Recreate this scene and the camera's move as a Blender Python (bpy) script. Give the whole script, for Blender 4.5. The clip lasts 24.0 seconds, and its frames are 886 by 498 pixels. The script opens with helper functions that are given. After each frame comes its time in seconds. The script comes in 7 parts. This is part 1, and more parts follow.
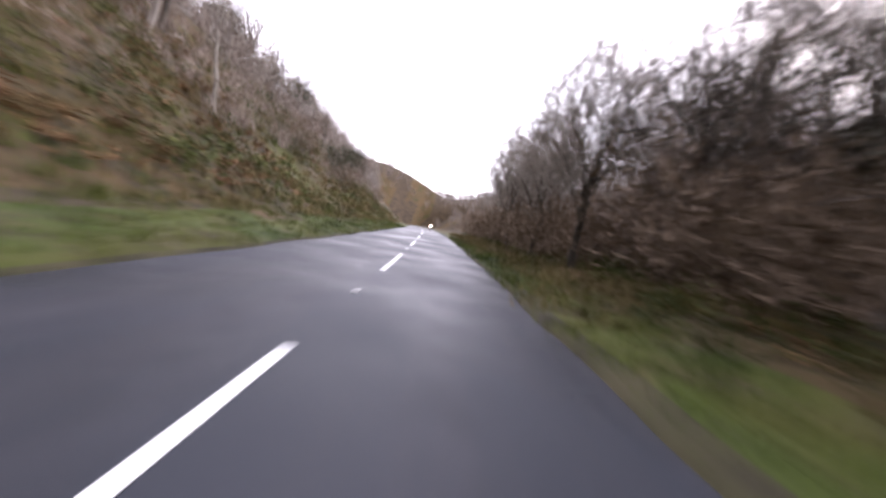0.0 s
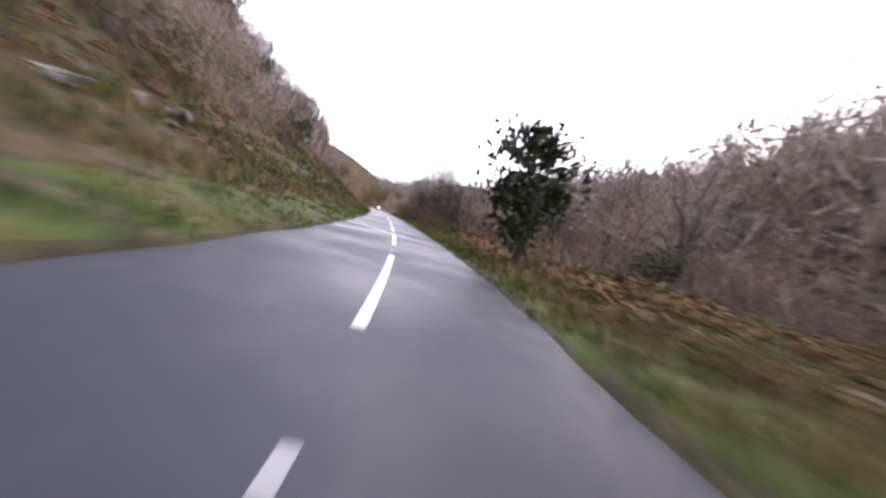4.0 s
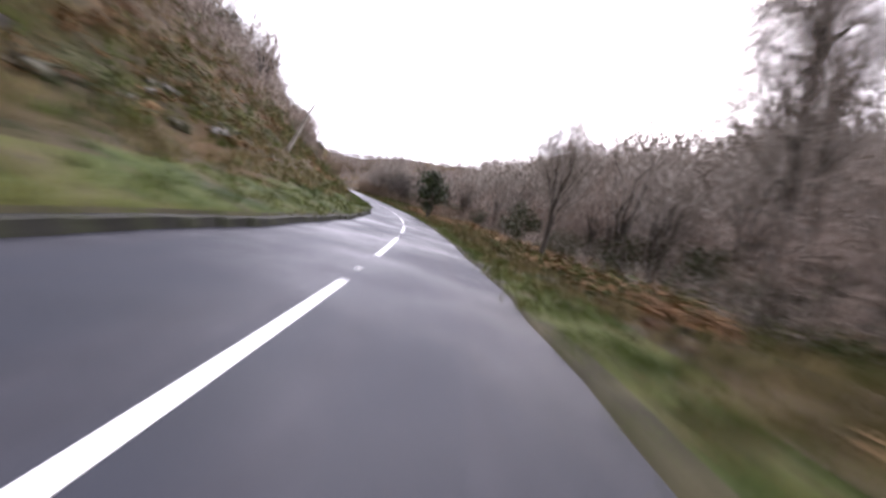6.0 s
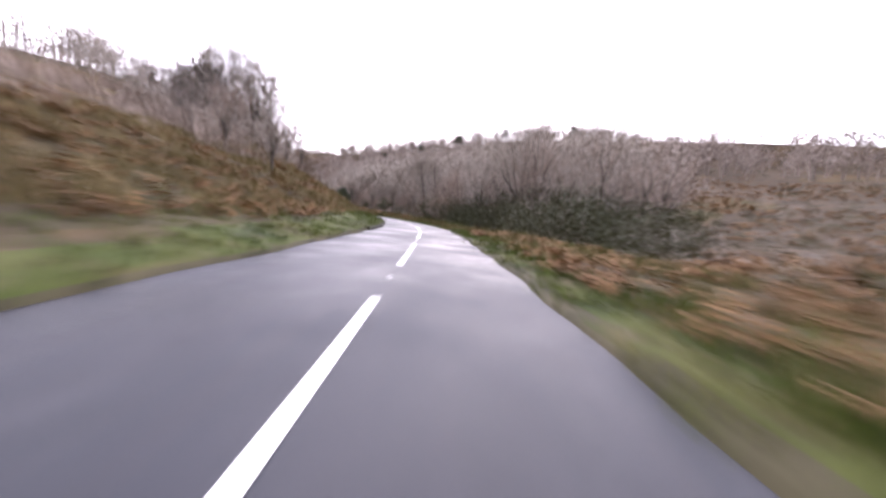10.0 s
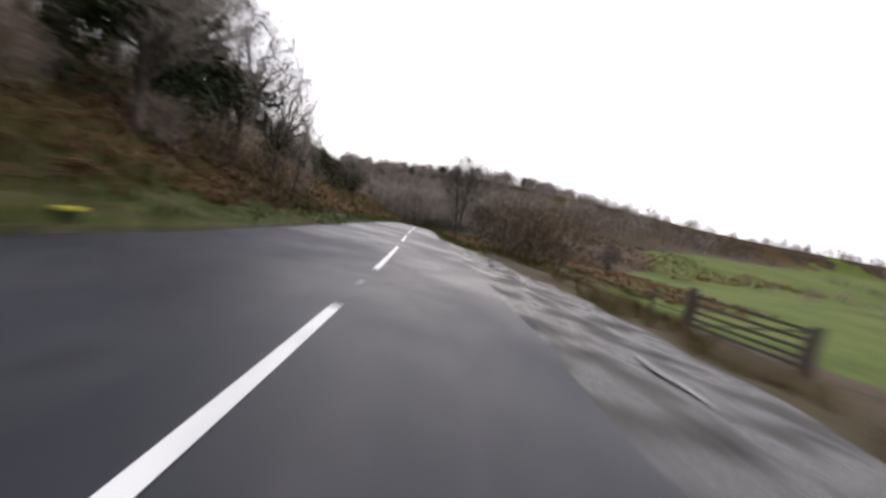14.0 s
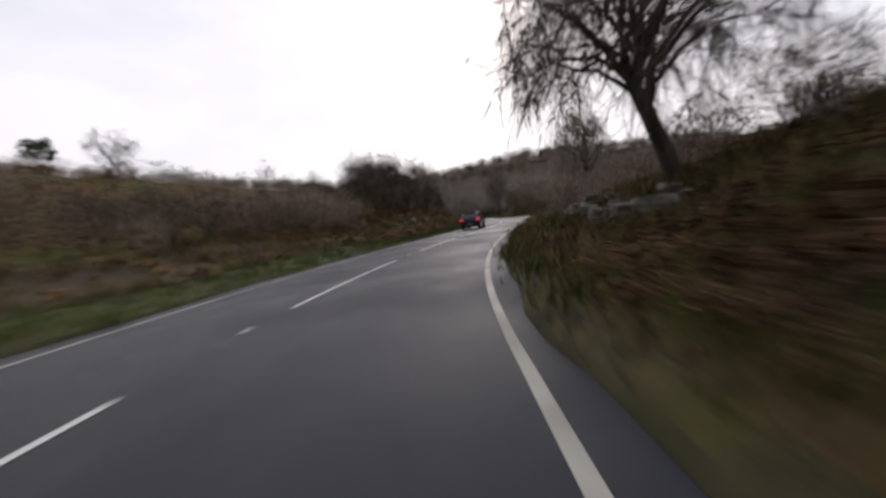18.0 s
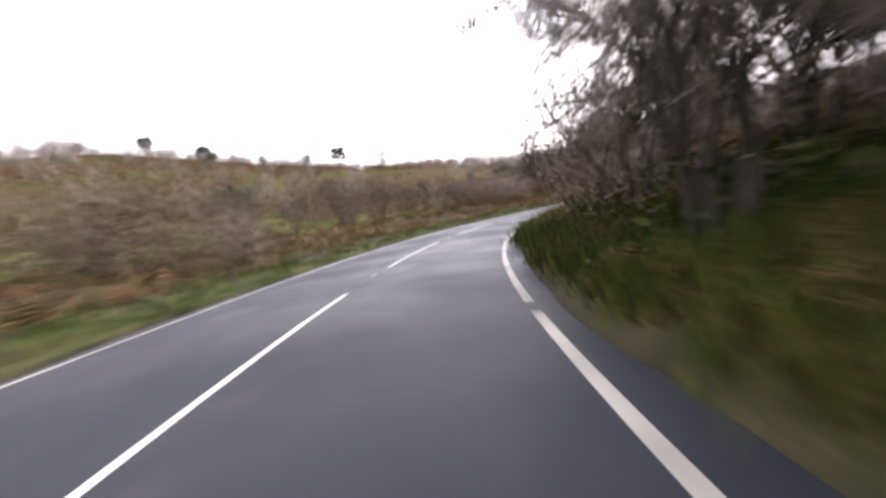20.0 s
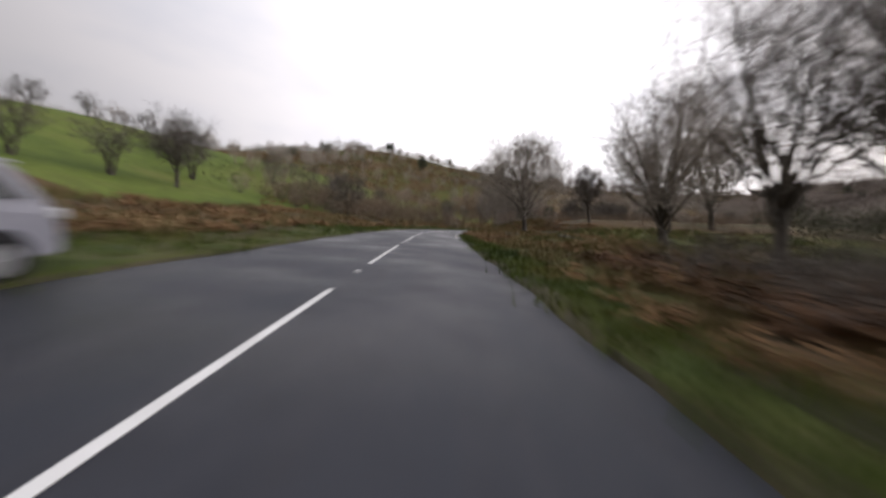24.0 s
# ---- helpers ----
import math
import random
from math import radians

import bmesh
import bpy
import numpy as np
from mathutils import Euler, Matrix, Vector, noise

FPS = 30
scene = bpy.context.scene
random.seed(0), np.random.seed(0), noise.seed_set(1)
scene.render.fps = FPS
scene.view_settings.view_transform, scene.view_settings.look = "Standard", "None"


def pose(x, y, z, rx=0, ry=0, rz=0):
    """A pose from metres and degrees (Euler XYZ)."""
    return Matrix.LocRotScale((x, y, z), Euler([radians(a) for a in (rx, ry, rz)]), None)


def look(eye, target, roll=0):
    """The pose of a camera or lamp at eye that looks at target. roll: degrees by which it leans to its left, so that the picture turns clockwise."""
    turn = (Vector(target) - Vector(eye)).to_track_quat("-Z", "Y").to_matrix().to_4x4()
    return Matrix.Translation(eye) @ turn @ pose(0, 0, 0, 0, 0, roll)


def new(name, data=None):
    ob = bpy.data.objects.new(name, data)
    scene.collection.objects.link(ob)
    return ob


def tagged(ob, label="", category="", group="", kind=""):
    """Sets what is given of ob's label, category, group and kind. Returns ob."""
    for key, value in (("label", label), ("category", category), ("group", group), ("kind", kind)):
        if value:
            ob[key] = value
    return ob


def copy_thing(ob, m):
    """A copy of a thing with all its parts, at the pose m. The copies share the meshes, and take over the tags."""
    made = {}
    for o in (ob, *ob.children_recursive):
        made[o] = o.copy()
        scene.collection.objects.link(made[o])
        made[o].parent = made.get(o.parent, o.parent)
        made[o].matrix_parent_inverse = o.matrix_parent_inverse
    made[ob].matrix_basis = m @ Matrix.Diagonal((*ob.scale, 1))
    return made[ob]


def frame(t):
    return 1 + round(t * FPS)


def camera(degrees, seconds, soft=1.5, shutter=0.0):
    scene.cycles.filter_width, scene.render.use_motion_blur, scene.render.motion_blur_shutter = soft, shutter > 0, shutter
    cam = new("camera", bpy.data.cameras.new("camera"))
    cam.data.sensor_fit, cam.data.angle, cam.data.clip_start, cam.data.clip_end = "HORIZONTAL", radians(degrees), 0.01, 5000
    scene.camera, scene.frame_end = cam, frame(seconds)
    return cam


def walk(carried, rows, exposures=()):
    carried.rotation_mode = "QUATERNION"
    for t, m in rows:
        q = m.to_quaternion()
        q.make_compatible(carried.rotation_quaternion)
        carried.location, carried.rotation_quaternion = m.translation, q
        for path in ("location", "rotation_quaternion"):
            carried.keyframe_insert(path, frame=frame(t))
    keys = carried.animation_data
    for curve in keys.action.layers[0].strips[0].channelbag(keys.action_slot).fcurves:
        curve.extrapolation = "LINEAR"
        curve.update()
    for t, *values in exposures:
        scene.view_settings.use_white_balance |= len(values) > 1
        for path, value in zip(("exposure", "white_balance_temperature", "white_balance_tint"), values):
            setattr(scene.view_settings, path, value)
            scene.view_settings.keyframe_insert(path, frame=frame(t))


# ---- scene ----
FOV = 101.54
ROWS = [
    (0.00, pose(1.01, 0.67, 1.14, 87.45, -10.27, -0.33)),
    (0.25, pose(1.00, -3.15, 1.07, 86.79, -8.41, -0.86)),
    (0.50, pose(0.98, -7.11, 1.00, 86.38, -7.32, -1.17)),
    (0.75, pose(1.01, -11.57, 0.92, 86.86, -8.57, -1.02)),
    (1.00, pose(1.03, -15.93, 0.84, 87.36, -10.58, -0.79)),
    (1.25, pose(1.05, -19.47, 0.77, 86.88, -12.18, -0.61)),
    (1.50, pose(1.04, -22.93, 0.71, 86.36, -13.61, -0.84)),
    (1.75, pose(0.94, -27.02, 0.63, 86.76, -14.70, -2.14)),
    (2.00, pose(0.78, -31.14, 0.57, 87.37, -15.50, -3.71)),
    (2.25, pose(0.57, -34.84, 0.51, 87.70, -15.99, -5.07)),
    (2.50, pose(0.32, -38.41, 0.47, 87.91, -16.28, -6.28)),
    (2.75, pose(0.07, -42.02, 0.42, 88.04, -16.44, -7.26)),
    (3.00, pose(-0.24, -45.60, 0.37, 88.03, -16.41, -8.06)),
    (3.25, pose(-0.60, -49.16, 0.32, 87.88, -16.22, -8.77)),
    (3.50, pose(-1.01, -52.71, 0.26, 87.64, -15.94, -9.51)),
    (3.75, pose(-1.47, -56.29, 0.20, 87.36, -15.63, -10.26)),
    (4.00, pose(-2.00, -59.90, 0.13, 87.12, -15.32, -11.07)),
    (4.25, pose(-2.58, -63.57, 0.07, 86.59, -15.08, -12.01)),
    (4.50, pose(-3.23, -67.33, 0.02, 86.19, -14.95, -13.11)),
    (4.75, pose(-3.94, -71.17, -0.01, 85.92, -14.92, -13.98)),
    (5.00, pose(-4.77, -75.02, -0.02, 85.63, -14.91, -14.38)),
    (5.25, pose(-5.70, -78.77, -0.01, 85.24, -14.96, -15.09)),
    (5.50, pose(-6.71, -82.57, 0.02, 85.07, -15.02, -16.31)),
    (5.75, pose(-7.86, -86.59, 0.05, 84.98, -15.08, -17.68)),
    (6.00, pose(-9.11, -90.57, 0.08, 84.92, -15.18, -18.94)),
    (6.25, pose(-10.39, -94.25, 0.10, 85.03, -15.43, -20.30)),
    (6.50, pose(-11.71, -97.71, 0.13, 85.25, -15.78, -22.04)),
    (6.75, pose(-13.09, -101.07, 0.15, 85.43, -16.17, -23.92)),
    (7.00, pose(-14.56, -104.43, 0.17, 85.48, -16.51, -25.78)),
    (7.25, pose(-16.15, -107.76, 0.20, 85.37, -16.96, -27.52)),
    (7.50, pose(-17.84, -111.00, 0.23, 85.16, -17.49, -29.20)),
    (7.75, pose(-19.66, -114.21, 0.26, 84.91, -17.78, -31.00)),
    (8.00, pose(-21.59, -117.45, 0.30, 84.69, -17.50, -32.89)),
    (8.25, pose(-23.63, -120.71, 0.33, 84.53, -16.42, -34.73)),
    (8.50, pose(-25.78, -123.96, 0.37, 84.34, -14.74, -36.17)),
    (8.75, pose(-28.07, -127.22, 0.40, 84.18, -12.86, -37.14)),
    (9.00, pose(-30.51, -130.51, 0.43, 84.10, -11.12, -37.87)),
    (9.25, pose(-33.11, -133.85, 0.46, 84.10, -9.45, -38.55)),
    (9.50, pose(-35.81, -137.24, 0.48, 84.16, -7.71, -39.18)),
    (9.75, pose(-38.59, -140.68, 0.51, 84.29, -6.20, -39.70)),
    (10.00, pose(-41.44, -144.19, 0.53, 84.47, -5.26, -40.19)),
    (10.25, pose(-44.38, -147.79, 0.54, 84.74, -5.20, -40.70)),
    (10.50, pose(-47.42, -151.47, 0.55, 85.17, -5.79, -40.96)),
    (10.75, pose(-50.48, -155.16, 0.55, 85.68, -6.45, -41.02)),
    (11.00, pose(-53.50, -158.78, 0.53, 86.19, -6.62, -41.05)),
    (11.25, pose(-56.47, -162.34, 0.49, 86.71, -6.08, -41.02)),
    (11.50, pose(-59.40, -165.86, 0.44, 87.15, -5.50, -40.92)),
    (11.75, pose(-62.29, -169.33, 0.38, 87.47, -5.37, -40.96)),
    (12.00, pose(-65.14, -172.73, 0.32, 87.75, -5.55, -41.19)),
    (12.25, pose(-67.96, -176.09, 0.26, 87.98, -6.02, -41.48)),
    (12.50, pose(-70.74, -179.40, 0.19, 88.15, -6.72, -41.73)),
    (12.75, pose(-73.51, -182.68, 0.12, 88.19, -7.62, -41.84)),
    (13.00, pose(-76.25, -185.95, 0.04, 88.17, -8.69, -41.96)),
    (13.25, pose(-78.99, -189.20, -0.03, 88.06, -9.89, -42.25)),
    (13.50, pose(-81.76, -192.43, -0.10, 87.88, -11.17, -42.60)),
    (13.75, pose(-84.62, -195.68, -0.17, 87.52, -12.67, -42.91)),
    (14.00, pose(-87.43, -198.75, -0.24, 87.24, -14.09, -43.66)),
    (14.25, pose(-89.99, -201.40, -0.30, 87.36, -15.27, -45.22)),
    (14.50, pose(-92.53, -203.92, -0.36, 87.58, -15.79, -47.03)),
    (14.75, pose(-95.27, -206.52, -0.42, 87.63, -14.95, -48.58)),
    (15.00, pose(-98.07, -209.04, -0.48, 87.65, -13.45, -50.01)),
    (15.25, pose(-100.81, -211.44, -0.54, 87.67, -11.62, -51.35)),
    (15.50, pose(-103.51, -213.76, -0.59, 87.66, -9.35, -52.39)),
    (15.75, pose(-106.16, -215.98, -0.65, 87.64, -7.02, -52.84)),
    (16.00, pose(-108.73, -218.11, -0.71, 87.62, -5.03, -52.68)),
    (16.25, pose(-111.16, -220.13, -0.76, 87.61, -3.53, -51.80)),
    (16.50, pose(-113.44, -222.12, -0.82, 87.59, -2.30, -50.33)),
    (16.75, pose(-115.61, -224.09, -0.87, 87.45, -1.14, -48.55)),
    (17.00, pose(-117.73, -226.11, -0.91, 87.26, 0.13, -46.73)),
    (17.25, pose(-119.84, -228.20, -0.96, 87.06, 1.72, -44.98)),
    (17.50, pose(-121.86, -230.35, -0.99, 86.85, 3.49, -42.89)),
    (17.75, pose(-123.70, -232.53, -1.02, 86.56, 5.08, -40.16)),
    (18.00, pose(-125.28, -234.67, -1.05, 86.13, 6.12, -36.87)),
    (18.25, pose(-126.63, -236.72, -1.06, 85.43, 6.46, -33.69)),
    (18.50, pose(-127.83, -238.81, -1.07, 84.67, 6.57, -30.51)),
    (18.75, pose(-128.92, -241.05, -1.08, 84.19, 6.83, -27.15)),
    (19.00, pose(-129.90, -243.39, -1.07, 83.97, 7.20, -23.74)),
    (19.25, pose(-130.74, -245.82, -1.05, 83.93, 7.58, -20.36)),
    (19.50, pose(-131.46, -248.34, -1.02, 83.98, 7.87, -16.92)),
    (19.75, pose(-132.04, -250.93, -0.99, 84.04, 7.99, -13.15)),
    (20.00, pose(-132.47, -253.58, -0.94, 84.04, 7.82, -9.06)),
    (20.25, pose(-132.70, -256.30, -0.89, 84.02, 7.28, -4.88)),
    (20.50, pose(-132.75, -259.08, -0.82, 83.76, 6.26, -1.03)),
    (20.75, pose(-132.62, -261.90, -0.76, 83.23, 4.83, 2.47)),
    (21.00, pose(-132.33, -264.79, -0.69, 82.79, 3.06, 5.77)),
    (21.25, pose(-131.82, -267.77, -0.61, 82.85, 0.86, 9.24)),
    (21.50, pose(-131.18, -270.86, -0.52, 83.02, -1.68, 12.04)),
    (21.75, pose(-130.41, -274.20, -0.42, 82.99, -4.88, 13.17)),
    (22.00, pose(-129.58, -277.57, -0.32, 83.17, -7.68, 13.44)),
    (22.25, pose(-128.80, -280.74, -0.24, 83.83, -8.80, 13.54)),
    (22.50, pose(-128.00, -283.90, -0.16, 84.44, -9.14, 13.48)),
    (22.75, pose(-127.15, -287.21, -0.08, 84.46, -9.26, 13.55)),
    (23.00, pose(-126.29, -290.57, -0.01, 84.33, -9.00, 13.74)),
    (23.25, pose(-125.40, -293.94, 0.06, 84.34, -8.32, 13.72)),
    (23.50, pose(-124.49, -297.35, 0.12, 84.38, -7.35, 13.80)),
    (23.75, pose(-123.53, -300.83, 0.17, 84.46, -6.15, 14.42)),
    (24.00, pose(-122.56, -304.32, 0.22, 84.55, -4.84, 15.23)),
]
EXPOSURES = [(0, 0.15, 6150, 26), (9, 0.15, 6100, 25), (10, 0.35, 6100, 29), (11, -0.6, 6100, 25), (13.5, -0.5, 6300, 18), (14.2, -1.25, 6350, 16), (15, -2.1, 6400, 15), (16, -2.0, 6400, 16), (17, -1.72, 6420, 16), (18.5, -1.62, 6450, 16), (20.5, 0.3, 6350, 22), (21.2, 0.35, 6350, 22), (22.0, 0.75, 6400, 22), (23.0, -0.4, 6450, 17), (24, -1.2, 6500, 16)]
cam = camera(FOV, 24.0, soft=2.8, shutter=0.75)
walk(cam, ROWS, EXPOSURES)

# ---- sky and sun: a bright overcast day ----
SUN_AZ, SUN_EL = radians(48), radians(30)
world = bpy.data.worlds.new("overcast_sky")
scene.world = world
world.use_nodes = True
wn, wl = world.node_tree.nodes, world.node_tree.links
wn.clear()
w_out, w_bg = wn.new("ShaderNodeOutputWorld"), wn.new("ShaderNodeBackground")
w_sky = wn.new("ShaderNodeTexSky")
w_sky.sky_type, w_sky.sun_disc = "NISHITA", False
w_sky.sun_elevation, w_sky.sun_rotation, w_sky.dust_density = SUN_EL, SUN_AZ, 4.0
w_scale = wn.new("ShaderNodeMix")
w_scale.data_type, w_scale.blend_type = "RGBA", "MULTIPLY"
w_scale.inputs[0].default_value = 1.0
w_scale.inputs[7].default_value = (0.10, 0.10, 0.10, 1)
w_co, w_map, w_noise, w_ramp = wn.new("ShaderNodeTexCoord"), wn.new("ShaderNodeMapping"), wn.new("ShaderNodeTexNoise"), wn.new("ShaderNodeValToRGB")
w_map.inputs["Scale"].default_value = (1, 1, 2.6)
w_noise.inputs["Scale"].default_value, w_noise.inputs["Detail"].default_value = 1.9, 5
w_ramp.color_ramp.elements[0].position, w_ramp.color_ramp.elements[0].color = 0.34, (1.02, 1.05, 1.12, 1)
w_ramp.color_ramp.elements[1].position, w_ramp.color_ramp.elements[1].color = 0.58, (1.26, 1.24, 1.24, 1)
w_mix = wn.new("ShaderNodeMix")
w_mix.data_type = "RGBA"
w_mix.inputs[0].default_value = 0.88
wl.new(w_sky.outputs[0], w_scale.inputs[6])
wl.new(w_co.outputs["Generated"], w_map.inputs[0])
wl.new(w_map.outputs[0], w_noise.inputs["Vector"])
wl.new(w_noise.outputs[0], w_ramp.inputs[0])
wl.new(w_scale.outputs[2], w_mix.inputs[6])
wl.new(w_ramp.outputs[0], w_mix.inputs[7])
# the cloud is brightest round the veiled sun and dims smoothly away from it
w_dot, w_fall, w_glow = wn.new("ShaderNodeVectorMath"), wn.new("ShaderNodeMapRange"), wn.new("ShaderNodeVectorMath")
w_dot.operation, w_glow.operation = "DOT_PRODUCT", "SCALE"
w_dot.inputs[1].default_value = (math.sin(SUN_AZ) * math.cos(SUN_EL), math.cos(SUN_AZ) * math.cos(SUN_EL), math.sin(SUN_EL))
w_fall.interpolation_type = "SMOOTHSTEP"
w_fall.inputs[1].default_value, w_fall.inputs[2].default_value = -0.6, 0.7
w_fall.inputs[3].default_value, w_fall.inputs[4].default_value = 0.62, 2.8
wl.new(w_co.outputs["Generated"], w_dot.inputs[0])
wl.new(w_dot.outputs["Value"], w_fall.inputs[0])
wl.new(w_mix.outputs[2], w_glow.inputs[0])
wl.new(w_fall.outputs[0], w_glow.inputs["Scale"])
wl.new(w_glow.outputs[0], w_bg.inputs[0])
w_bg.inputs[1].default_value = 1.0
wl.new(w_bg.outputs[0], w_out.inputs[0])
sun = new("sun", bpy.data.lights.new("sun", "SUN"))
sun.data.energy, sun.data.angle, sun.data.color = 0.7, radians(25), (1.0, 0.95, 0.88)
sun_from = Vector((math.sin(SUN_AZ) * math.cos(SUN_EL), math.cos(SUN_AZ) * math.cos(SUN_EL), math.sin(SUN_EL)))
sun.matrix_world = look(sun_from * 200, (0, 0, 0))


# ---- materials ----
def material(name, colours, scale=3.0, rough=0.85, bump=0.3, bump_scale=None, island=0.0, metal=0.0, detail=6.0, spec=0.3, stretch=(1, 1, 1), rough_var=0.0, fine=0.25, patch=None, along=False):
    """Colours blended by noise at two scales, with relief; island: brightness that varies from piece to piece."""
    m = bpy.data.materials.new(name)
    m.use_nodes = True
    n, l = m.node_tree.nodes, m.node_tree.links
    b = n["Principled BSDF"]
    co, mp = n.new("ShaderNodeTexCoord"), n.new("ShaderNodeMapping")
    mp.inputs["Scale"].default_value = stretch
    l.new(co.outputs["Object"], mp.inputs[0])
    no = n.new("ShaderNodeTexNoise")
    no.inputs["Scale"].default_value, no.inputs["Detail"].default_value = scale, detail
    l.new(mp.outputs[0], no.inputs["Vector"])
    ra = n.new("ShaderNodeValToRGB")
    e = ra.color_ramp.elements
    while len(e) < len(colours):
        e.new(0.5)
    for i, c in enumerate(colours):
        e[i].position = 0.32 + 0.36 * i / max(1, len(colours) - 1)
        e[i].color = (*c, 1)
    l.new(no.outputs[0], ra.inputs[0])
    colour = ra.outputs[0]
    if patch:
        tones, size, lo, hi = patch
        n2, r2, f2, mx = n.new("ShaderNodeTexNoise"), n.new("ShaderNodeValToRGB"), n.new("ShaderNodeMapRange"), n.new("ShaderNodeMix")
        n2.inputs["Scale"].default_value, n2.inputs["Detail"].default_value, n2.inputs["Roughness"].default_value = size, 8, 0.65
        l.new(co.outputs["UV"] if along else mp.outputs[0], n2.inputs["Vector"])
        f2.inputs[1].default_value, f2.inputs[2].default_value = lo, hi
        l.new(n2.outputs[0], f2.inputs[0])
        r2.color_ramp.elements[0].color, r2.color_ramp.elements[1].color = (*tones[0], 1), (*tones[1], 1)
        r2.color_ramp.elements[0].position, r2.color_ramp.elements[1].position = 0.3, 0.7
        n3 = n.new("ShaderNodeTexNoise")
        n3.inputs["Scale"].default_value, n3.inputs["Detail"].default_value = size * 2.3, 5
        l.new(mp.outputs[0], n3.inputs["Vector"])
        l.new(n3.outputs[0], r2.inputs[0])
        mx.data_type = "RGBA"
        l.new(f2.outputs[0], mx.inputs[0])
        l.new(colour, mx.inputs[6])
        l.new(r2.outputs[0], mx.inputs[7])
        colour = mx.outputs[2]
    fi = n.new("ShaderNodeTexNoise")
    fi.inputs["Scale"].default_value, fi.inputs["Detail"].default_value = bump_scale or scale * 9, 4
    l.new(mp.outputs[0], fi.inputs["Vector"])
    hs = n.new("ShaderNodeHueSaturation")
    ma = n.new("ShaderNodeMath")
    ma.operation = "MULTIPLY_ADD"
    ma.inputs[1].default_value, ma.inputs[2].default_value = 2 * fine, 1 - fine
    l.new(fi.outputs[0], ma.inputs[0])
    value = ma.outputs[0]
    if island:
        ge = n.new("ShaderNodeNewGeometry")
        mi = n.new("ShaderNodeMath")
        mi.operation = "MULTIPLY_ADD"
        mi.inputs[1].default_value, mi.inputs[2].default_value = 2 * island, 1 - island
        l.new(ge.outputs["Random Per Island"], mi.inputs[0])
        mu = n.new("ShaderNodeMath")
        mu.operation = "MULTIPLY"
        l.new(mi.outputs[0], mu.inputs[0])
        l.new(value, mu.inputs[1])
        value = mu.outputs[0]
    l.new(value, hs.inputs["Value"])
    l.new(colour, hs.inputs["Color"])
    l.new(hs.outputs[0], b.inputs["Base Color"])
    b.inputs["Roughness"].default_value, b.inputs["Metallic"].default_value = rough, metal
    b.inputs["Specular IOR Level"].default_value = spec
    if rough_var:
        rr = n.new("ShaderNodeMapRange")
        rr.inputs[1].default_value, rr.inputs[2].default_value = 0.35, 0.65
        rr.inputs[3].default_value, rr.inputs[4].default_value = max(0.03, rough - rough_var), min(1, rough + rough_var)
        l.new(no.outputs[0], rr.inputs[0])
        l.new(rr.outputs[0], b.inputs["Roughness"])
    if bump:
        bu = n.new("ShaderNodeBump")
        bu.inputs["Strength"].default_value, bu.inputs["Distance"].default_value = bump, 0.02
        l.new(fi.outputs[0], bu.inputs["Height"])
        l.new(bu.outputs[0], b.inputs["Normal"])
    return m



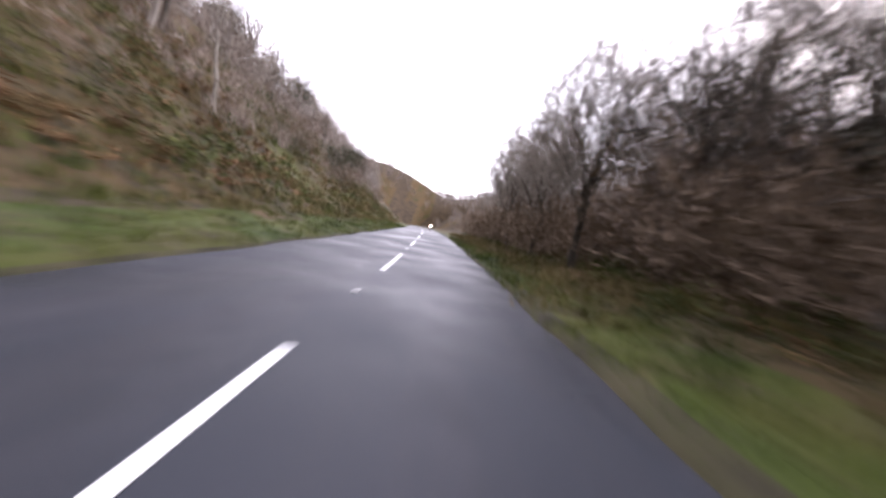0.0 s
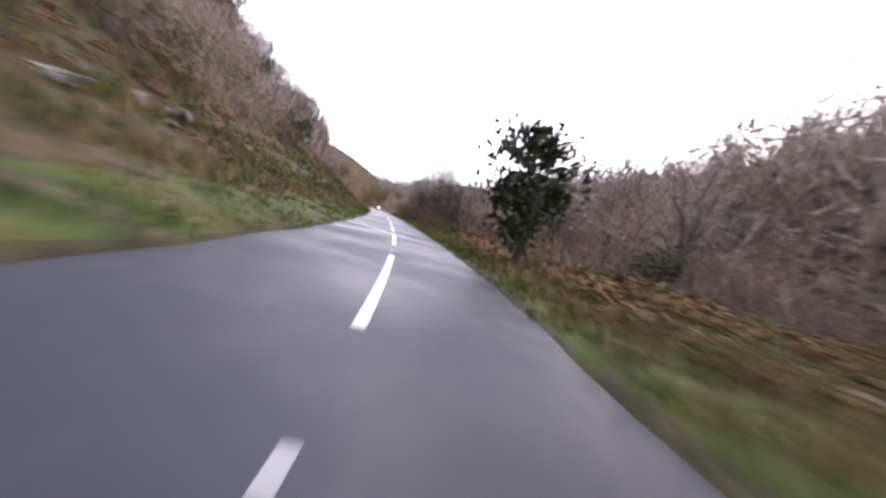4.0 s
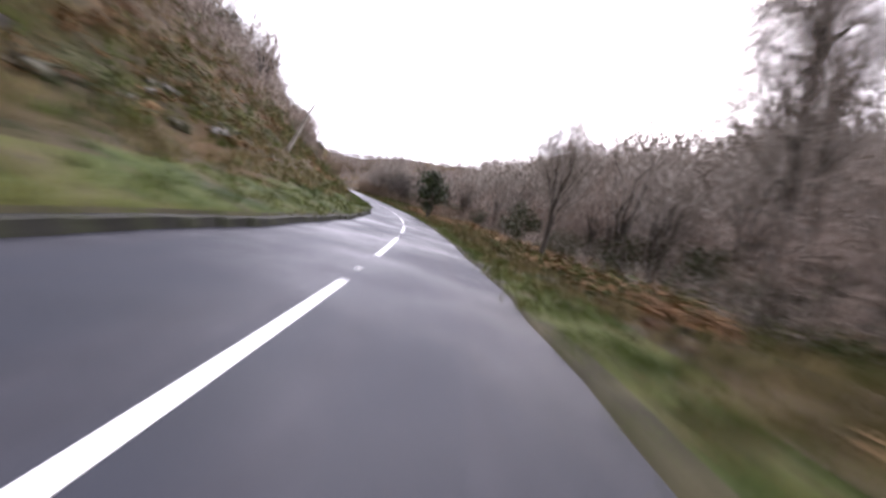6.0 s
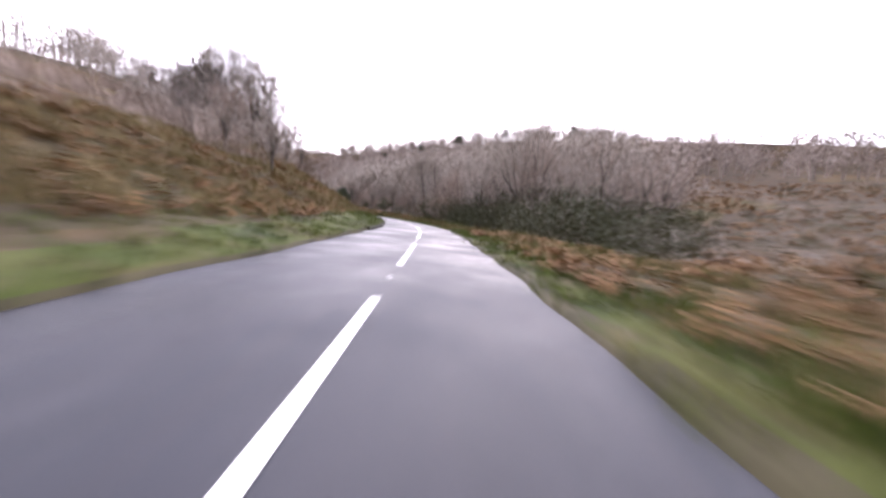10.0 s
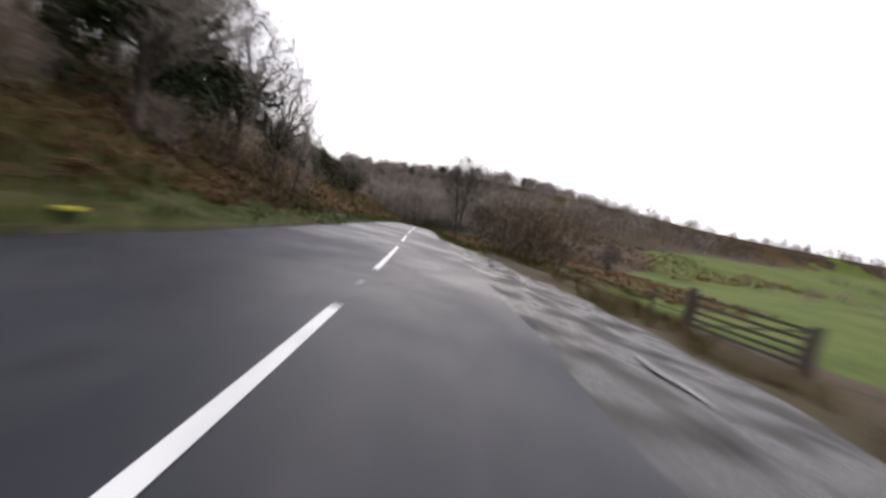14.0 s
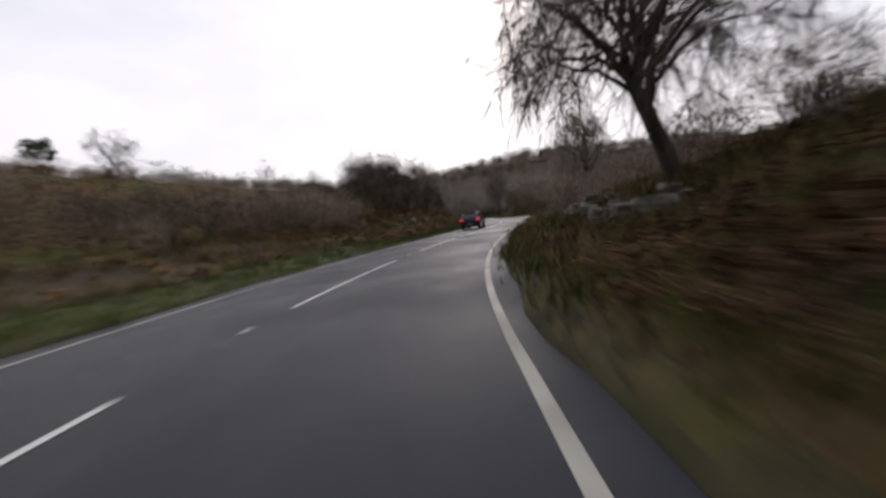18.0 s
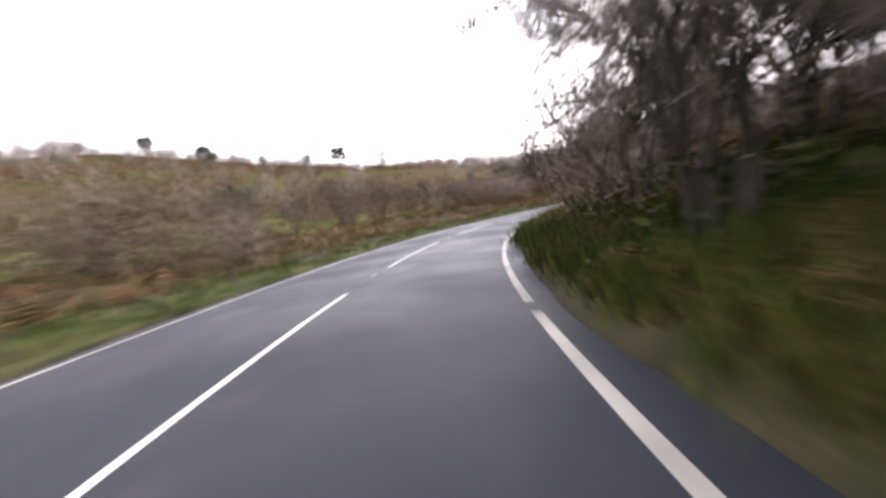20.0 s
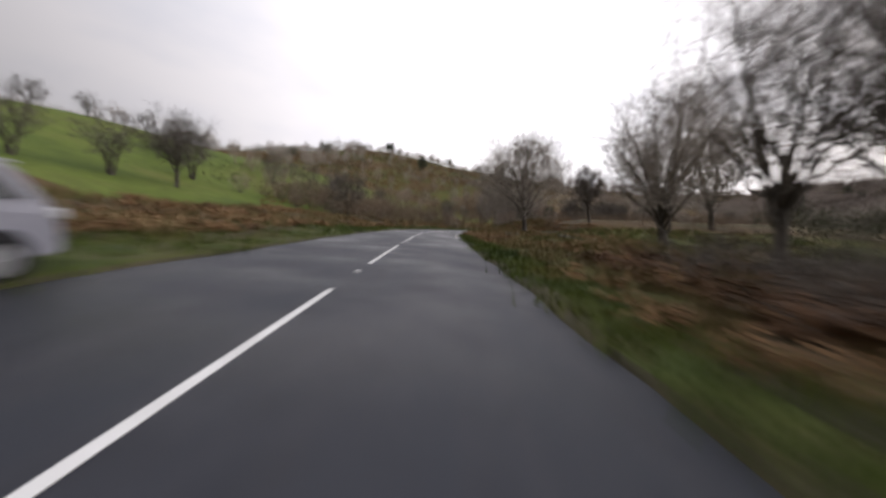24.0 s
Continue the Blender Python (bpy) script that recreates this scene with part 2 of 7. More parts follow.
def land_material(name, kinds):
    """Ground of several kinds, blended by the land's own masks with ragged edges; kinds: (mask or None, colours, scale)."""
    m = bpy.data.materials.new(name)
    m.use_nodes = True
    n, l = m.node_tree.nodes, m.node_tree.links
    b = n["Principled BSDF"]
    co, edge, grain = n.new("ShaderNodeTexCoord"), n.new("ShaderNodeTexNoise"), n.new("ShaderNodeTexNoise")
    edge.inputs["Scale"].default_value, edge.inputs["Detail"].default_value = 0.28, 6
    grain.inputs["Scale"].default_value, grain.inputs["Detail"].default_value, grain.inputs["Roughness"].default_value = 0.8, 9, 0.7
    for q in (edge, grain):
        l.new(co.outputs["Object"], q.inputs["Vector"])
    colour = None
    for mask, tones, scale in kinds:
        no, ra = n.new("ShaderNodeTexNoise"), n.new("ShaderNodeValToRGB")
        no.inputs["Scale"].default_value, no.inputs["Detail"].default_value, no.inputs["Roughness"].default_value = scale, 8, 0.6
        l.new(co.outputs["Object"], no.inputs["Vector"])
        e = ra.color_ramp.elements
        while len(e) < len(tones):
            e.new(0.5)
        for i, c in enumerate(tones):
            e[i].position, e[i].color = 0.32 + 0.36 * i / (len(tones) - 1), (*c, 1)
        l.new(no.outputs[0], ra.inputs[0])
        if mask is None:
            colour = ra.outputs[0]
            continue
        at, add, ramp, mx = n.new("ShaderNodeAttribute"), n.new("ShaderNodeMath"), n.new("ShaderNodeMapRange"), n.new("ShaderNodeMix")
        at.attribute_name, add.operation, mx.data_type = mask, "ADD", "RGBA"
        l.new(at.outputs["Fac"], add.inputs[0])
        l.new(edge.outputs[0], add.inputs[1])
        ramp.inputs[1].default_value, ramp.inputs[2].default_value = 0.94, 1.06
        l.new(add.outputs[0], ramp.inputs[0])
        l.new(ramp.outputs[0], mx.inputs[0])
        l.new(colour, mx.inputs[6])
        l.new(ra.outputs[0], mx.inputs[7])
        colour = mx.outputs[2]
    hs, ma, bu = n.new("ShaderNodeHueSaturation"), n.new("ShaderNodeMath"), n.new("ShaderNodeBump")
    ma.operation = "MULTIPLY_ADD"
    ma.inputs[1].default_value, ma.inputs[2].default_value = 1.1, 0.42
    l.new(grain.outputs[0], ma.inputs[0])
    l.new(ma.outputs[0], hs.inputs["Value"])
    l.new(colour, hs.inputs["Color"])
    l.new(hs.outputs[0], b.inputs["Base Color"])
    bu.inputs["Strength"].default_value, bu.inputs["Distance"].default_value = 0.8, 0.1
    l.new(grain.outputs[0], bu.inputs["Height"])
    l.new(bu.outputs[0], b.inputs["Normal"])
    b.inputs["Roughness"].default_value, b.inputs["Specular IOR Level"].default_value = 0.95, 0.2
    return m


def glow(name, colour, strength):
    m = bpy.data.materials.new(name)
    m.use_nodes = True
    b = m.node_tree.nodes["Principled BSDF"]
    b.inputs["Base Color"].default_value = (*colour, 1)
    b.inputs["Emission Color"].default_value = (*colour, 1)
    b.inputs["Emission Strength"].default_value = strength
    return m


M_ASPHALT = material("wet_asphalt", [(0.014, 0.0165, 0.023), (0.021, 0.0245, 0.034), (0.029, 0.033, 0.044)], 0.35, 0.47, 0.35, 140, rough_var=0.16, spec=0.29, fine=0.22, patch=([(0.015, 0.015, 0.020), (0.050, 0.050, 0.060)], 1.3, 0.44, 0.74), along=True)
M_ASPHALT_OLD = material("patched_asphalt", [(0.035, 0.034, 0.037), (0.055, 0.053, 0.056)], 1.2, 0.35, 0.4, 120, rough_var=0.1, spec=0.45)
M_PAINT = material("road_paint", [(0.62, 0.62, 0.60), (0.80, 0.80, 0.78)], 2.0, 0.5, 0.2, 90, fine=0.12)
M_PAINT_WORN = material("worn_road_paint", [(0.28, 0.27, 0.24), (0.54, 0.52, 0.46)], 1.6, 0.55, 0.2, 60, fine=0.15)
M_LAYBY = material("wet_gravel", [(0.022, 0.020, 0.018), (0.045, 0.041, 0.037), (0.085, 0.08, 0.072)], 1.3, 0.5, 0.9, 22, rough_var=0.45, spec=0.4, patch=([(0.014, 0.013, 0.012), (0.05, 0.047, 0.043)], 0.8, 0.45, 0.6))
M_PUDDLE = material("puddle_water", [(0.05, 0.047, 0.042), (0.07, 0.065, 0.06)], 0.8, 0.3, 0.25, 14, spec=0.4, fine=0.1, rough_var=0.3)
M_SOIL = material("dark_soil", [(0.024, 0.020, 0.012), (0.045, 0.042, 0.018), (0.07, 0.06, 0.03)], 1.4, 0.9, 0.6, 18)
M_TURF = material("rough_turf", [(0.018, 0.030, 0.004), (0.043, 0.062, 0.007), (0.061, 0.066, 0.010), (0.044, 0.036, 0.013)], 0.45, 0.9, 0.6, 14, patch=([(0.030, 0.024, 0.012), (0.11, 0.085, 0.036)], 1.3, 0.5, 0.68))
M_HEATH = material("bracken_heath", [(0.038, 0.040, 0.010), (0.062, 0.046, 0.018), (0.080, 0.048, 0.019), (0.066, 0.068, 0.018)], 0.09, 0.95, 0.8, 6, patch=([(0.020, 0.018, 0.010), (0.070, 0.055, 0.026)], 0.75, 0.45, 0.62), fine=0.4)
M_LITTER = material("leaf_litter", [(0.030, 0.024, 0.014), (0.065, 0.046, 0.026), (0.095, 0.066, 0.036)], 0.3, 0.95, 0.8, 10, patch=([(0.025, 0.032, 0.010), (0.075, 0.075, 0.026)], 0.6, 0.5, 0.66), fine=0.35)
M_GRASS = material("grass_blades", [(0.026, 0.046, 0.006), (0.064, 0.092, 0.010), (0.100, 0.097, 0.018)], 0.5, 0.8, 0.0, island=0.45)
M_GRASS_DRY = material("dry_grass", [(0.100, 0.080, 0.030), (0.195, 0.152, 0.064)], 0.6, 0.85, 0.0, island=0.35)
M_BRACKEN = material("dead_bracken", [(0.105, 0.063, 0.030), (0.190, 0.105, 0.046), (0.240, 0.160, 0.078)], 0.3, 0.9, 0.0, island=0.35)
# half-tone bracken: dark growth, with lens vignette and bank shade in the colour
M_BRACKEN_DARK = material("wet_dark_bracken", [(0.046, 0.024, 0.011), (0.092, 0.044, 0.018), (0.125, 0.074, 0.033)], 0.3, 0.85, 0.0, island=0.4)
M_BRAMBLE = material("bramble_leaves", [(0.026, 0.042, 0.008), (0.062, 0.076, 0.012), (0.11, 0.105, 0.020)], 0.5, 0.75, 0.0, island=0.4)
M_BARK = material("grey_bark", [(0.046, 0.040, 0.032), (0.085, 0.074, 0.060), (0.135, 0.122, 0.102)], 2.2, 0.9, 0.7, 22, stretch=(1, 1, 0.35))
# pale rain haze over the woods is mixed into these three twig tones
M_TWIG = material("winter_twigs", [(0.265, 0.232, 0.196), (0.425, 0.382, 0.330)], 0.12, 0.9, 0.0, island=0.22)
# for far woods: the paleness is distance haze put into the colour
M_TWIG_FAR = material("pale_lichened_twigs", [(0.250, 0.212, 0.182), (0.370, 0.320, 0.280)], 0.05, 0.9, 0.0, island=0.3)
M_TWIG_RED = material("reddish_twigs", [(0.240, 0.192, 0.155), (0.380, 0.312, 0.258)], 0.12, 0.9, 0.0, island=0.22)
M_BRUSH = material("brown_brush", [(0.135, 0.097, 0.066), (0.235, 0.176, 0.122)], 0.14, 0.9, 0.0, island=0.25)
M_REFLECTOR = material("red_reflector", [(0.10, 0.010, 0.008), (0.16, 0.014, 0.010)], 9.0, 0.3, 0.1, 60, fine=0.1)
# darker twig tone offsets bright sky washing out bare crowns; dark brush shares it
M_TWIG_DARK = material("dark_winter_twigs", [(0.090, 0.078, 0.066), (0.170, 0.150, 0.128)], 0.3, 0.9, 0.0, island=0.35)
M_IVY = material("ivy_leaves", [(0.018, 0.030, 0.010), (0.046, 0.062, 0.022)], 0.8, 0.55, 0.0, island=0.45)
M_LEAF = material("dull_green_leaves", [(0.036, 0.044, 0.018), (0.080, 0.078, 0.040)], 0.3, 0.7, 0.0, island=0.45)
M_ROCK = material("limestone", [(0.10, 0.095, 0.085), (0.22, 0.21, 0.19), (0.34, 0.33, 0.30)], 0.9, 0.85, 0.9, 9)
M_WALLSTONE = material("weathered_wall_stone", [(0.055, 0.054, 0.042), (0.125, 0.118, 0.100), (0.215, 0.205, 0.180)], 1.3, 0.9, 0.9, 9)
M_MOSS = material("mossy_rock", [(0.035, 0.045, 0.015), (0.10, 0.10, 0.06), (0.20, 0.19, 0.16)], 1.1, 0.9, 0.9, 9)
M_WOOD = material("weathered_wood", [(0.08, 0.07, 0.055), (0.16, 0.145, 0.12)], 3.0, 0.85, 0.5, 30, stretch=(1, 1, 0.2))
M_DEADWOOD = material("pale_dead_wood", [(0.20, 0.175, 0.14), (0.36, 0.33, 0.28)], 2.0, 0.85, 0.5, 20)
M_SILVER = material("silver_white_paint", [(0.30, 0.30, 0.34), (0.36, 0.36, 0.40)], 0.8, 0.25, 0.0, spec=0.5, fine=0.04)
M_NAVY = material("dark_blue_paint", [(0.014, 0.017, 0.042), (0.022, 0.026, 0.062)], 0.8, 0.22, 0.0, spec=0.5, fine=0.05)
M_CARGLASS = material("tinted_glass", [(0.020, 0.024, 0.026), (0.030, 0.034, 0.036)], 0.6, 0.06, 0.0, spec=0.6, fine=0.05)
M_RUBBER = material("tyre_rubber", [(0.012, 0.012, 0.012), (0.03, 0.03, 0.03)], 8, 0.85, 0.3, 60)
M_ALLOY = material("dull_alloy", [(0.35, 0.35, 0.36), (0.5, 0.5, 0.5)], 4, 0.35, 0.1, 30, metal=0.8)
M_BLACK = material("black_plastic", [(0.012, 0.012, 0.013), (0.025, 0.025, 0.026)], 5, 0.5, 0.1, 40)
M_PLATE = material("yellow_plate", [(0.50, 0.36, 0.03), (0.58, 0.42, 0.05)], 3, 0.4, 0.0, fine=0.06)
M_YELLOW = material("yellow_plastic", [(0.55, 0.48, 0.04), (0.68, 0.60, 0.06)], 3, 0.5, 0.1, 30, fine=0.1)
M_TAIL = glow("tail_lamp_lit", (0.9, 0.03, 0.05), 3.6)
M_HEADLAMP = glow("headlamp_lit", (1.0, 0.86, 0.62), 60.0)
M_LAMP_CLEAR = material("clear_lamp_lens", [(0.45, 0.45, 0.46), (0.6, 0.6, 0.6)], 3, 0.1, 0.0, spec=0.6, fine=0.05)
M_LAND = land_material("hill_ground", (
    (None, [(0.050, 0.052, 0.013), (0.080, 0.058, 0.022), (0.100, 0.060, 0.024), (0.086, 0.088, 0.024)], 0.09),
    ("wooded", [(0.030, 0.024, 0.014), (0.065, 0.046, 0.026), (0.095, 0.066, 0.036)], 0.3),
    ("rough", [(0.026, 0.036, 0.006), (0.062, 0.074, 0.010), (0.092, 0.086, 0.016), (0.070, 0.050, 0.018)], 0.4),
    ("field", [(0.060, 0.092, 0.013), (0.098, 0.134, 0.020), (0.130, 0.142, 0.034)], 0.07)))
# stone colour darkened to hold the shadow along the bank's foot
M_KERB = material("kerb_stone", [(0.014, 0.014, 0.011), (0.030, 0.030, 0.022), (0.045, 0.05, 0.025)], 1.6, 0.7, 0.8, 14)


# ---- the line of the road: s runs back along the view, o to its right ----
CURV_S0, CURV_DS = -380, 8
CURV = [-0.000064, -0.000076, -0.000090, -0.000109, 0.000251, -0.001150, -0.000624, -0.004623, -0.010372, -0.016591, -0.022854, -0.019519, -0.024873, -0.027363, -0.015877, -0.010625, -0.000604, 0.007661, 0.012020, 0.007804, 0.004098, 0.001919, -0.001001, -0.000421, -0.000245, -0.000674, 0.000056, 0.000327, 0.001853, 0.000608, 0.001970, 0.004980, 0.010183, 0.010922, 0.008578, 0.005651, 0.003362, 0.005079, 0.002614, 0.009193, 0.008269, 0.006561, 0.003405, 0.000695, 0.000788, 0.001376, 0.000812, 0.000770, 0.001695, 0.001638, 0.000720, 0.000612, 0.000697, 0.000742, 0.000668, 0.000554]
SLOPE_S0, SLOPE_DS = -400, 20
SLOPE = [-0.00673, -0.00726, -0.00807, -0.01880, -0.02918, -0.01909, 0.00630, 0.01783, 0.01552, 0.01706, 0.01688, 0.01131, -0.00267, -0.00652, -0.00981, -0.00581, -0.00763, 0.01966, 0.01208, 0.01910, 0.01746, 0.01930, 0.01562, 0.01285, 0.01060, 0.00878, 0.00730, 0.00612]
EDGE_S0, EDGE_DS = -420, 24
EDGE_R = [3.14, 3.14, 3.15, 3.19, 3.08, 2.93, 2.78, 2.60, 2.58, 2.61, 2.73, 2.46, 2.53, 2.60, 2.80, 2.50, 2.84, 2.78, 2.76, 2.84, 2.91, 2.96, 2.99, 3.02, 3.04, 3.05, 3.06, 3.07, 3.07]
EDGE_L = [3.22, 3.23, 3.23, 3.24, 3.18, 3.17, 3.21, 3.24, 3.27, 3.21, 3.11, 2.96, 2.91, 2.82, 2.75, 2.61, 2.62, 2.71, 2.91, 2.99, 3.04, 3.08, 3.11, 3.13, 3.15, 3.16, 3.17, 3.17, 3.18]
LINE_R = [2.92, 2.92, 2.92, 2.91, 2.91, 2.83, 3.23, 2.77, 2.74, 2.79, 2.83, 2.86]
LINE_L = [3.03, 3.03, 3.03, 3.04, 3.05, 2.97, 2.69, 2.60, 2.61, 2.71, 2.78, 2.84]
MARK_E, MARK_SHORT = 3.41, 4.23
S_MIN, S_MAX, DS = -430.0, 330.0, 1.0
SG = np.arange(S_MIN, S_MAX + 0.5 * DS, DS)
_i0 = int(round(-S_MIN / DS))
_k = np.interp(SG, CURV_S0 + CURV_DS * np.arange(len(CURV)), CURV)
TH = np.cumsum(_k) * DS
TH -= TH[_i0]
_sl = np.interp(SG, SLOPE_S0 + SLOPE_DS * np.arange(len(SLOPE)), SLOPE)
RZ = np.cumsum(_sl) * DS
RZ -= RZ[_i0]
RX, RY = np.cumsum(-np.sin(TH)) * DS, np.cumsum(np.cos(TH)) * DS
RX -= RX[_i0]
RY -= RY[_i0]
_ek = EDGE_S0 + EDGE_DS * np.arange(len(EDGE_R))
LINE_FROM, LINE_TO = -326.0, -239.0


def right_line(s):
    return np.interp(s, _ek[:12], LINE_R)


def left_line(s):
    return -np.interp(s, _ek[:12], LINE_L)


def right_edge(s):
    s = np.asarray(s, float)
    e = np.interp(s, _ek, EDGE_R)
    w = np.clip(np.minimum((s + 338) / 10, (-232 - s) / 10), 0, 1)
    return e * (1 - w) + np.maximum(e, right_line(s) + 0.38 + 0.06 * np.sin(s * 0.9)) * w + 0.05 * np.sin(s * 1.7) + 0.04 * np.sin(s * 0.6 + 1)


def left_edge(s):
    s = np.asarray(s, float)
    e = np.interp(s, _ek, EDGE_L)
    w = np.clip(np.minimum((s + 322) / 10, (-222 - s) / 10), 0, 1)
    return -(e * (1 - w) + np.maximum(e, 0.12 - left_line(s)) * w) - 0.05 * np.sin(s * 1.3) - 0.04 * np.sin(s * 0.7)


def wave(x, y, size, seed=0.0):
    """Cheap smooth noise, about -1 to 1."""
    x, y = np.asarray(x, float) / size, np.asarray(y, float) / size
    return (np.sin(1.7 * x + 0.6 * y + seed) + np.sin(-0.9 * x + 1.9 * y + 2.1 * seed) + np.sin(2.9 * x - 1.3 * y + 0.7 + seed) * 0.6
            + np.sin(0.5 * x + 3.1 * y + 1.9 * seed) * 0.6) / 2.6


# Heights of the land over the road, at distances D beyond its edge; one row a stretch
D_AT = [0, 1.5, 3.5, 7, 14, 30, 60, 120, 220]
LEFT_LAND = {
    160: [0.02, 0.2, 0.6, 2.8, 9.5, 23, 33, 36, 34], 0: [0.02, 0.2, 0.6, 2.7, 9.8, 23, 28, 25, 20],
    -55: [0.05, 0.4, 0.9, 2.8, 9.6, 20.5, 21, 17, 13], -62: [0.2, 0.55, 1.1, 3.1, 9.8, 19.5, 19, 14, 10], -104: [0.2, 0.55, 1.2, 3.2, 8.2, 12.5, 12, 9, 7],
    -132: [0.2, 0.55, 1.1, 2.6, 5.0, 7.5, 9, 8, 7], -142: [0.05, 0.35, 0.9, 2.2, 4.4, 7, 8, 7, 6],
    -165: [0.02, 0.2, 0.6, 1.5, 3.4, 7, 8.5, 7, 6], -190: [0.02, 0.15, 0.4, 1.2, 3.2, 6.5, 7.5, 7, 6],
}
LEFT_LAND_2 = {
    -205: [0.02, 0.15, 0.6, 1.8, 4.6, 6.2, 5.5, 4, 3], -238: [0.05, 0.3, 1.0, 2.6, 4.6, 5.5, 5, 4, 4],
    -252: [0.03, 0.15, 0.5, 1.3, 2.2, 2.5, 2.5, 2, 2], -264: [0.02, 0.08, 0.3, 0.8, 1.2, 1.3, 1.0, 1, 1],
    -282: [0.02, 0.05, 0.1, 0.3, 0.6, 1.0, 1.5, 1, 1], -296: [0.02, 0.05, 0.1, 0.4, 1.0, 2.0, 2.5, 2, 1], -315: [0.02, 0.06, 0.15, 0.4, 0.9, 2.5, 5, 7, 6],
    -430: [0.02, 0.08, 0.2, 0.4, 0.8, 2.5, 6, 9, 8],
}
RIGHT_LAND = {
    160: [0.02, 0.1, 0.1, 0.2, 0.1, 0, 9, 31, 68], 0: [0.02, 0.1, 0.15, 0.2, -0.2, 1.5, 11, 33, 66],
    -60: [0.02, 0.06, 0.1, 0.15, 0.2, 5.0, 15, 30, 51], -95: [0.02, 0.06, 0.05, 0.0, -0.2, 3.0, 10, 21, 36], -130: [0.02, 0.06, 0.0, -0.4, -0.8, 1.5, 5.5, 13.5, 24],
    -148: [0.02, 0.06, 0.1, 0.1, 0.2, 0.6, 3, 10, 19], -180: [0.02, 0.06, 0.05, 0.0, 0.0, 0.4, 2, 8, 18],
    -205: [0.0, 0.0, -0.05, -0.2, -0.6, -0.9, 0.6, 5.5, 14], -240: [0.0, 0.0, -0.1, -0.3, -0.7, -0.5, 1.0, 5.2, 12],
}
RIGHT_LAND_2 = {
    -255: [0.02, 0.1, 0.3, 0.8, 1.4, 2.2, 4, 9, 18], -266: [0.05, 0.3, 0.85, 2.0, 3.4, 5.2, 8, 12, 18],
    -288: [0.05, 0.32, 1.05, 2.3, 3.6, 5.0, 7, 9, 13], -302: [0.04, 0.3, 1.0, 2.0, 2.8, 3.2, 3.5, 4, 7],
    -316: [0.03, 0.2, 0.5, 0.9, 0.9, 0.7, 0.7, 1, 4], -330: [0.02, 0.08, 0.2, 0.25, 0.25, 0.2, 0.4, 1, 4],
    -430: [0.02, 0.08, 0.2, 0.25, 0.25, 0.2, 0.4, 1, 4],
}


def layby_width(s):
    """The gravel pull-in before the gate, beyond the right edge."""
    s = np.asarray(s, float)
    return 3.6 * np.clip(np.sin(np.pi * np.clip((s + 234) / 36, 0, 1)), 0, 1) ** 0.7 + 0.12 * np.sin(s * 2.1) * ((s > -233) & (s < -199))


def _table(*parts):
    d = {k: v for p in parts for k, v in p.items()}
    ks = sorted(d)
    return np.array(ks, float), np.array([d[k] for k in ks], float)


_LT, _RT = _table(LEFT_LAND, LEFT_LAND_2), _table(RIGHT_LAND, RIGHT_LAND_2)


def land(s, side, d):
    """Height over the road's level at distance d beyond the edge on that side (-1 left, 1 right)."""
    s, d = np.asarray(s, float), np.asarray(d, float)
    ks, tab = _LT if side < 0 else _RT
    cols = np.stack([np.interp(s, ks, tab[:, j]) for j in range(tab.shape[1])], -1)
    dd = np.clip(d, 0, D_AT[-1])
    j = np.clip(np.searchsorted(D_AT, dd, side="right") - 1, 0, len(D_AT) - 2)
    a, b = np.take_along_axis(cols, j[..., None], -1)[..., 0], np.take_along_axis(cols, j[..., None] + 1, -1)[..., 0]
    k = np.array(D_AT, float)
    u = (dd - k[j]) / (k[j + 1] - k[j])
    far = np.clip((d - D_AT[-1]) / 900, 0, 1) * 30
    bumpy = np.clip((d - 0.8) / 4, 0, 1)
    h = a + (b - a) * u + far + bumpy * (0.16 * wave(s, d, 1.6, 1.3 + side) + 0.32 * wave(s, d, 5.0, 2.7 + side)) + np.clip((d - 12) / 30, 0, 1) * 1.3 * wave(s, d, 24, side)
    if side > 0:
        pull_in = np.clip((layby_width(s) + 0.5 - d) / 0.5, 0, 1) * (layby_width(s) > 0.15)
        h = h * (1 - pull_in) - 0.09 * pull_in
    return h


def spot(s, o, lift=0.0):
    """World place of (s, o) on the land."""
    s, o = np.asarray(s, float), np.asarray(o, float)
    a = np.interp(s, SG, TH)
    x, y, z = (np.interp(s, SG, c) for c in (RX, RY, RZ))
    dr, dl = o - right_edge(s), left_edge(s) - o
    h = np.where(dr > 0, land(s, 1, np.maximum(dr, 0)), np.where(dl > 0, land(s, -1, np.maximum(dl, 0)), 0.0))
    return np.stack([x + np.cos(a) * o, y + np.sin(a) * o, z + h + lift], -1)


def on_road(s, o, lift=0.0):
    s, o = np.asarray(s, float), np.asarray(o, float)
    a = np.interp(s, SG, TH)
    return np.stack([np.interp(s, SG, RX) + np.cos(a) * o, np.interp(s, SG, RY) + np.sin(a) * o, np.interp(s, SG, RZ) - 0.012 * np.abs(o) + 0.0 * o + lift], -1)


def heading(s):
    return float(np.interp(s, SG, TH))


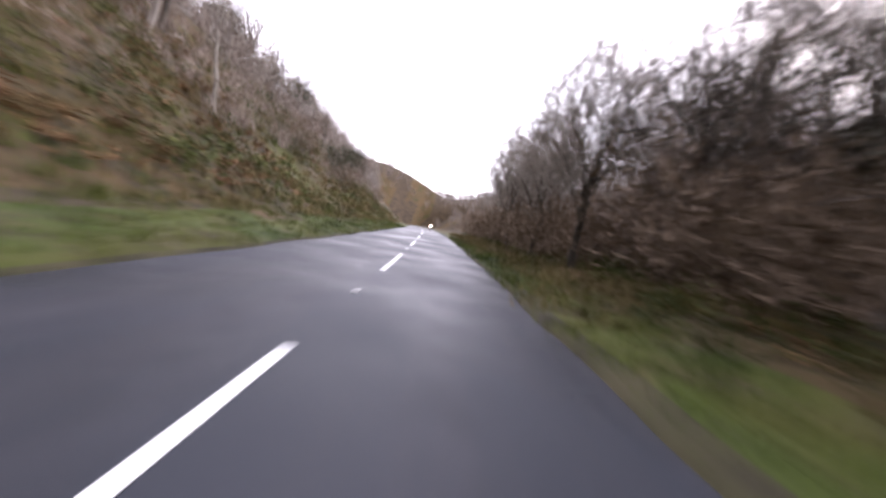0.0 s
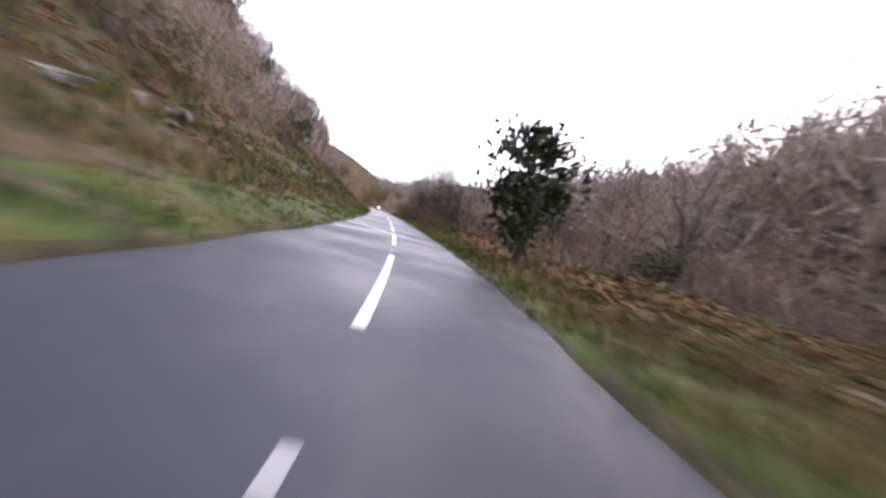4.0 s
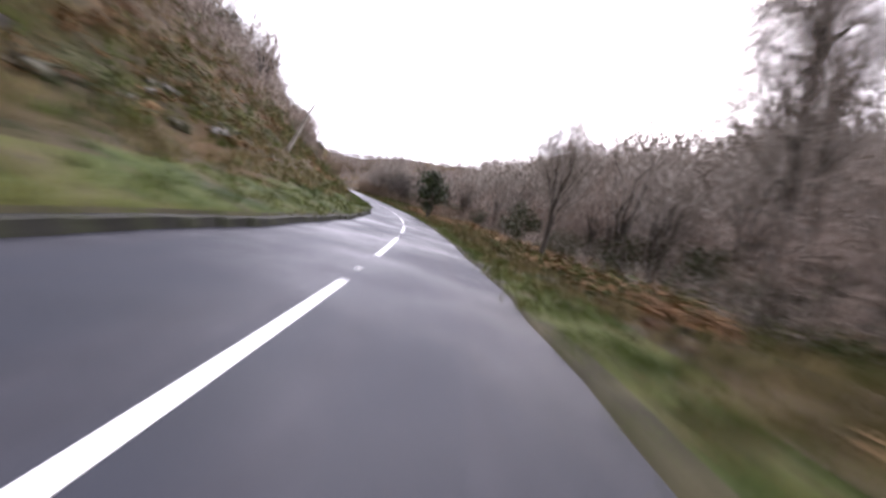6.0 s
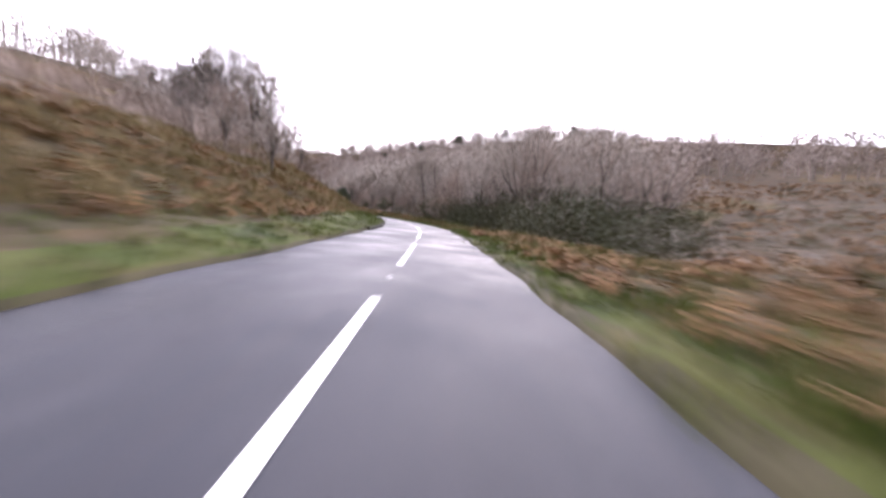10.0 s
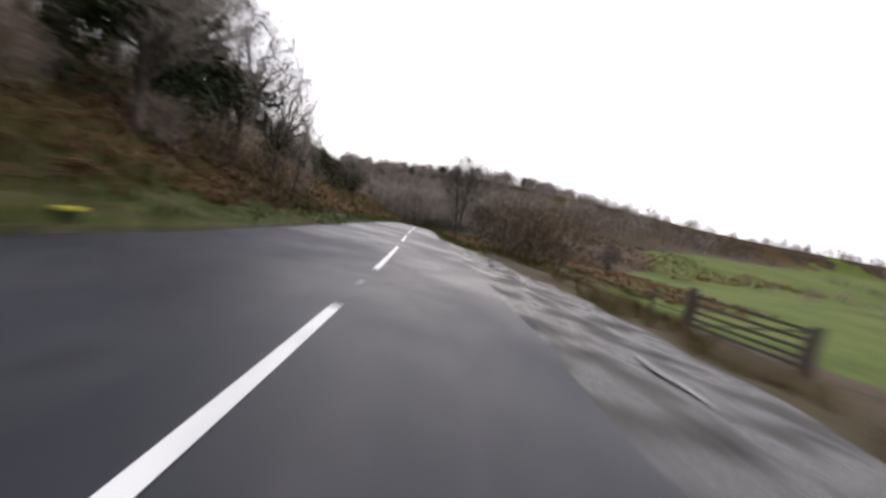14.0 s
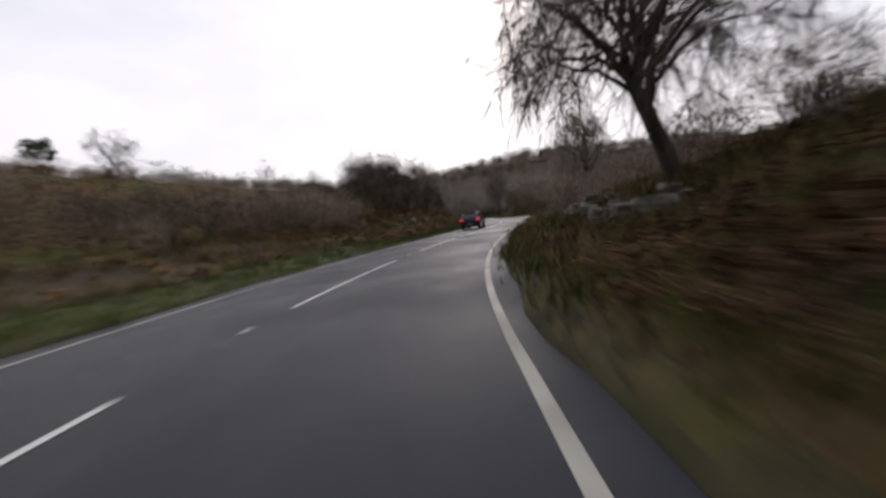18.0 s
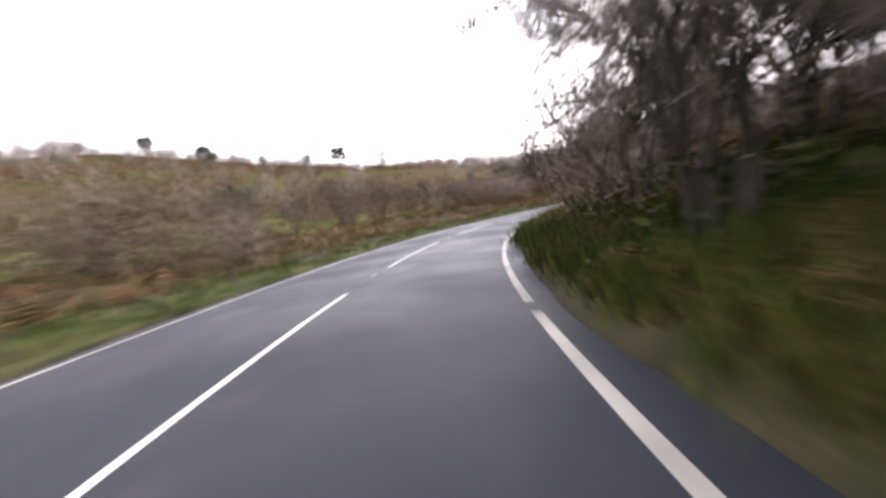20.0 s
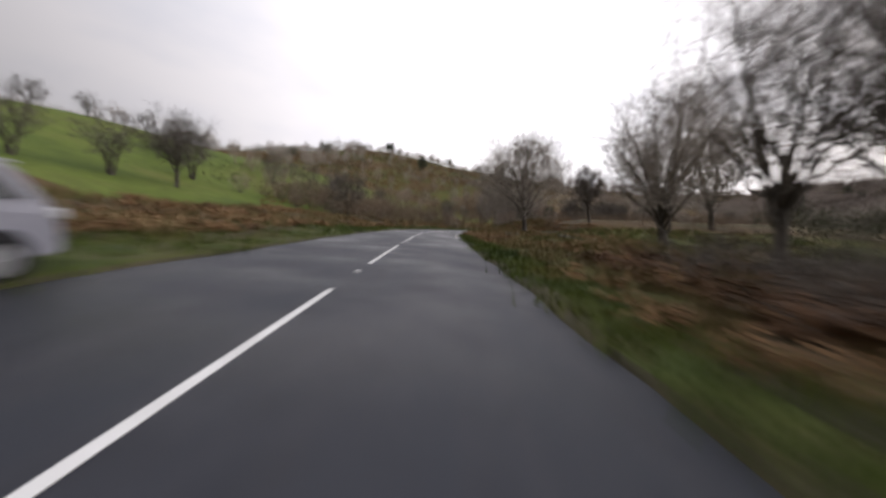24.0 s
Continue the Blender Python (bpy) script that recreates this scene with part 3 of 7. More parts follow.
def mesh_np(name, V, F, mats, smooth=False, index=None):
    """A mesh from arrays: V n x 3, F m x 3 or m x 4."""
    V, F = np.asarray(V, np.float32), np.asarray(F, np.int32)
    me = bpy.data.meshes.new(name)
    me.vertices.add(len(V))
    me.vertices.foreach_set("co", V.ravel())
    k = F.shape[1]
    me.loops.add(F.size)
    me.loops.foreach_set("vertex_index", F.ravel())
    me.polygons.add(len(F))
    me.polygons.foreach_set("loop_start", np.arange(0, F.size, k, dtype=np.int32))
    me.polygons.foreach_set("loop_total", np.full(len(F), k, np.int32))
    for m in mats if isinstance(mats, (list, tuple)) else [mats]:
        me.materials.append(m)
    if index is not None:
        me.polygons.foreach_set("material_index", np.asarray(index, np.int32))
    me.polygons.foreach_set("use_smooth", np.full(len(F), smooth, bool))
    me.update(calc_edges=True)
    return me


def grid_faces(n, m):
    i = np.arange((n - 1) * (m - 1))
    a = (i // (m - 1)) * m + i % (m - 1)
    return np.stack([a, a + 1, a + m + 1, a + m], 1)


def thing(name, label, category, group="", kind="", at=None):
    """An Empty that holds a thing's parts."""
    e = tagged(new(name), label, category, group, kind)
    e.empty_display_size = 0.2
    if at is not None:
        e.matrix_world = at
    return e


def part(name, bm, mat, parent, label="", smooth=False, m=None):
    """One bmesh as one mesh object under a thing or a part."""
    me = bpy.data.meshes.new(name)
    bm.to_mesh(me)
    bm.free()
    me.materials.append(mat)
    if smooth:
        me.polygons.foreach_set("use_smooth", np.full(len(me.polygons), True, bool))
    return part_of(name, me, parent, label, m)


def part_of(name, me, parent, label="", m=None):
    ob = new(name, me)
    ob.parent = parent
    if m is not None:
        ob.matrix_basis = m
    if label:
        ob["label"] = label
    return ob


def box(bm, x0, x1, y0, y1, z0, z1, bevel=0.0, m=None):
    r = bmesh.ops.create_cube(bm, size=1.0)
    v = r["verts"]
    for q in v:
        q.co = Vector(((x0 + x1) / 2 + q.co.x * (x1 - x0), (y0 + y1) / 2 + q.co.y * (y1 - y0), (z0 + z1) / 2 + q.co.z * (z1 - z0)))
    if bevel:
        es = list({e for q in v for e in q.link_edges})
        v = bmesh.ops.bevel(bm, geom=es, offset=bevel, segments=2, affect="EDGES", profile=0.6)["verts"]
    if m is not None:
        bmesh.ops.transform(bm, matrix=m, verts=list({q for q in v}))
    return v


def rod(bm, a, b, r0, r1, n=8):
    a, b = Vector(a), Vector(b)
    d = b - a
    m = Matrix.Translation((a + b) / 2) @ d.to_track_quat("Z", "Y").to_matrix().to_4x4()
    return bmesh.ops.create_cone(bm, cap_ends=True, segments=n, radius1=r0, radius2=r1, depth=d.length, matrix=m)["verts"]


# ---- the road ----
_c = np.linspace(0, 1, 11)
_R, _L = right_edge(SG), left_edge(SG)
_O = _L[:, None] + (_R - _L)[:, None] * _c[None]
_V = on_road(np.repeat(SG[:, None], 11, 1), _O)
_road = mesh_np("road", _V.reshape(-1, 3), grid_faces(len(SG), 11), M_ASPHALT, True)
_uv = np.stack([_O.ravel(), np.repeat(SG, 11) * 0.05], 1)
_road.uv_layers.new(name="along").data.foreach_set("uv", _uv[grid_faces(len(SG), 11).ravel()].astype(np.float32).ravel())
road = tagged(new("road", _road), "wet dark grey asphalt country road, two lanes", "road", kind="structure")


def ribbon(s0, s1, o0, o1, lift, step=0.75):
    n = max(2, int(abs(s1 - s0) / step) + 1)
    s = np.linspace(s0, s1, n)
    f0 = o0(s) if callable(o0) else np.full(n, o0)
    f1 = o1(s) if callable(o1) else np.full(n, o1)
    V = np.stack([on_road(s, f0, lift), on_road(s, f1, lift)], 1).reshape(-1, 3)
    # short skirts give the paint its thickness
    low = V - np.array([0, 0, 0.006])
    F = grid_faces(n, 2)
    a = np.arange(n - 1) * 2
    k = 2 * n
    F = np.concatenate([F, np.stack([a, a + 2, a + 2 + k, a + k], 1), np.stack([a + 1, a + 1 + k, a + 3 + k, a + 3], 1)])
    return np.concatenate([V, low]), F


for k in range(-9, 47):
    far = MARK_E - 9 * k
    near = far - (MARK_SHORT if k <= 2 else 6.0) + (0.14 if k == 3 else 0.0)
    far -= 0.35 if k == 2 else 0.0
    w = (0.067 if k <= 3 else 0.082) if k <= 20 else (0.07 if k < 26 else 0.052)
    V, F = ribbon(near, far, -0.7 * w, 0.92 * w, 0.007)
    part_of("lane_mark", mesh_np("lane_mark", V, F, M_PAINT), road)
for s0, s1 in ((-326, -296), (-295.5, -262), (-261.8, -256), (-255.2, -252.2), (-251.7, -246), (-245.6, -238.3)):
    V, F = ribbon(s0, s1, lambda s: right_line(s) - 0.055, lambda s: right_line(s) + 0.055, 0.007)
    part_of("edge_line", mesh_np("edge_line", V, F, M_PAINT_WORN), road, "worn white edge line")
for s0, s1 in ((-326, -312.6), (-306.2, -305.4), (-301.2, -299.4), (-298.4, -262), (-261.5, -232)):
    V, F = ribbon(s0, s1, lambda s: left_line(s) - 0.045, lambda s: left_line(s) + 0.045, 0.007)
    part_of("edge_line", mesh_np("edge_line", V, F, M_PAINT_WORN), road, "worn white edge line")
# cat's eyes between the marks
_bm = bmesh.new()
box(_bm, -0.05, 0.05, -0.06, 0.06, -0.004, 0.012, 0.006)
box(_bm, -0.04, 0.04, -0.03, 0.03, 0.008, 0.020, 0.006)
_stud = bpy.data.meshes.new("road_stud")
_bm.to_mesh(_stud)
_bm.free()
_stud.materials.append(M_PAINT)
for k in range(-8, 46):
    s = MARK_E - 9 * k - ((MARK_SHORT + 9) / 2 if k <= 2 else 7.95 if k < 15 else 7.5 if k < 30 else 7.2)
    p = on_road(s, 0.0, 0.004)
    part_of("road_stud", _stud, road, m=Matrix.Translation(p) @ Matrix.Rotation(heading(s), 4, "Z"))
V, F = ribbon(-167.5, -161, lambda s: right_edge(s) - 0.12 + 0.05 * np.sin(s * 3), lambda s: right_edge(s) + 0.25 + 0.2 * np.sin(s * 1.9), 0.055)
part_of("mud_patch", mesh_np("mud_patch", V, F, M_SOIL), road, "dark wet mud on the road's edge")
# a darker repaired patch in the far lane
V, F = ribbon(-166, -158.5, lambda s: left_edge(s) + 0.25, lambda s: left_edge(s) * 0 - 1.5 + 0.15 * np.sin(s * 2), 0.003)
part_of("road_patch", mesh_np("road_patch", V, F, M_ASPHALT_OLD), road, "dark repaired patch")

# ---- verges: strips along the road, out to 15 m on both sides ----
_D = np.array([0, 0.07, 0.4, 0.8, 1.25, 1.8, 2.5, 3.5, 4.7, 6, 7.6, 9.4, 11.4, 13.4, 15.0])
_lift = np.array([-0.03] + [0.0] * 12 + [-0.25, -1.2])
for side, edge, nm in ((-1, left_edge, "verge_left"), (1, right_edge, "verge_right")):
    S2 = np.repeat(SG[:, None], len(_D), 1)
    O2 = edge(SG)[:, None] + side * _D[None]
    V = spot(S2, O2)
    V[..., 2] += _lift[None]
    V[:, 0, 2] = on_road(SG, edge(SG))[:, 2] - 0.03
    F = grid_faces(len(SG), len(_D))
    if side < 0:
        F = F[:, ::-1]
    col = (np.arange(len(F)) % (len(_D) - 1))
    sm = SG[np.arange(len(F)) // (len(_D) - 1)]
    turf_to = 5 + 1.5 * wave(sm, 0, 4, side) if side < 0 else 4.5 + 1.5 * wave(sm, 3, 4)
    if side < 0:
        turf_to = np.where((sm < -222) & (sm > -258), 1.8 + 0.8 * wave(sm, 1, 3), turf_to)
    if side > 0:
        turf_to = np.where((sm < -252) & (sm > -316), 0.9 + 0.7 * wave(sm, 1, 3), np.where((sm < -234) & (sm > -253), 3.2, np.where(sm < -321, 1.9 + 0.8 * wave(sm, 1, 3), np.where(sm < -315, 0.9 + 0.6 * wave(sm, 1, 3), np.where((sm < -134) & (sm > -196), 2.6 + 1.2 * wave(sm, 1, 3), turf_to)))))
    # soil widened on the right also carries the shadow at the asphalt's edge
    idx = np.where((col == 0) | ((col == 1) & (side > 0) & (wave(sm, 5, 2) > -0.5)), 1, np.where(col <= turf_to, 0, np.where((side > 0) & (sm < -318) & (wave(sm, col * 2, 5, 9) > -0.2), 0, np.where(wave(sm, col * 2, 6, 1 + side) > 0.25, 3, 2))))
    tagged(new(nm, mesh_np(nm, V.reshape(-1, 3), F, [M_TURF, M_SOIL, M_HEATH, M_LITTER], True, idx)), "rough grass verge and bank beside the road", "verge", kind="structure")

# ---- the land beyond, one sheet to the horizon ----
_far = np.array([70, 150, 250, 380, 560, 800, 1150, 1600, 2200, 3000.0])
_ax = np.concatenate([-225 - _far[::-1], np.arange(-225, 146, 4.0), 145 + _far])
_ay = np.concatenate([-440 - _far[::-1], np.arange(-440, 331, 4.0), 330 + _far])
_gx, _gy = np.meshgrid(_ax, _ay, indexing="ij")
_px, _py = _gx.ravel(), _gy.ravel()
_rs = SG[::3]
_bx, _by, _bt = RX[::3], RY[::3], TH[::3]
_near = np.empty(len(_px), int)
for a in range(0, len(_px), 4000):
    _near[a:a + 4000] = ((_px[a:a + 4000, None] - _bx) ** 2 + (_py[a:a + 4000, None] - _by) ** 2).argmin(1)


# the gravel pull-in on the right
_s = np.linspace(-233.5, -198.5, 60)
_t = np.linspace(0, 1, 8)
_O = right_edge(_s)[:, None] - 0.03 + (layby_width(_s)[:, None] + 0.06) * _t[None]
_V = on_road(np.repeat(_s[:, None], 8, 1), _O, -0.012)
_V[..., 2] += 0.018 * wave(_O * 3, np.repeat(_s[:, None], 8, 1) * 2, 1.5) * np.sin(np.pi * _t)[None]
layby = tagged(new("layby", mesh_np("layby", _V.reshape(-1, 3), grid_faces(60, 8), M_LAYBY, True)), "wet potholed gravel pull-in beside the road", "lay-by", kind="structure")
for _a, _b, _w, _l in ((-207.5, 4.5, 0.2, 1.0), (-210.5, 3.9, 0.14, 0.8), (-221.0, 4.2, 0.12, 1.0), (-226.0, 3.7, 0.13, 1.2)):
    _n = 18
    _q = np.arange(_n) * 2 * np.pi / _n
    _r = 1 + 0.3 * np.sin(3 * _q + _a) + 0.2 * np.sin(5 * _q + 2 * _a)
    _P = on_road(_a + np.sin(_q) * _l * 0.65 * _r, _b + np.cos(_q) * _w * 0.8 * _r, 0.012)
    _bm = bmesh.new()
    _bm.faces.new([_bm.verts.new(p) for p in _P])
    part("puddle", _bm, M_PUDDLE, layby, "muddy rain puddle")


def near_road(x, y, j):
    dx, dy = x - _bx[j], y - _by[j]
    o = dx * np.cos(_bt[j]) + dy * np.sin(_bt[j])
    along = -dx * np.sin(_bt[j]) + dy * np.cos(_bt[j])
    r = np.hypot(o, np.where(np.abs(along) > 3, along, 0))
    return _rs[j] + np.clip(along, -2, 2), np.where(o < 0, -r, r)


_gs, _go = near_road(_px, _py, _near)
_dR, _dL = _go - right_edge(_gs), left_edge(_gs) - _go
_gd = np.maximum(_dR, _dL)
_gh = np.where(_dR > 0, land(_gs, 1, np.maximum(_dR, 0)), np.where(_dL > 0, land(_gs, -1, np.maximum(_dL, 0)), 0))
_gz = (np.interp(_gs, SG, RZ) + _gh).reshape(_gx.shape)
# the hill and the knoll beyond the fields on the far side of the bends
_gz = _gz + np.clip((_gd.reshape(_gx.shape) - 18) / 25, 0, 1) * (49 * np.exp(-((_gx + 290) / 95) ** 2 / 2 - ((_gy + 85) / 85) ** 2 / 2) + 9 * np.exp(-((_gx + 225) / 35) ** 2 / 2 - ((_gy + 258) / 24) ** 2 / 2))
# the knoll with the thorn tree above the bracken bank
_gz = _gz + np.clip((_gd.reshape(_gx.shape) - 8) / 8, 0, 1) * 6.5 * np.exp(-((_gx + 79) ** 2 + (_gy + 231) ** 2) / 2 / 10 ** 2)
_keep = np.clip((_gd.reshape(_gx.shape) - 14) / 14, 0, 1)
for _ in range(14):
    _p = np.pad(_gz, 1, mode="edge")
    _b = (_p[:-2, 1:-1] + _p[2:, 1:-1] + _p[1:-1, :-2] + _p[1:-1, 2:]) / 4
    _gz = _gz + 0.8 * _keep * (_b - _gz)
# the spurs that close the head of the valley
_spur = np.maximum(79 * np.exp(-((_gx + 90) / 85) ** 2 / 2 - ((_gy - 340) / 100) ** 2 / 2), 68 * np.exp(-((_gx - 140) / 120) ** 2 / 2 - ((_gy - 410) / 100) ** 2 / 2))
_gz = np.where(_gy > 120, np.maximum(_gz, _spur * np.clip((_gd.reshape(_gx.shape) - 20) / 50, 0, 1)), _gz)
GROUND_Z = _gz.copy()
_gz = _gz - 1.0 * np.clip((13.5 - _gd.reshape(_gx.shape)) / 3, 0, 1) - 1.2 * np.clip((8 - _gd.reshape(_gx.shape)) / 6, 0, 1)
_F = grid_faces(len(_ax), len(_ay))
_fi = np.arange(len(_px))
_fw = 6 * wave(_px[_fi], _py[_fi], 13, 5)
_field = ((_gs[_fi] < -116) & (_gs[_fi] > -262) & (_dR[_fi] > np.interp(_gs[_fi], [-262, -236, -226, -198, -188, -150, -118], [40, 26, 6, 6, 22, 44, 80])) & (_dR[_fi] < np.interp(_gs[_fi], [-262, -226, -208, -116], [26, 44, 185, 185]) + 12 * wave(_px[_fi], _py[_fi], 22))) | ((_px[_fi] > -212 + 1.2 * _fw) & (_py[_fi] > -292 + _fw) & (_py[_fi] < -214 + _fw) & (_dL[_fi] > 13 + 0.4 * _fw))
_moor = (_gs[_fi] < -306) & (_dR[_fi] > 0)
_wood = (_gs[_fi] > -150) & (wave(_px[_fi], _py[_fi], 18) > -0.4)
_rough = (_px[_fi] < -120) & (wave(_px[_fi], _py[_fi], 17, 6) > -0.15)
_land = mesh_np("ground", np.stack([_px, _py, _gz.ravel()], 1), _F, M_LAND, True)
for _nm, _mask in (("field", _field), ("rough", (_rough & (wave(_px, _py, 7, 4) > -0.3)) | (_moor & (wave(_px, _py, 7, 4) > -0.4))), ("wooded", _wood)):
    _land.attributes.new(_nm, "FLOAT", "POINT").data.foreach_set("value", _mask.astype(np.float32))
ground = tagged(new("ground", _land), "rolling hillside of bracken, rough grass and green pasture", "ground", kind="structure")


def ground_at(x, y):
    """Height of the land at world places (away from the road's strips)."""
    x, y = np.asarray(x, float), np.asarray(y, float)
    i = np.clip(np.searchsorted(_ax, x) - 1, 0, len(_ax) - 2)
    j = np.clip(np.searchsorted(_ay, y) - 1, 0, len(_ay) - 2)
    u, v = (x - _ax[i]) / (_ax[i + 1] - _ax[i]), (y - _ay[j]) / (_ay[j + 1] - _ay[j])
    return (GROUND_Z[i, j] * (1 - u) * (1 - v) + GROUND_Z[i + 1, j] * u * (1 - v) + GROUND_Z[i, j + 1] * (1 - u) * v + GROUND_Z[i + 1, j + 1] * u * v)


def place(s, o):
    """World places of (s, o): on the strips near the road, on the sheet beyond."""
    p = spot(s, o)
    s, o = np.asarray(s, float), np.asarray(o, float)
    d = np.maximum(o - right_edge(s), left_edge(s) - o)
    g = ground_at(p[..., 0], p[..., 1])
    p[..., 2] = np.where(d > 12, g, p[..., 2])
    return p


# ---- trees: tapered trunks, limbs and a crown of twigs ----
def tube(P, R, n):
    """Rings round the points P with radii R."""
    P, R = np.asarray(P, float), np.asarray(R, float)
    d = np.gradient(P, axis=0)
    d /= np.linalg.norm(d, axis=1)[:, None] + 1e-9
    ref = np.where(np.abs(d[:, 2:3]) > 0.9, [[1.0, 0, 0]], [[0, 0, 1.0]])
    u = np.cross(d, ref)
    u /= np.linalg.norm(u, axis=1)[:, None] + 1e-9
    w = np.cross(d, u)
    a = np.arange(n) * 2 * np.pi / n
    V = P[:, None] + R[:, None, None] * (u[:, None] * np.cos(a)[None, :, None] + w[:, None] * np.sin(a)[None, :, None])
    i = np.arange((len(P) - 1) * n)
    r, c = i // n, i % n
    c2 = (c + 1) % n
    A, B, C, D = r * n + c, r * n + c2, (r + 1) * n + c2, (r + 1) * n + c
    return V.reshape(-1, 3), np.concatenate([np.stack([A, B, C], 1), np.stack([A, C, D], 1)])


class Pile:
    """Gathers pieces into one array mesh."""

    def __init__(self):
        self.V, self.F, self.n = [], [], 0

    def add(self, V, F):
        self.V.append(V)
        self.F.append(np.asarray(F) + self.n)
        self.n += len(V)

    def arrays(self):
        return np.concatenate(self.V), np.concatenate(self.F)


def unit(v):
    return v / (np.linalg.norm(v) + 1e-9)


def grow(rng, start, way, length, radius, segs, bend, up):
    P, d = [np.array(start, float)], unit(np.array(way, float))
    for _ in range(segs):
        d = unit(d + rng.normal(0, bend, 3) + np.array([0, 0, up]))
        P.append(P[-1] + d * length / segs)
    return np.array(P), np.linspace(radius, radius * 0.45, segs + 1)


def ribbons(rng, P, W):
    """Flat tapering strips along the paths P (n x k x 3), half-width W (n) at the foot."""
    n, k = P.shape[:2]
    d = P[:, -1] - P[:, 0]
    u = np.cross(d, rng.normal(0, 1, (n, 3)))
    u /= np.linalg.norm(u, axis=1)[:, None] + 1e-9
    taper = np.linspace(1.0, 0.35, k)
    V = np.stack([P - u[:, None] * W[:, None, None] * taper[None, :, None], P + u[:, None] * W[:, None, None] * taper[None, :, None]], 2).reshape(-1, 3)
    F = []
    for r in range(k - 1):
        a = np.arange(n)[:, None] * 2 * k + 2 * r
        F += [a + [[0, 1, 3]], a + [[0, 3, 2]]]
    return V, np.concatenate(F)


def bare_tree(seed, height, spread=0.75, stems=1, limbs=9, twigs=6, lean=0.0, low=0.25, droop=0.0, depth=4, thick=1.0, subs=6, fine=5, stem_lean=0.25, hang=0.0, bend=0.07):
    """(trunk, crown): the trunk with its main limbs, and the finer branches and twigs."""
    rng = np.random.default_rng(seed)
    wood, crown = Pile(), Pile()
    thin, widths = [], []
    for st in range(stems):
        a = rng.uniform(0, 6.28) if stems < 4 else st * 6.28 / stems
        sl = stem_lean * (stems > 1) * rng.uniform(0.5, 1.3)
        way = np.array([math.cos(a) * sl + lean, math.sin(a) * sl, 1])
        r0 = height * (0.026 if stems == 1 else 0.016) * thick
        P, R = grow(rng, (math.cos(a) * 0.15 * (stems > 1), math.sin(a) * 0.15 * (stems > 1), -0.25), way, height * rng.uniform(0.72, 0.9), r0, 7, bend, 0.03)
        R = np.linspace(r0, r0 * 0.14, len(P))
        R[0] *= 1.35
        wood.add(*tube(P, R, 7 if stems < 3 else 5))
        for li in range(limbs):
            f = low + (0.97 - low) * (li + rng.uniform(0, 0.8)) / limbs
            k = f * (len(P) - 1)
            i = min(int(k), len(P) - 2)
            at = P[i] + (P[i + 1] - P[i]) * (k - i)
            az = li * 2.4 + rng.uniform(-0.5, 0.5)
            el = rng.uniform(0.2, 0.75) + 0.5 * f
            way = np.array([math.cos(az) * math.cos(el), math.sin(az) * math.cos(el), math.sin(el)])
            ln = height * spread * 0.5 * (1.2 - 0.75 * f) * rng.uniform(0.75, 1.2)
            Q, T = grow(rng, at, way, ln, r0 * (0.5 - 0.25 * f), 4, 0.16, 0.05 - droop)
            wood.add(*tube(Q, T, 4))
            for b in range(subs):
                k2 = rng.uniform(0.2, 1.0) * 4
                i2 = min(int(k2), 3)
                at2 = Q[i2] + (Q[i2 + 1] - Q[i2]) * (k2 - i2)
                w2 = unit(unit(Q[i2 + 1] - Q[i2]) + rng.normal(0, 0.55, 3) + np.array([0, 0, 0.15 - droop]))
                l2 = ln * rng.uniform(0.35, 0.65)
                Q2, T2 = grow(rng, at2, w2, l2, max(0.012, T[i2] * 0.5), 3, 0.2, 0.04 - droop)
                crown.add(*tube(Q2, T2, 3))
                if depth < 3:
                    continue
                t = rng.uniform(0.15, 1.0, twigs) * 3
                j = np.minimum(t.astype(int), 2)
                at3 = Q2[j] + (Q2[j + 1] - Q2[j]) * (t - j)[:, None]
                w3 = unit(Q2[3] - Q2[0]) + rng.normal(0, 0.6, (twigs, 3)) + np.array([0, 0, 0.1 - 1.5 * droop - hang])
                w3 /= np.linalg.norm(w3, axis=1)[:, None]
                l3 = l2 * rng.uniform(0.4, 0.75, (twigs, 1))
                mid = at3 + w3 * l3 * 0.5
                tip = mid + (w3 + rng.normal(0, 0.3, (twigs, 3)) + np.array([0, 0, -droop - hang])) * l3 * 0.5
                thin.append(np.stack([at3, mid, tip], 1))
                widths.append(np.full(twigs, 0.0135 * thick))
    if thin:
        T3, W3 = np.concatenate(thin), np.concatenate(widths)
        crown.add(*ribbons(rng, T3, W3))
        if depth >= 4:
            q = np.repeat(np.arange(len(T3)), fine)
            f = rng.uniform(0.2, 1.0, (len(q), 1))
            foot = T3[q, 0] + (T3[q, 2] - T3[q, 0]) * f
            d = T3[q, 2] - T3[q, 0]
            ln = np.linalg.norm(d, axis=1)[:, None]
            w = d / (ln + 1e-9) + rng.normal(0, 0.6, (len(q), 3)) + np.array([0, 0, 0.1 - droop - hang])
            w /= np.linalg.norm(w, axis=1)[:, None]
            u = np.cross(w, rng.normal(0, 1, (len(q), 3)))
            u /= np.linalg.norm(u, axis=1)[:, None] + 1e-9
            r = 0.0105 * thick
            V = np.stack([foot - u * r, foot + u * r, foot + w * ln * rng.uniform(0.4, 0.85, (len(q), 1))], 1).reshape(-1, 3)
            crown.add(V, np.arange(len(V)).reshape(-1, 3))
    return wood.arrays(), crown.arrays()


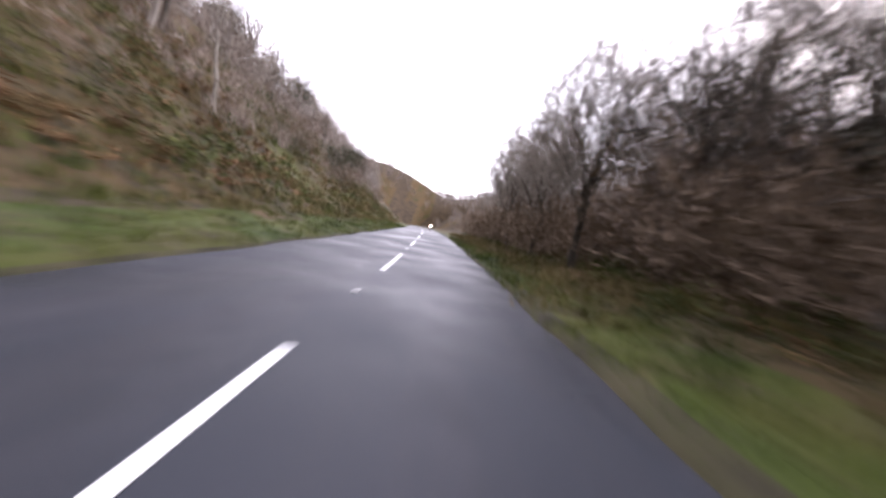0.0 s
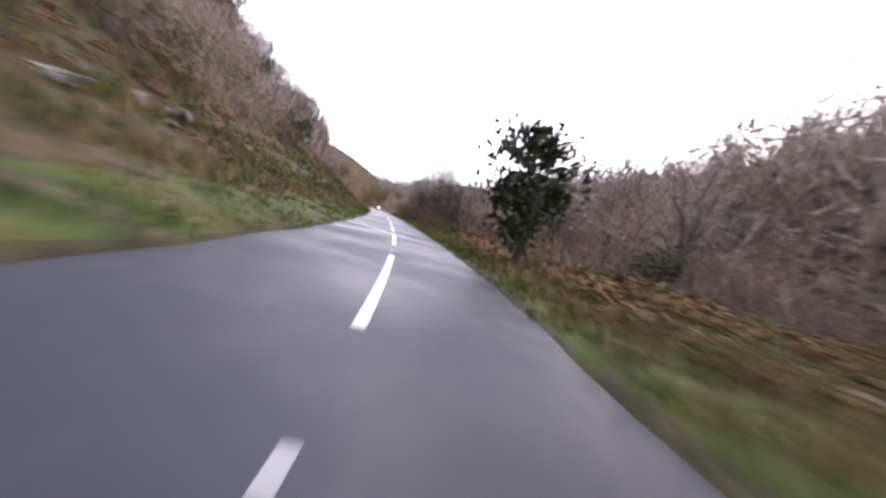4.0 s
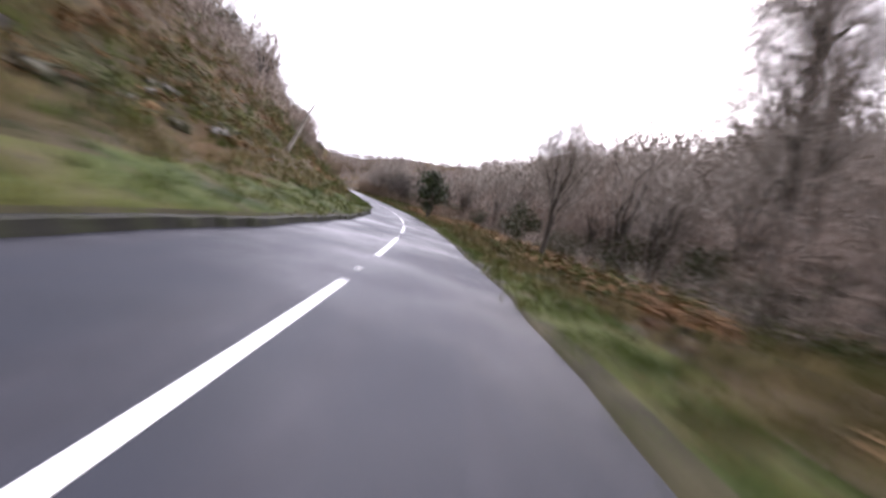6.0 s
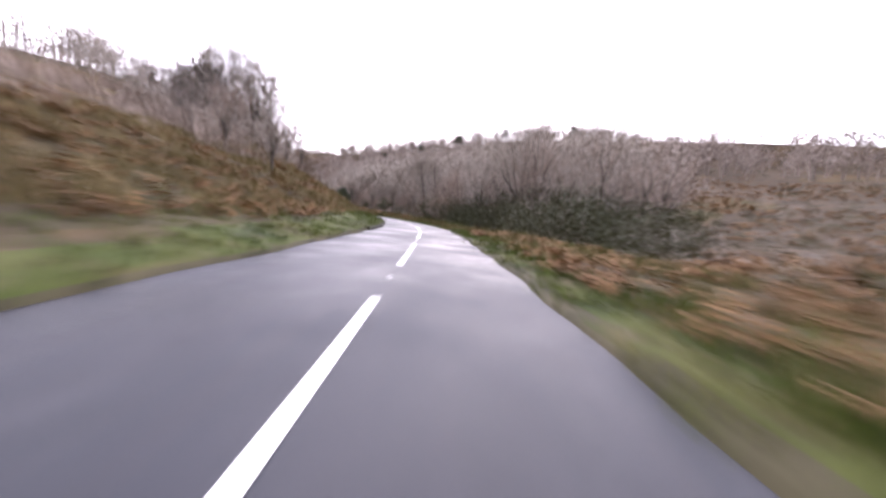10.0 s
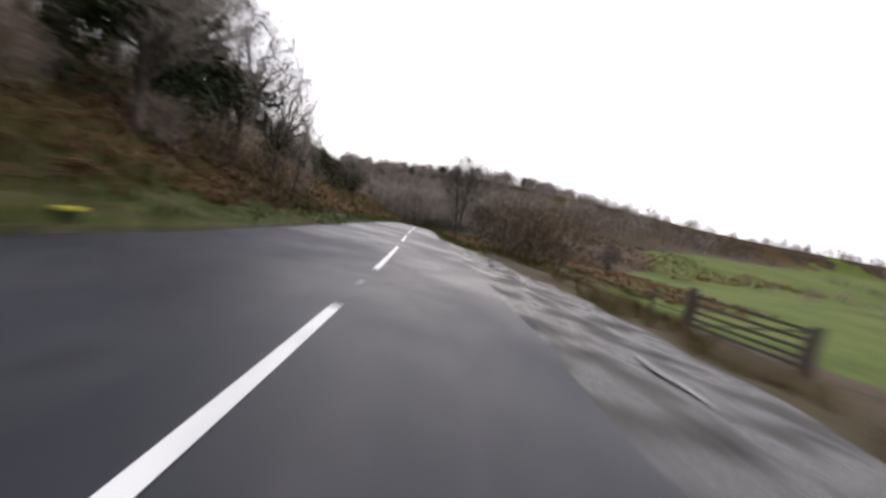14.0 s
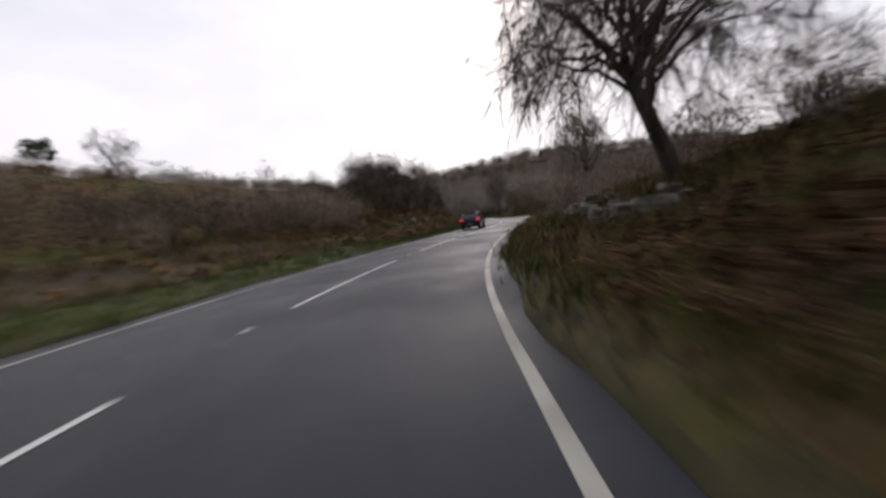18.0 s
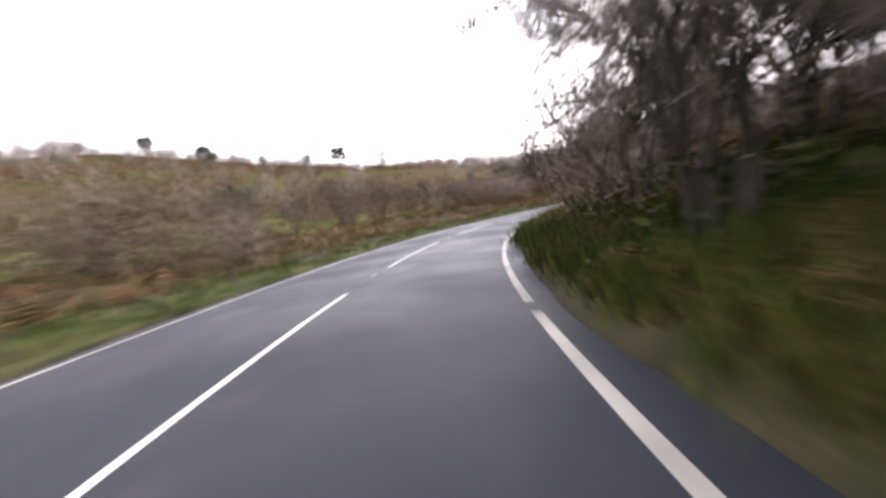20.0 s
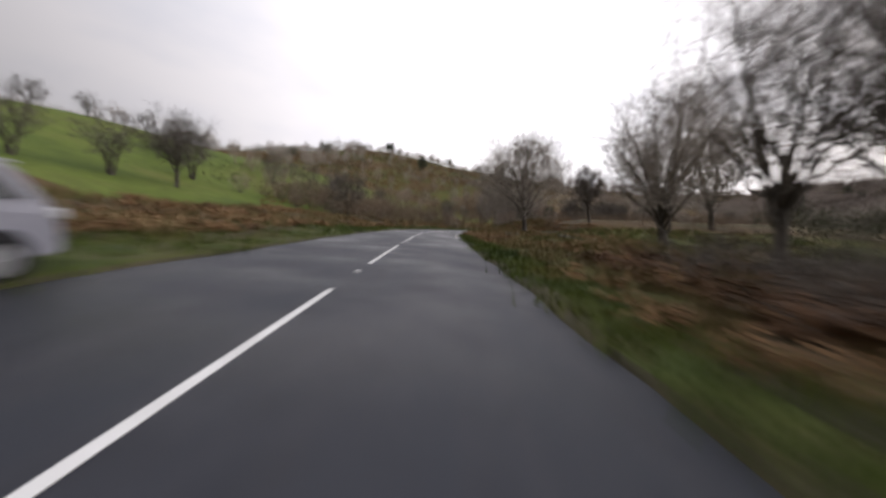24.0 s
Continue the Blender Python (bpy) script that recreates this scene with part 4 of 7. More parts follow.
def crown_tree(seed, height, width, trunk=0.22, limbs=10, subs=8, twigs=8, fine=6, thick=1.0, low=0.2, rise=0.5, hang=0.0, lean=0.0, foot=1, twig=1.0):
    """(trunk, crown) of a tree whose limbs fan out from a short trunk and fill a rounded crown; foot: stems that leave the ground."""
    rng = np.random.default_rng(seed)
    wood, crown = Pile(), Pile()
    mid = np.array([lean * height * 0.5, 0, height * (low + 1) / 2])
    size = np.array([width / 2, width / 2, height * (1 - low) / 2])
    r0 = height * 0.027 * thick / foot ** 0.4
    stems = []
    for k in range(foot):
        a = k * 6.28 / foot + rng.uniform(0, 0.6)
        out = 0.0 if foot == 1 else 0.22
        P, R = grow(rng, (math.cos(a) * out * 0.6, math.sin(a) * out * 0.6, -0.25), (math.cos(a) * out + lean, math.sin(a) * out, 1), trunk * height + 0.25, r0, 5, 0.02 if trunk > 0.4 else 0.05, 0.02)
        R = np.linspace(r0, r0 * (0.72 if trunk < 0.4 else 0.4), len(P))
        R[0] *= 1.35
        wood.add(*tube(P, R, 8))
        stems.append(P)
    thin = []
    u = np.linspace(0, 1, 7)[:, None]
    for i in range(limbs):
        z = 1.0 - 1.25 * (i + 0.5) / limbs
        az = i * 2.4 + rng.uniform(-0.4, 0.4)
        flat = math.sqrt(max(0.0, 1 - z * z))
        tip = mid + size * np.array([math.cos(az) * flat, math.sin(az) * flat, z]) * rng.uniform(0.82, 1.02)
        P = stems[i % foot]
        if trunk > 0.4:
            f = max(0.3, 1 - (1 - z) / 1.25 * 0.7) * (len(P) - 1)
            at = P[min(int(f), len(P) - 2)] + (P[min(int(f), len(P) - 2) + 1] - P[min(int(f), len(P) - 2)]) * (f - min(int(f), len(P) - 2))
        else:
            at = P[-1] if z > 0.1 else P[-1] + (P[2] - P[-1]) * rng.uniform(0.1, 0.7)
        span = np.linalg.norm(tip - at)
        bow = at + 0.3 * (tip - at) + np.array([0, 0, span * 0.35 * rise])
        Q = (1 - u) ** 2 * at + 2 * u * (1 - u) * bow + u * u * tip
        Q[1:-1] += rng.normal(0, 0.022 * span, (5, 3))
        T = r0 * (0.42 if z > 0.4 else 0.32) * np.linspace(1, 0.12, 7)
        wood.add(*tube(Q, T, 5))
        for b in range(subs):
            k2 = rng.uniform(0.22, 0.98) * 6
            i2 = min(int(k2), 5)
            at2 = Q[i2] + (Q[i2 + 1] - Q[i2]) * (k2 - i2)
            w = unit((0.5 * (at2 + tip) - mid) / size + rng.normal(0, 0.5, 3) + np.array([0, 0, 0.15 - 0.4 * hang]))
            goal = mid + size * w * rng.uniform(0.75, 1.03)
            d = goal - at2
            ln = np.linalg.norm(d)
            d *= min(1.0, 0.34 * max(width, height) / (ln + 1e-6))
            mid2 = at2 + d * 0.5 + rng.normal(0, 0.05 * np.linalg.norm(d), 3) + np.array([0, 0, 0.06 * np.linalg.norm(d)])
            Q2 = np.array([at2, 0.5 * (at2 + mid2) + rng.normal(0, 0.03, 3), mid2, at2 + d])
            crown.add(*tube(Q2, np.linspace(max(0.010 * twig, T[i2] * 0.38), 0.006 * twig, 4), 3))
            t = rng.uniform(0.15, 1.0, twigs) * 3
            j = np.minimum(t.astype(int), 2)
            at3 = Q2[j] + (Q2[j + 1] - Q2[j]) * (t - j)[:, None]
            w3 = unit(d) + rng.normal(0, 0.55, (twigs, 3)) + np.array([0, 0, 0.25 - hang])
            w3 /= np.linalg.norm(w3, axis=1)[:, None]
            l3 = min(np.linalg.norm(d), 0.2 * height) * rng.uniform(0.35, 0.7, (twigs, 1))
            half = at3 + w3 * l3 * 0.5
            end = half + (w3 + rng.normal(0, 0.25, (twigs, 3)) + np.array([0, 0, 0.12 - hang])) * l3 * 0.5
            thin.append(np.stack([at3, half, end], 1))
    T3 = np.concatenate(thin)
    crown.add(*ribbons(rng, T3, np.full(len(T3), 0.0088 * thick * twig)))
    q = np.repeat(np.arange(len(T3)), fine)
    foot3 = T3[q, 0] + (T3[q, 2] - T3[q, 0]) * rng.uniform(0.2, 1.0, (len(q), 1))
    d = T3[q, 2] - T3[q, 0]
    ln = np.linalg.norm(d, axis=1)[:, None]
    w = d / (ln + 1e-9) + rng.normal(0, 0.55, (len(q), 3)) + np.array([0, 0, 0.12 - hang])
    w /= np.linalg.norm(w, axis=1)[:, None]
    across = np.cross(w, rng.normal(0, 1, (len(q), 3)))
    across /= np.linalg.norm(across, axis=1)[:, None] + 1e-9
    V = np.stack([foot3 - across * 0.0068 * thick * twig, foot3 + across * 0.0068 * thick * twig, foot3 + w * ln * rng.uniform(0.4, 0.85, (len(q), 1))], 1).reshape(-1, 3)
    crown.add(V, np.arange(len(V)).reshape(-1, 3))
    return wood.arrays(), crown.arrays()


def leaf_cloud(rng, centre, size, n, leaf):
    """n small leaf quads in a lumpy clump."""
    p = rng.normal(0, 1, (n, 3))
    p /= np.linalg.norm(p, axis=1)[:, None] + 1e-9
    p *= rng.uniform(0.35, 1.0, (n, 1)) ** 0.5
    lump = 1 + 0.3 * np.sin(p[:, 0:1] * 5 + centre[0]) + 0.3 * np.sin(p[:, 1:2] * 6 + centre[2])
    c = np.array(centre) + p * lump * np.array(size)
    u = rng.normal(0, 1, (n, 3))
    u /= np.linalg.norm(u, axis=1)[:, None]
    w = np.cross(u, rng.normal(0, 1, (n, 3)))
    w /= np.linalg.norm(w, axis=1)[:, None] + 1e-9
    s = leaf * rng.uniform(0.6, 1.4, (n, 1))
    V = np.stack([c - u * s, c + w * s * 0.55, c + u * s, c - w * s * 0.55], 1).reshape(-1, 3)
    k = np.arange(n)[:, None] * 4
    F = np.concatenate([k + [[0, 1, 2]], k + [[0, 2, 3]]])
    return V, F


def fuzz(seed, height, width, n, w, low=0.12, trunk=True):
    """A cheap far tree or shrub: a trunk, a few limbs and many thin twigs in a rounded crown."""
    rng = np.random.default_rng(seed)
    p = rng.normal(0, 1, (n, 3))
    p /= np.linalg.norm(p, axis=1)[:, None] + 1e-9
    lobes = 1 + 0.22 * np.sin(p[:, 0:1] * 4 + seed) + 0.2 * np.sin(p[:, 1:2] * 5 + 2 * seed) + 0.15 * np.sin(p[:, 2:3] * 6 + seed)
    mid = height * (low + 1) / 2
    c = np.array([0, 0, mid]) + p * rng.uniform(0.3, 0.92, (n, 1)) ** 0.6 * lobes * np.array([width / 2, width / 2, height * (1 - low) / 2.1])
    c[:, 2] = np.maximum(c[:, 2], 0.02)
    d = c - np.array([0, 0, height * low])
    d /= np.linalg.norm(d, axis=1)[:, None] + 1e-9
    d += rng.normal(0, 0.65, (n, 3)) + np.array([0, 0, 0.12])
    d /= np.linalg.norm(d, axis=1)[:, None] + 1e-9
    u = np.cross(d, rng.normal(0, 1, (n, 3)))
    u /= np.linalg.norm(u, axis=1)[:, None] + 1e-9
    ln = height * rng.uniform(0.05, 0.16, (n, 1))
    ww = w * rng.uniform(0.6, 1.4, (n, 1))
    V = np.stack([c - u * ww - d * ln * 0.4, c + u * ww - d * ln * 0.4, c + d * ln * 0.6], 1).reshape(-1, 3)
    pile = Pile()
    pile.add(V, np.arange(len(V)).reshape(-1, 3))
    if trunk:
        P, R = grow(rng, (0, 0, -0.3), (0, 0, 1), height * 0.75, height * 0.022, 3, 0.08, 0.0)
        pile.add(*tube(P, R, 4))
        for k in range(6):
            a, f = k * 1.9 + seed, rng.uniform(0.25, 0.8)
            q = P[0] + (P[-1] - P[0]) * f
            Q, T = grow(rng, q, (math.cos(a), math.sin(a), 0.8), width * 0.42, height * 0.009, 2, 0.15, 0.05)
            pile.add(*tube(Q, T, 3))
    return pile.arrays()


def tree_thing(name, label, wood, crown, mats, category="tree"):
    t = thing(name, label, category)
    part_of("trunk", mesh_np("trunk", *wood, mats[0], True), t)
    part_of("crown", mesh_np("crown", *crown, mats[1]), t)
    return t


_used = set()


def put_tree(template, s, o, scale=1.0, turn=0.0, group="", label="", tilt=0.0):
    p = place(s, o)
    m = Matrix.Translation(Vector(p)) @ Matrix.Rotation(math.radians(-tilt), 4, Vector(spot(s + 1, 0.0) - spot(s, 0.0))) @ Matrix.Rotation(turn, 4, "Z")
    if template.name not in _used:
        _used.add(template.name)
        c = template
        c.matrix_basis = m
    else:
        c = copy_thing(template, m)
    c.scale = (scale, scale, scale)
    return tagged(c, label, "", group)


def stuff(name, label, category, mats, pieces, places, turns, scales, index=None):
    """Many copies of small shapes joined into one object; pieces: list of (V, F)."""
    rng = np.random.default_rng(len(places))
    which = rng.integers(0, len(pieces), len(places))
    Vs, Fs, n = [], [], 0
    for k, (V, F) in enumerate(pieces):
        q = np.nonzero(which == k)[0]
        if not len(q):
            continue
        c, sn = np.cos(turns[q])[:, None], np.sin(turns[q])[:, None]
        sc = scales[q]
        sc = sc[:, None] if sc.ndim == 1 else sc
        x, y, z = V[None, :, 0] * sc[:, :1], V[None, :, 1] * sc[:, :1], V[None, :, 2] * sc[:, -1:]
        W = np.stack([x * c - y * sn, x * sn + y * c, z], -1) + places[q][:, None]
        Vs.append(W.reshape(-1, 3))
        Fs.append((F[None] + (np.arange(len(q)) * len(V))[:, None, None] + n).reshape(-1, F.shape[1]))
        n += W.shape[0] * W.shape[1]
    return tagged(new(name, mesh_np(name, np.concatenate(Vs), np.concatenate(Fs), mats)), label, category, kind="stuff")


def sticks(seed, n, height, spread, width, lean=0.5, leaves=0, leaf=0.05):
    """A thicket clump: thin canes that arch outwards, two triangles each."""
    rng = np.random.default_rng(seed)
    base = rng.normal(0, spread * 0.35, (n, 3)) * [1, 1, 0]
    a = rng.uniform(0, 6.28, n)
    w = rng.uniform(0.1, lean, n)
    d = np.stack([np.cos(a) * w, np.sin(a) * w, np.ones(n)], 1)
    h = height * rng.uniform(0.4, 1.0, (n, 1))
    mid = base + d * h * 0.6
    tip = mid + d * h * 0.4 * [1.8, 1.8, 0.7] + rng.normal(0, 0.1 * height, (n, 3))
    u = np.stack([-np.sin(a), np.cos(a), 0 * a], 1) * width * rng.uniform(0.6, 1.4, (n, 1))
    V = np.stack([base - u, base + u, mid + u * 0.7, mid - u * 0.7, tip], 1).reshape(-1, 3)
    k = np.arange(n)[:, None] * 5
    F = np.concatenate([k + [[0, 1, 2]], k + [[0, 2, 3]], k + [[3, 2, 4]]])
    return V, F


def frond_clump(seed, n, length):
    """Dead bracken: arching fronds, each a stem with leaflets that droop to both sides."""
    rng = np.random.default_rng(seed)
    pile = Pile()
    k = 5
    f = np.linspace(0.22, 0.95, k)
    for i in range(n):
        a = rng.uniform(0, 6.28)
        up, out = rng.uniform(0.4, 0.95) * length, rng.uniform(0.4, 0.95) * length
        drop = rng.uniform(0.2, 0.7)
        u, v = np.array([math.cos(a), math.sin(a), 0]), np.array([-math.sin(a), math.cos(a), 0])
        curve = lambda q: u * out * q[:, None] + np.array([0, 0, 1.0]) * (up * (1.9 * q - (0.9 + drop) * q * q))[:, None]
        c, c2 = curve(f), curve(f + 0.1)
        w = length * 0.3 * np.sin(np.pi * (0.25 + 0.72 * f))[:, None] * rng.uniform(0.7, 1.2, (k, 1))
        for sgn in (-1, 1):
            tip = c2 + sgn * v * w + np.array([0, 0, -0.3]) * w + rng.normal(0, 0.03, (k, 3))
            pile.add(np.stack([c, c2, tip], 1).reshape(-1, 3), np.arange(3 * k).reshape(-1, 3))
        st = curve(np.array([0.0, 0.5, 1.0]))
        pile.add(np.array([st[0] - v * 0.008, st[0] + v * 0.008, st[1]]), [[0, 1, 2]])
    return pile.arrays()


def tuft(seed, n, height, spread):
    """A grass tuft: single-triangle blades."""
    rng = np.random.default_rng(seed)
    b = rng.normal(0, spread, (n, 3)) * [1, 1, 0]
    a = rng.uniform(0, 6.28, n)
    w = rng.uniform(0.004, 0.009, (n, 1)) * (1 + height * 3)
    u = np.stack([-np.sin(a), np.cos(a), 0 * a], 1) * w
    h = height * rng.uniform(0.5, 1.1, n)
    tip = b + np.stack([np.cos(a) * h * 0.5, np.sin(a) * h * 0.5, h], 1)
    V = np.stack([b - u, b + u, tip], 1).reshape(-1, 3)
    return V, np.arange(n * 3).reshape(-1, 3)


def scatter(rng, n, s0, s1, o0, o1):
    s = rng.uniform(s0, s1, n)
    lo, hi = (o0(s) if callable(o0) else o0), (o1(s) if callable(o1) else o1)
    return s, lo + (hi - lo) * rng.random(n)


# ---- woodland, hedges and single trees ----
OAKS = [tree_thing("bare_tree", "tall leafless grey-brown winter tree", *crown_tree(11 + i, 10.0, 6.4, 0.25, limbs=12, subs=8, twigs=7, fine=5, low=0.2, twig=1.5), (M_BARK, M_TWIG)) for i in range(3)]
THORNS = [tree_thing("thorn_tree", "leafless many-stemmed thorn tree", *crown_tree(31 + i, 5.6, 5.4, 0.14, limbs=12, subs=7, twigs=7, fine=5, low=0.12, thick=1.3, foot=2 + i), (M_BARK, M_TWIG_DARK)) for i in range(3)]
WOODS = [tree_thing("woodland_tree", "slender leafless brown woodland tree", *crown_tree(51 + i, 9.0, 5.0, 0.2, limbs=10, subs=6, twigs=6, fine=4, low=0.1, rise=0.9, thick=1.1, twig=1.2), (M_BARK, M_TWIG_RED if i % 2 else M_TWIG)) for i in range(4)]


def scrub_wood(seed, height):
    """Several arching stems from one root."""
    r, pile = np.random.default_rng(seed), Pile()
    for k in range(9):
        a = k * 0.7 + r.uniform(0, 0.4)
        w = r.uniform(0.15, 0.7)
        pile.add(*tube(*grow(r, (0.15 * math.cos(a), 0.15 * math.sin(a), -0.2), (math.cos(a) * w, math.sin(a) * w, 1), height * r.uniform(0.6, 0.95), height * 0.009, 4, 0.13, 0.02), 4))
    return pile.arrays()


SCRUBS = [tree_thing("scrub_bush", "dense leafless brown scrub bush", scrub_wood(61 + i, 4.0), fuzz(61 + i, 4.2, 4.4, 1400, 0.015, 0.03, False), (M_BARK, M_BRUSH if i % 2 else M_TWIG_RED), "bush") for i in range(3)]


def leafy_tree(name, label, seed, height, width, mat, leaf=0.16, n=1500):
    """A rounded evergreen: lobes of small leaves round a branching trunk."""
    rng = np.random.default_rng(seed)
    wood, twigs = bare_tree(seed, height * 0.95, 0.75, limbs=7, depth=3, subs=4, twigs=4)
    p = Pile()
    lobes = 20
    for k in range(lobes):
        q = unit(rng.normal(0, 1, 3)) * rng.uniform(0.45, 1.0)
        c = (q[0] * width * 0.8, q[1] * width * 0.8, height * (0.56 + 0.36 * q[2]))
        r = width * rng.uniform(0.25, 0.45)
        p.add(*leaf_cloud(rng, c, (r, r, r * 0.8), n // lobes, leaf))
    p.add(*twigs)
    return tree_thing(name, label, wood, p.arrays(), (M_BARK, mat))


IVIES = [leafy_tree("ivy_tree", "dark ivy-clad evergreen tree", 71 + i, 7.0, 2.6, M_IVY, 0.16, 2000) for i in range(2)]
GREENS = [leafy_tree("green_bush_tree", "dull green leafy bush tree", 81 + i, 4.5, 2.5, M_LEAF, 0.13, 1300) for i in range(2)]

rng = np.random.default_rng(5)


def treeless(s, o):
    """The bracken slope above the road, and the open heath and field on the other side."""
    slope = (s > -150) & (s < -76) & (o < -0.62 * (s + 154))
    heath = (s > -150) & (s < -70) & (o > np.interp(s, [-150, -135, -129.7, -101.8, -70.8], [11, 13, 17.2, 51.7, 108.6]) + 4 * wave(s, o, 5, 1.0)) & (o < 100)
    return slope | heath


def plant(templates, n, s0, s1, o0, o1, lo, hi, group, r=rng):
    s, o = scatter(r, n, s0, s1, o0, o1)
    for a, b in zip(s, o):
        if treeless(a, b):
            continue
        put_tree(templates[r.integers(len(templates))], a, b, r.uniform(lo, hi), r.uniform(0, 6.28), group)


# wood below the road and on the hillside above it
plant(SCRUBS, 26, -26, 75, lambda s: right_edge(s) + 6, lambda s: right_edge(s) + 13, 0.8, 1.45, "scrub below the road")
plant(SCRUBS, 12, -64, -26, lambda s: right_edge(s) + 12, lambda s: right_edge(s) + 18, 0.6, 1.0, "scrub below the road")
plant(SCRUBS, 14, -104, -84, lambda s: right_edge(s) + 4.2, lambda s: right_edge(s) + 13, 0.8, 1.4, "scrub below the road")
plant(WOODS, 54, -24, 85, lambda s: right_edge(s) + 8, 28, 0.9, 1.3, "woodland below the road")
plant(WOODS, 40, -84, -24, 16, 34, 0.9, 1.3, "woodland below the road")
plant(WOODS, 44, -127, -84, lambda s: right_edge(s) + 8, 28, 0.85, 1.2, "woodland below the road")
plant(OAKS, 9, 0, 60, lambda s: right_edge(s) + 6, 14, 0.85, 1.15, "tall trees below the road")
plant(OAKS, 7, -125, -90, lambda s: right_edge(s) + 6, 16, 0.7, 1.0, "tall trees below the road")
plant(WOODS, 46, -104, 110, -32, -13, 0.65, 1.0, "woodland on the hillside")
plant(SCRUBS, 46, -110, 90, -24, -10, 0.6, 1.1, "scrub on the hillside")
plant(GREENS, 34, -106, 110, -34, -11, 0.6, 1.3, "evergreen bushes on the hillside")
plant(GREENS, 20, -127, 40, lambda s: right_edge(s) + 8, 24, 0.6, 1.0, "evergreen bushes in the wood")
plant(WOODS, 6, -212, -196, -36, -14, 0.5, 0.8, "trees on the bank")
plant(IVIES, 5, -216, -203, -18, -9.5, 0.7, 1.0, "ivy trees on the bank")
plant(THORNS, 11, -246, -231, -16, -10.5, 0.75, 1.1, "thorn trees on the bank")
plant(THORNS, 14, -262, -244, -26, -13, 0.4, 0.65, "low thorns on the bank")
plant(SCRUBS, 10, -261, -250, -13.5, -8, 0.55, 0.8, "dark scrub on the bank")
plant(SCRUBS, 22, -258, -205, -18, -10, 0.5, 0.9, "scrub on the bank")
plant(THORNS, 14, -296, -262, -34, -12, 0.5, 1.0, "thorn hedge")
plant(SCRUBS, 40, -310, -262, -26, -7.5, 0.35, 0.75, "scrub hedge")
plant(WOODS, 10, -126, -112, 10, 34, 0.6, 0.9, "wood beyond the heath")
plant(WOODS, 16, -128, -104, -22, -11, 0.45, 0.75, "trees on the lower hillside")
plant(OAKS, 5, -112, -99, -22, -14, 0.75, 1.0, "tall trees on the lower hillside")

# distant woods, joined
wood_near = [fuzz(301 + i, 8.0, 5.0, 480, 0.033, 0.14) for i in range(5)]
wood_far = [fuzz(311 + i, 8.0, 5.6, 150, 0.085, 0.14) for i in range(5)]
shrub_far = [fuzz(331 + i, 2.6, 3.4, 110, 0.048, 0.02, False) for i in range(4)]
shrub = [fuzz(321 + i, 2.6, 3.2, 320, 0.018, 0.02, False) for i in range(5)]


def wood(name, label, n, s0, s1, o0, o1, lo, hi, mat=M_TWIG, pieces=None, category="woodland", patch=None, sink=0.1):
    s, o = scatter(rng, n, s0, s1, o0, o1)
    k = ~treeless(s, o)
    s, o = s[k], o[k]
    if patch:
        k = wave(s, o, patch[0], 2.2) > patch[1]
        s, o = s[k], o[k]
    p = place(s, o)
    p[:, 2] -= sink
    k = rng.uniform(lo(s) if callable(lo) else lo, hi(s) if callable(hi) else hi, len(s))
    stuff(name, label, category, mat, pieces or wood_far, p, rng.uniform(0, 6.28, len(s)), np.stack([k * rng.uniform(0.85, 1.25, len(s)), k], 1))


wood("valley_wood", "grey-brown leafless wood in the valley", 240, -122, 110, 20, 60, 0.8, 1.25, M_TWIG, wood_near)
wood("tall_valley_wood", "tall grey leafless wood in the valley", 240, -100, 20, lambda s: np.interp(s, [-45, -32], [21, 26]), 56, 1.5, 2.2, M_TWIG, wood_near)
wood("near_valley_wood", "brown leafless trees below the road", 80, -98, 50, lambda s: right_edge(s) + np.interp(s, [-90, -80, -25, -15], [9, 14, 14, 9]), 26, 0.65, 1.0, M_TWIG_RED, wood_near)
wood("valley_wood", "reddish leafless wood across the valley", 420, -112, 140, 40, 130, 1.1, 1.9, M_TWIG_FAR)
wood("ridge_wood", "grey leafless wood along the valley ridge", 1100, -114, 260, 110, 290, lambda s: np.interp(s, [-114, -70, -30], [0.55, 0.7, 1.0]), lambda s: np.interp(s, [-114, -70, -30], [0.9, 1.2, 2.0]), M_TWIG_FAR)
wood("hillside_wood", "leafless wood on the hillside", 220, -94, 150, -48, -16, 0.6, 1.0, M_TWIG, wood_near)
wood("hillside_wood", "reddish leafless wood high on the hillside", 260, -90, 220, -120, -40, 0.6, 1.1, M_TWIG_RED)
wood("hillside_scrub", "brown scrub over the hillside", 520, -128, 120, lambda s: left_edge(s) - 26, lambda s: left_edge(s) - 8, 0.5, 1.25, M_TWIG_RED, shrub, "scrub", (9, -0.5))
wood("hillside_scrub", "grey scrub over the hillside", 320, -128, 120, lambda s: left_edge(s) - 40, lambda s: left_edge(s) - 9, 0.6, 1.5, M_TWIG, shrub, "scrub")
wood("hillside_scrub", "dull green bushes over the hillside", 170, -125, 120, lambda s: left_edge(s) - 30, lambda s: left_edge(s) - 7, 0.4, 1.1, M_LEAF, shrub, "scrub", (7, 0.0))
wood("roadside_scrub", "dense dark brown brush behind the grass verge", 190, -8, 62, lambda s: right_edge(s) + 3.9, lambda s: right_edge(s) + 9, 0.8, lambda s: np.interp(s, [-8, 6, 30], [1.0, 1.7, 1.9]), M_BRUSH, shrub, "scrub")
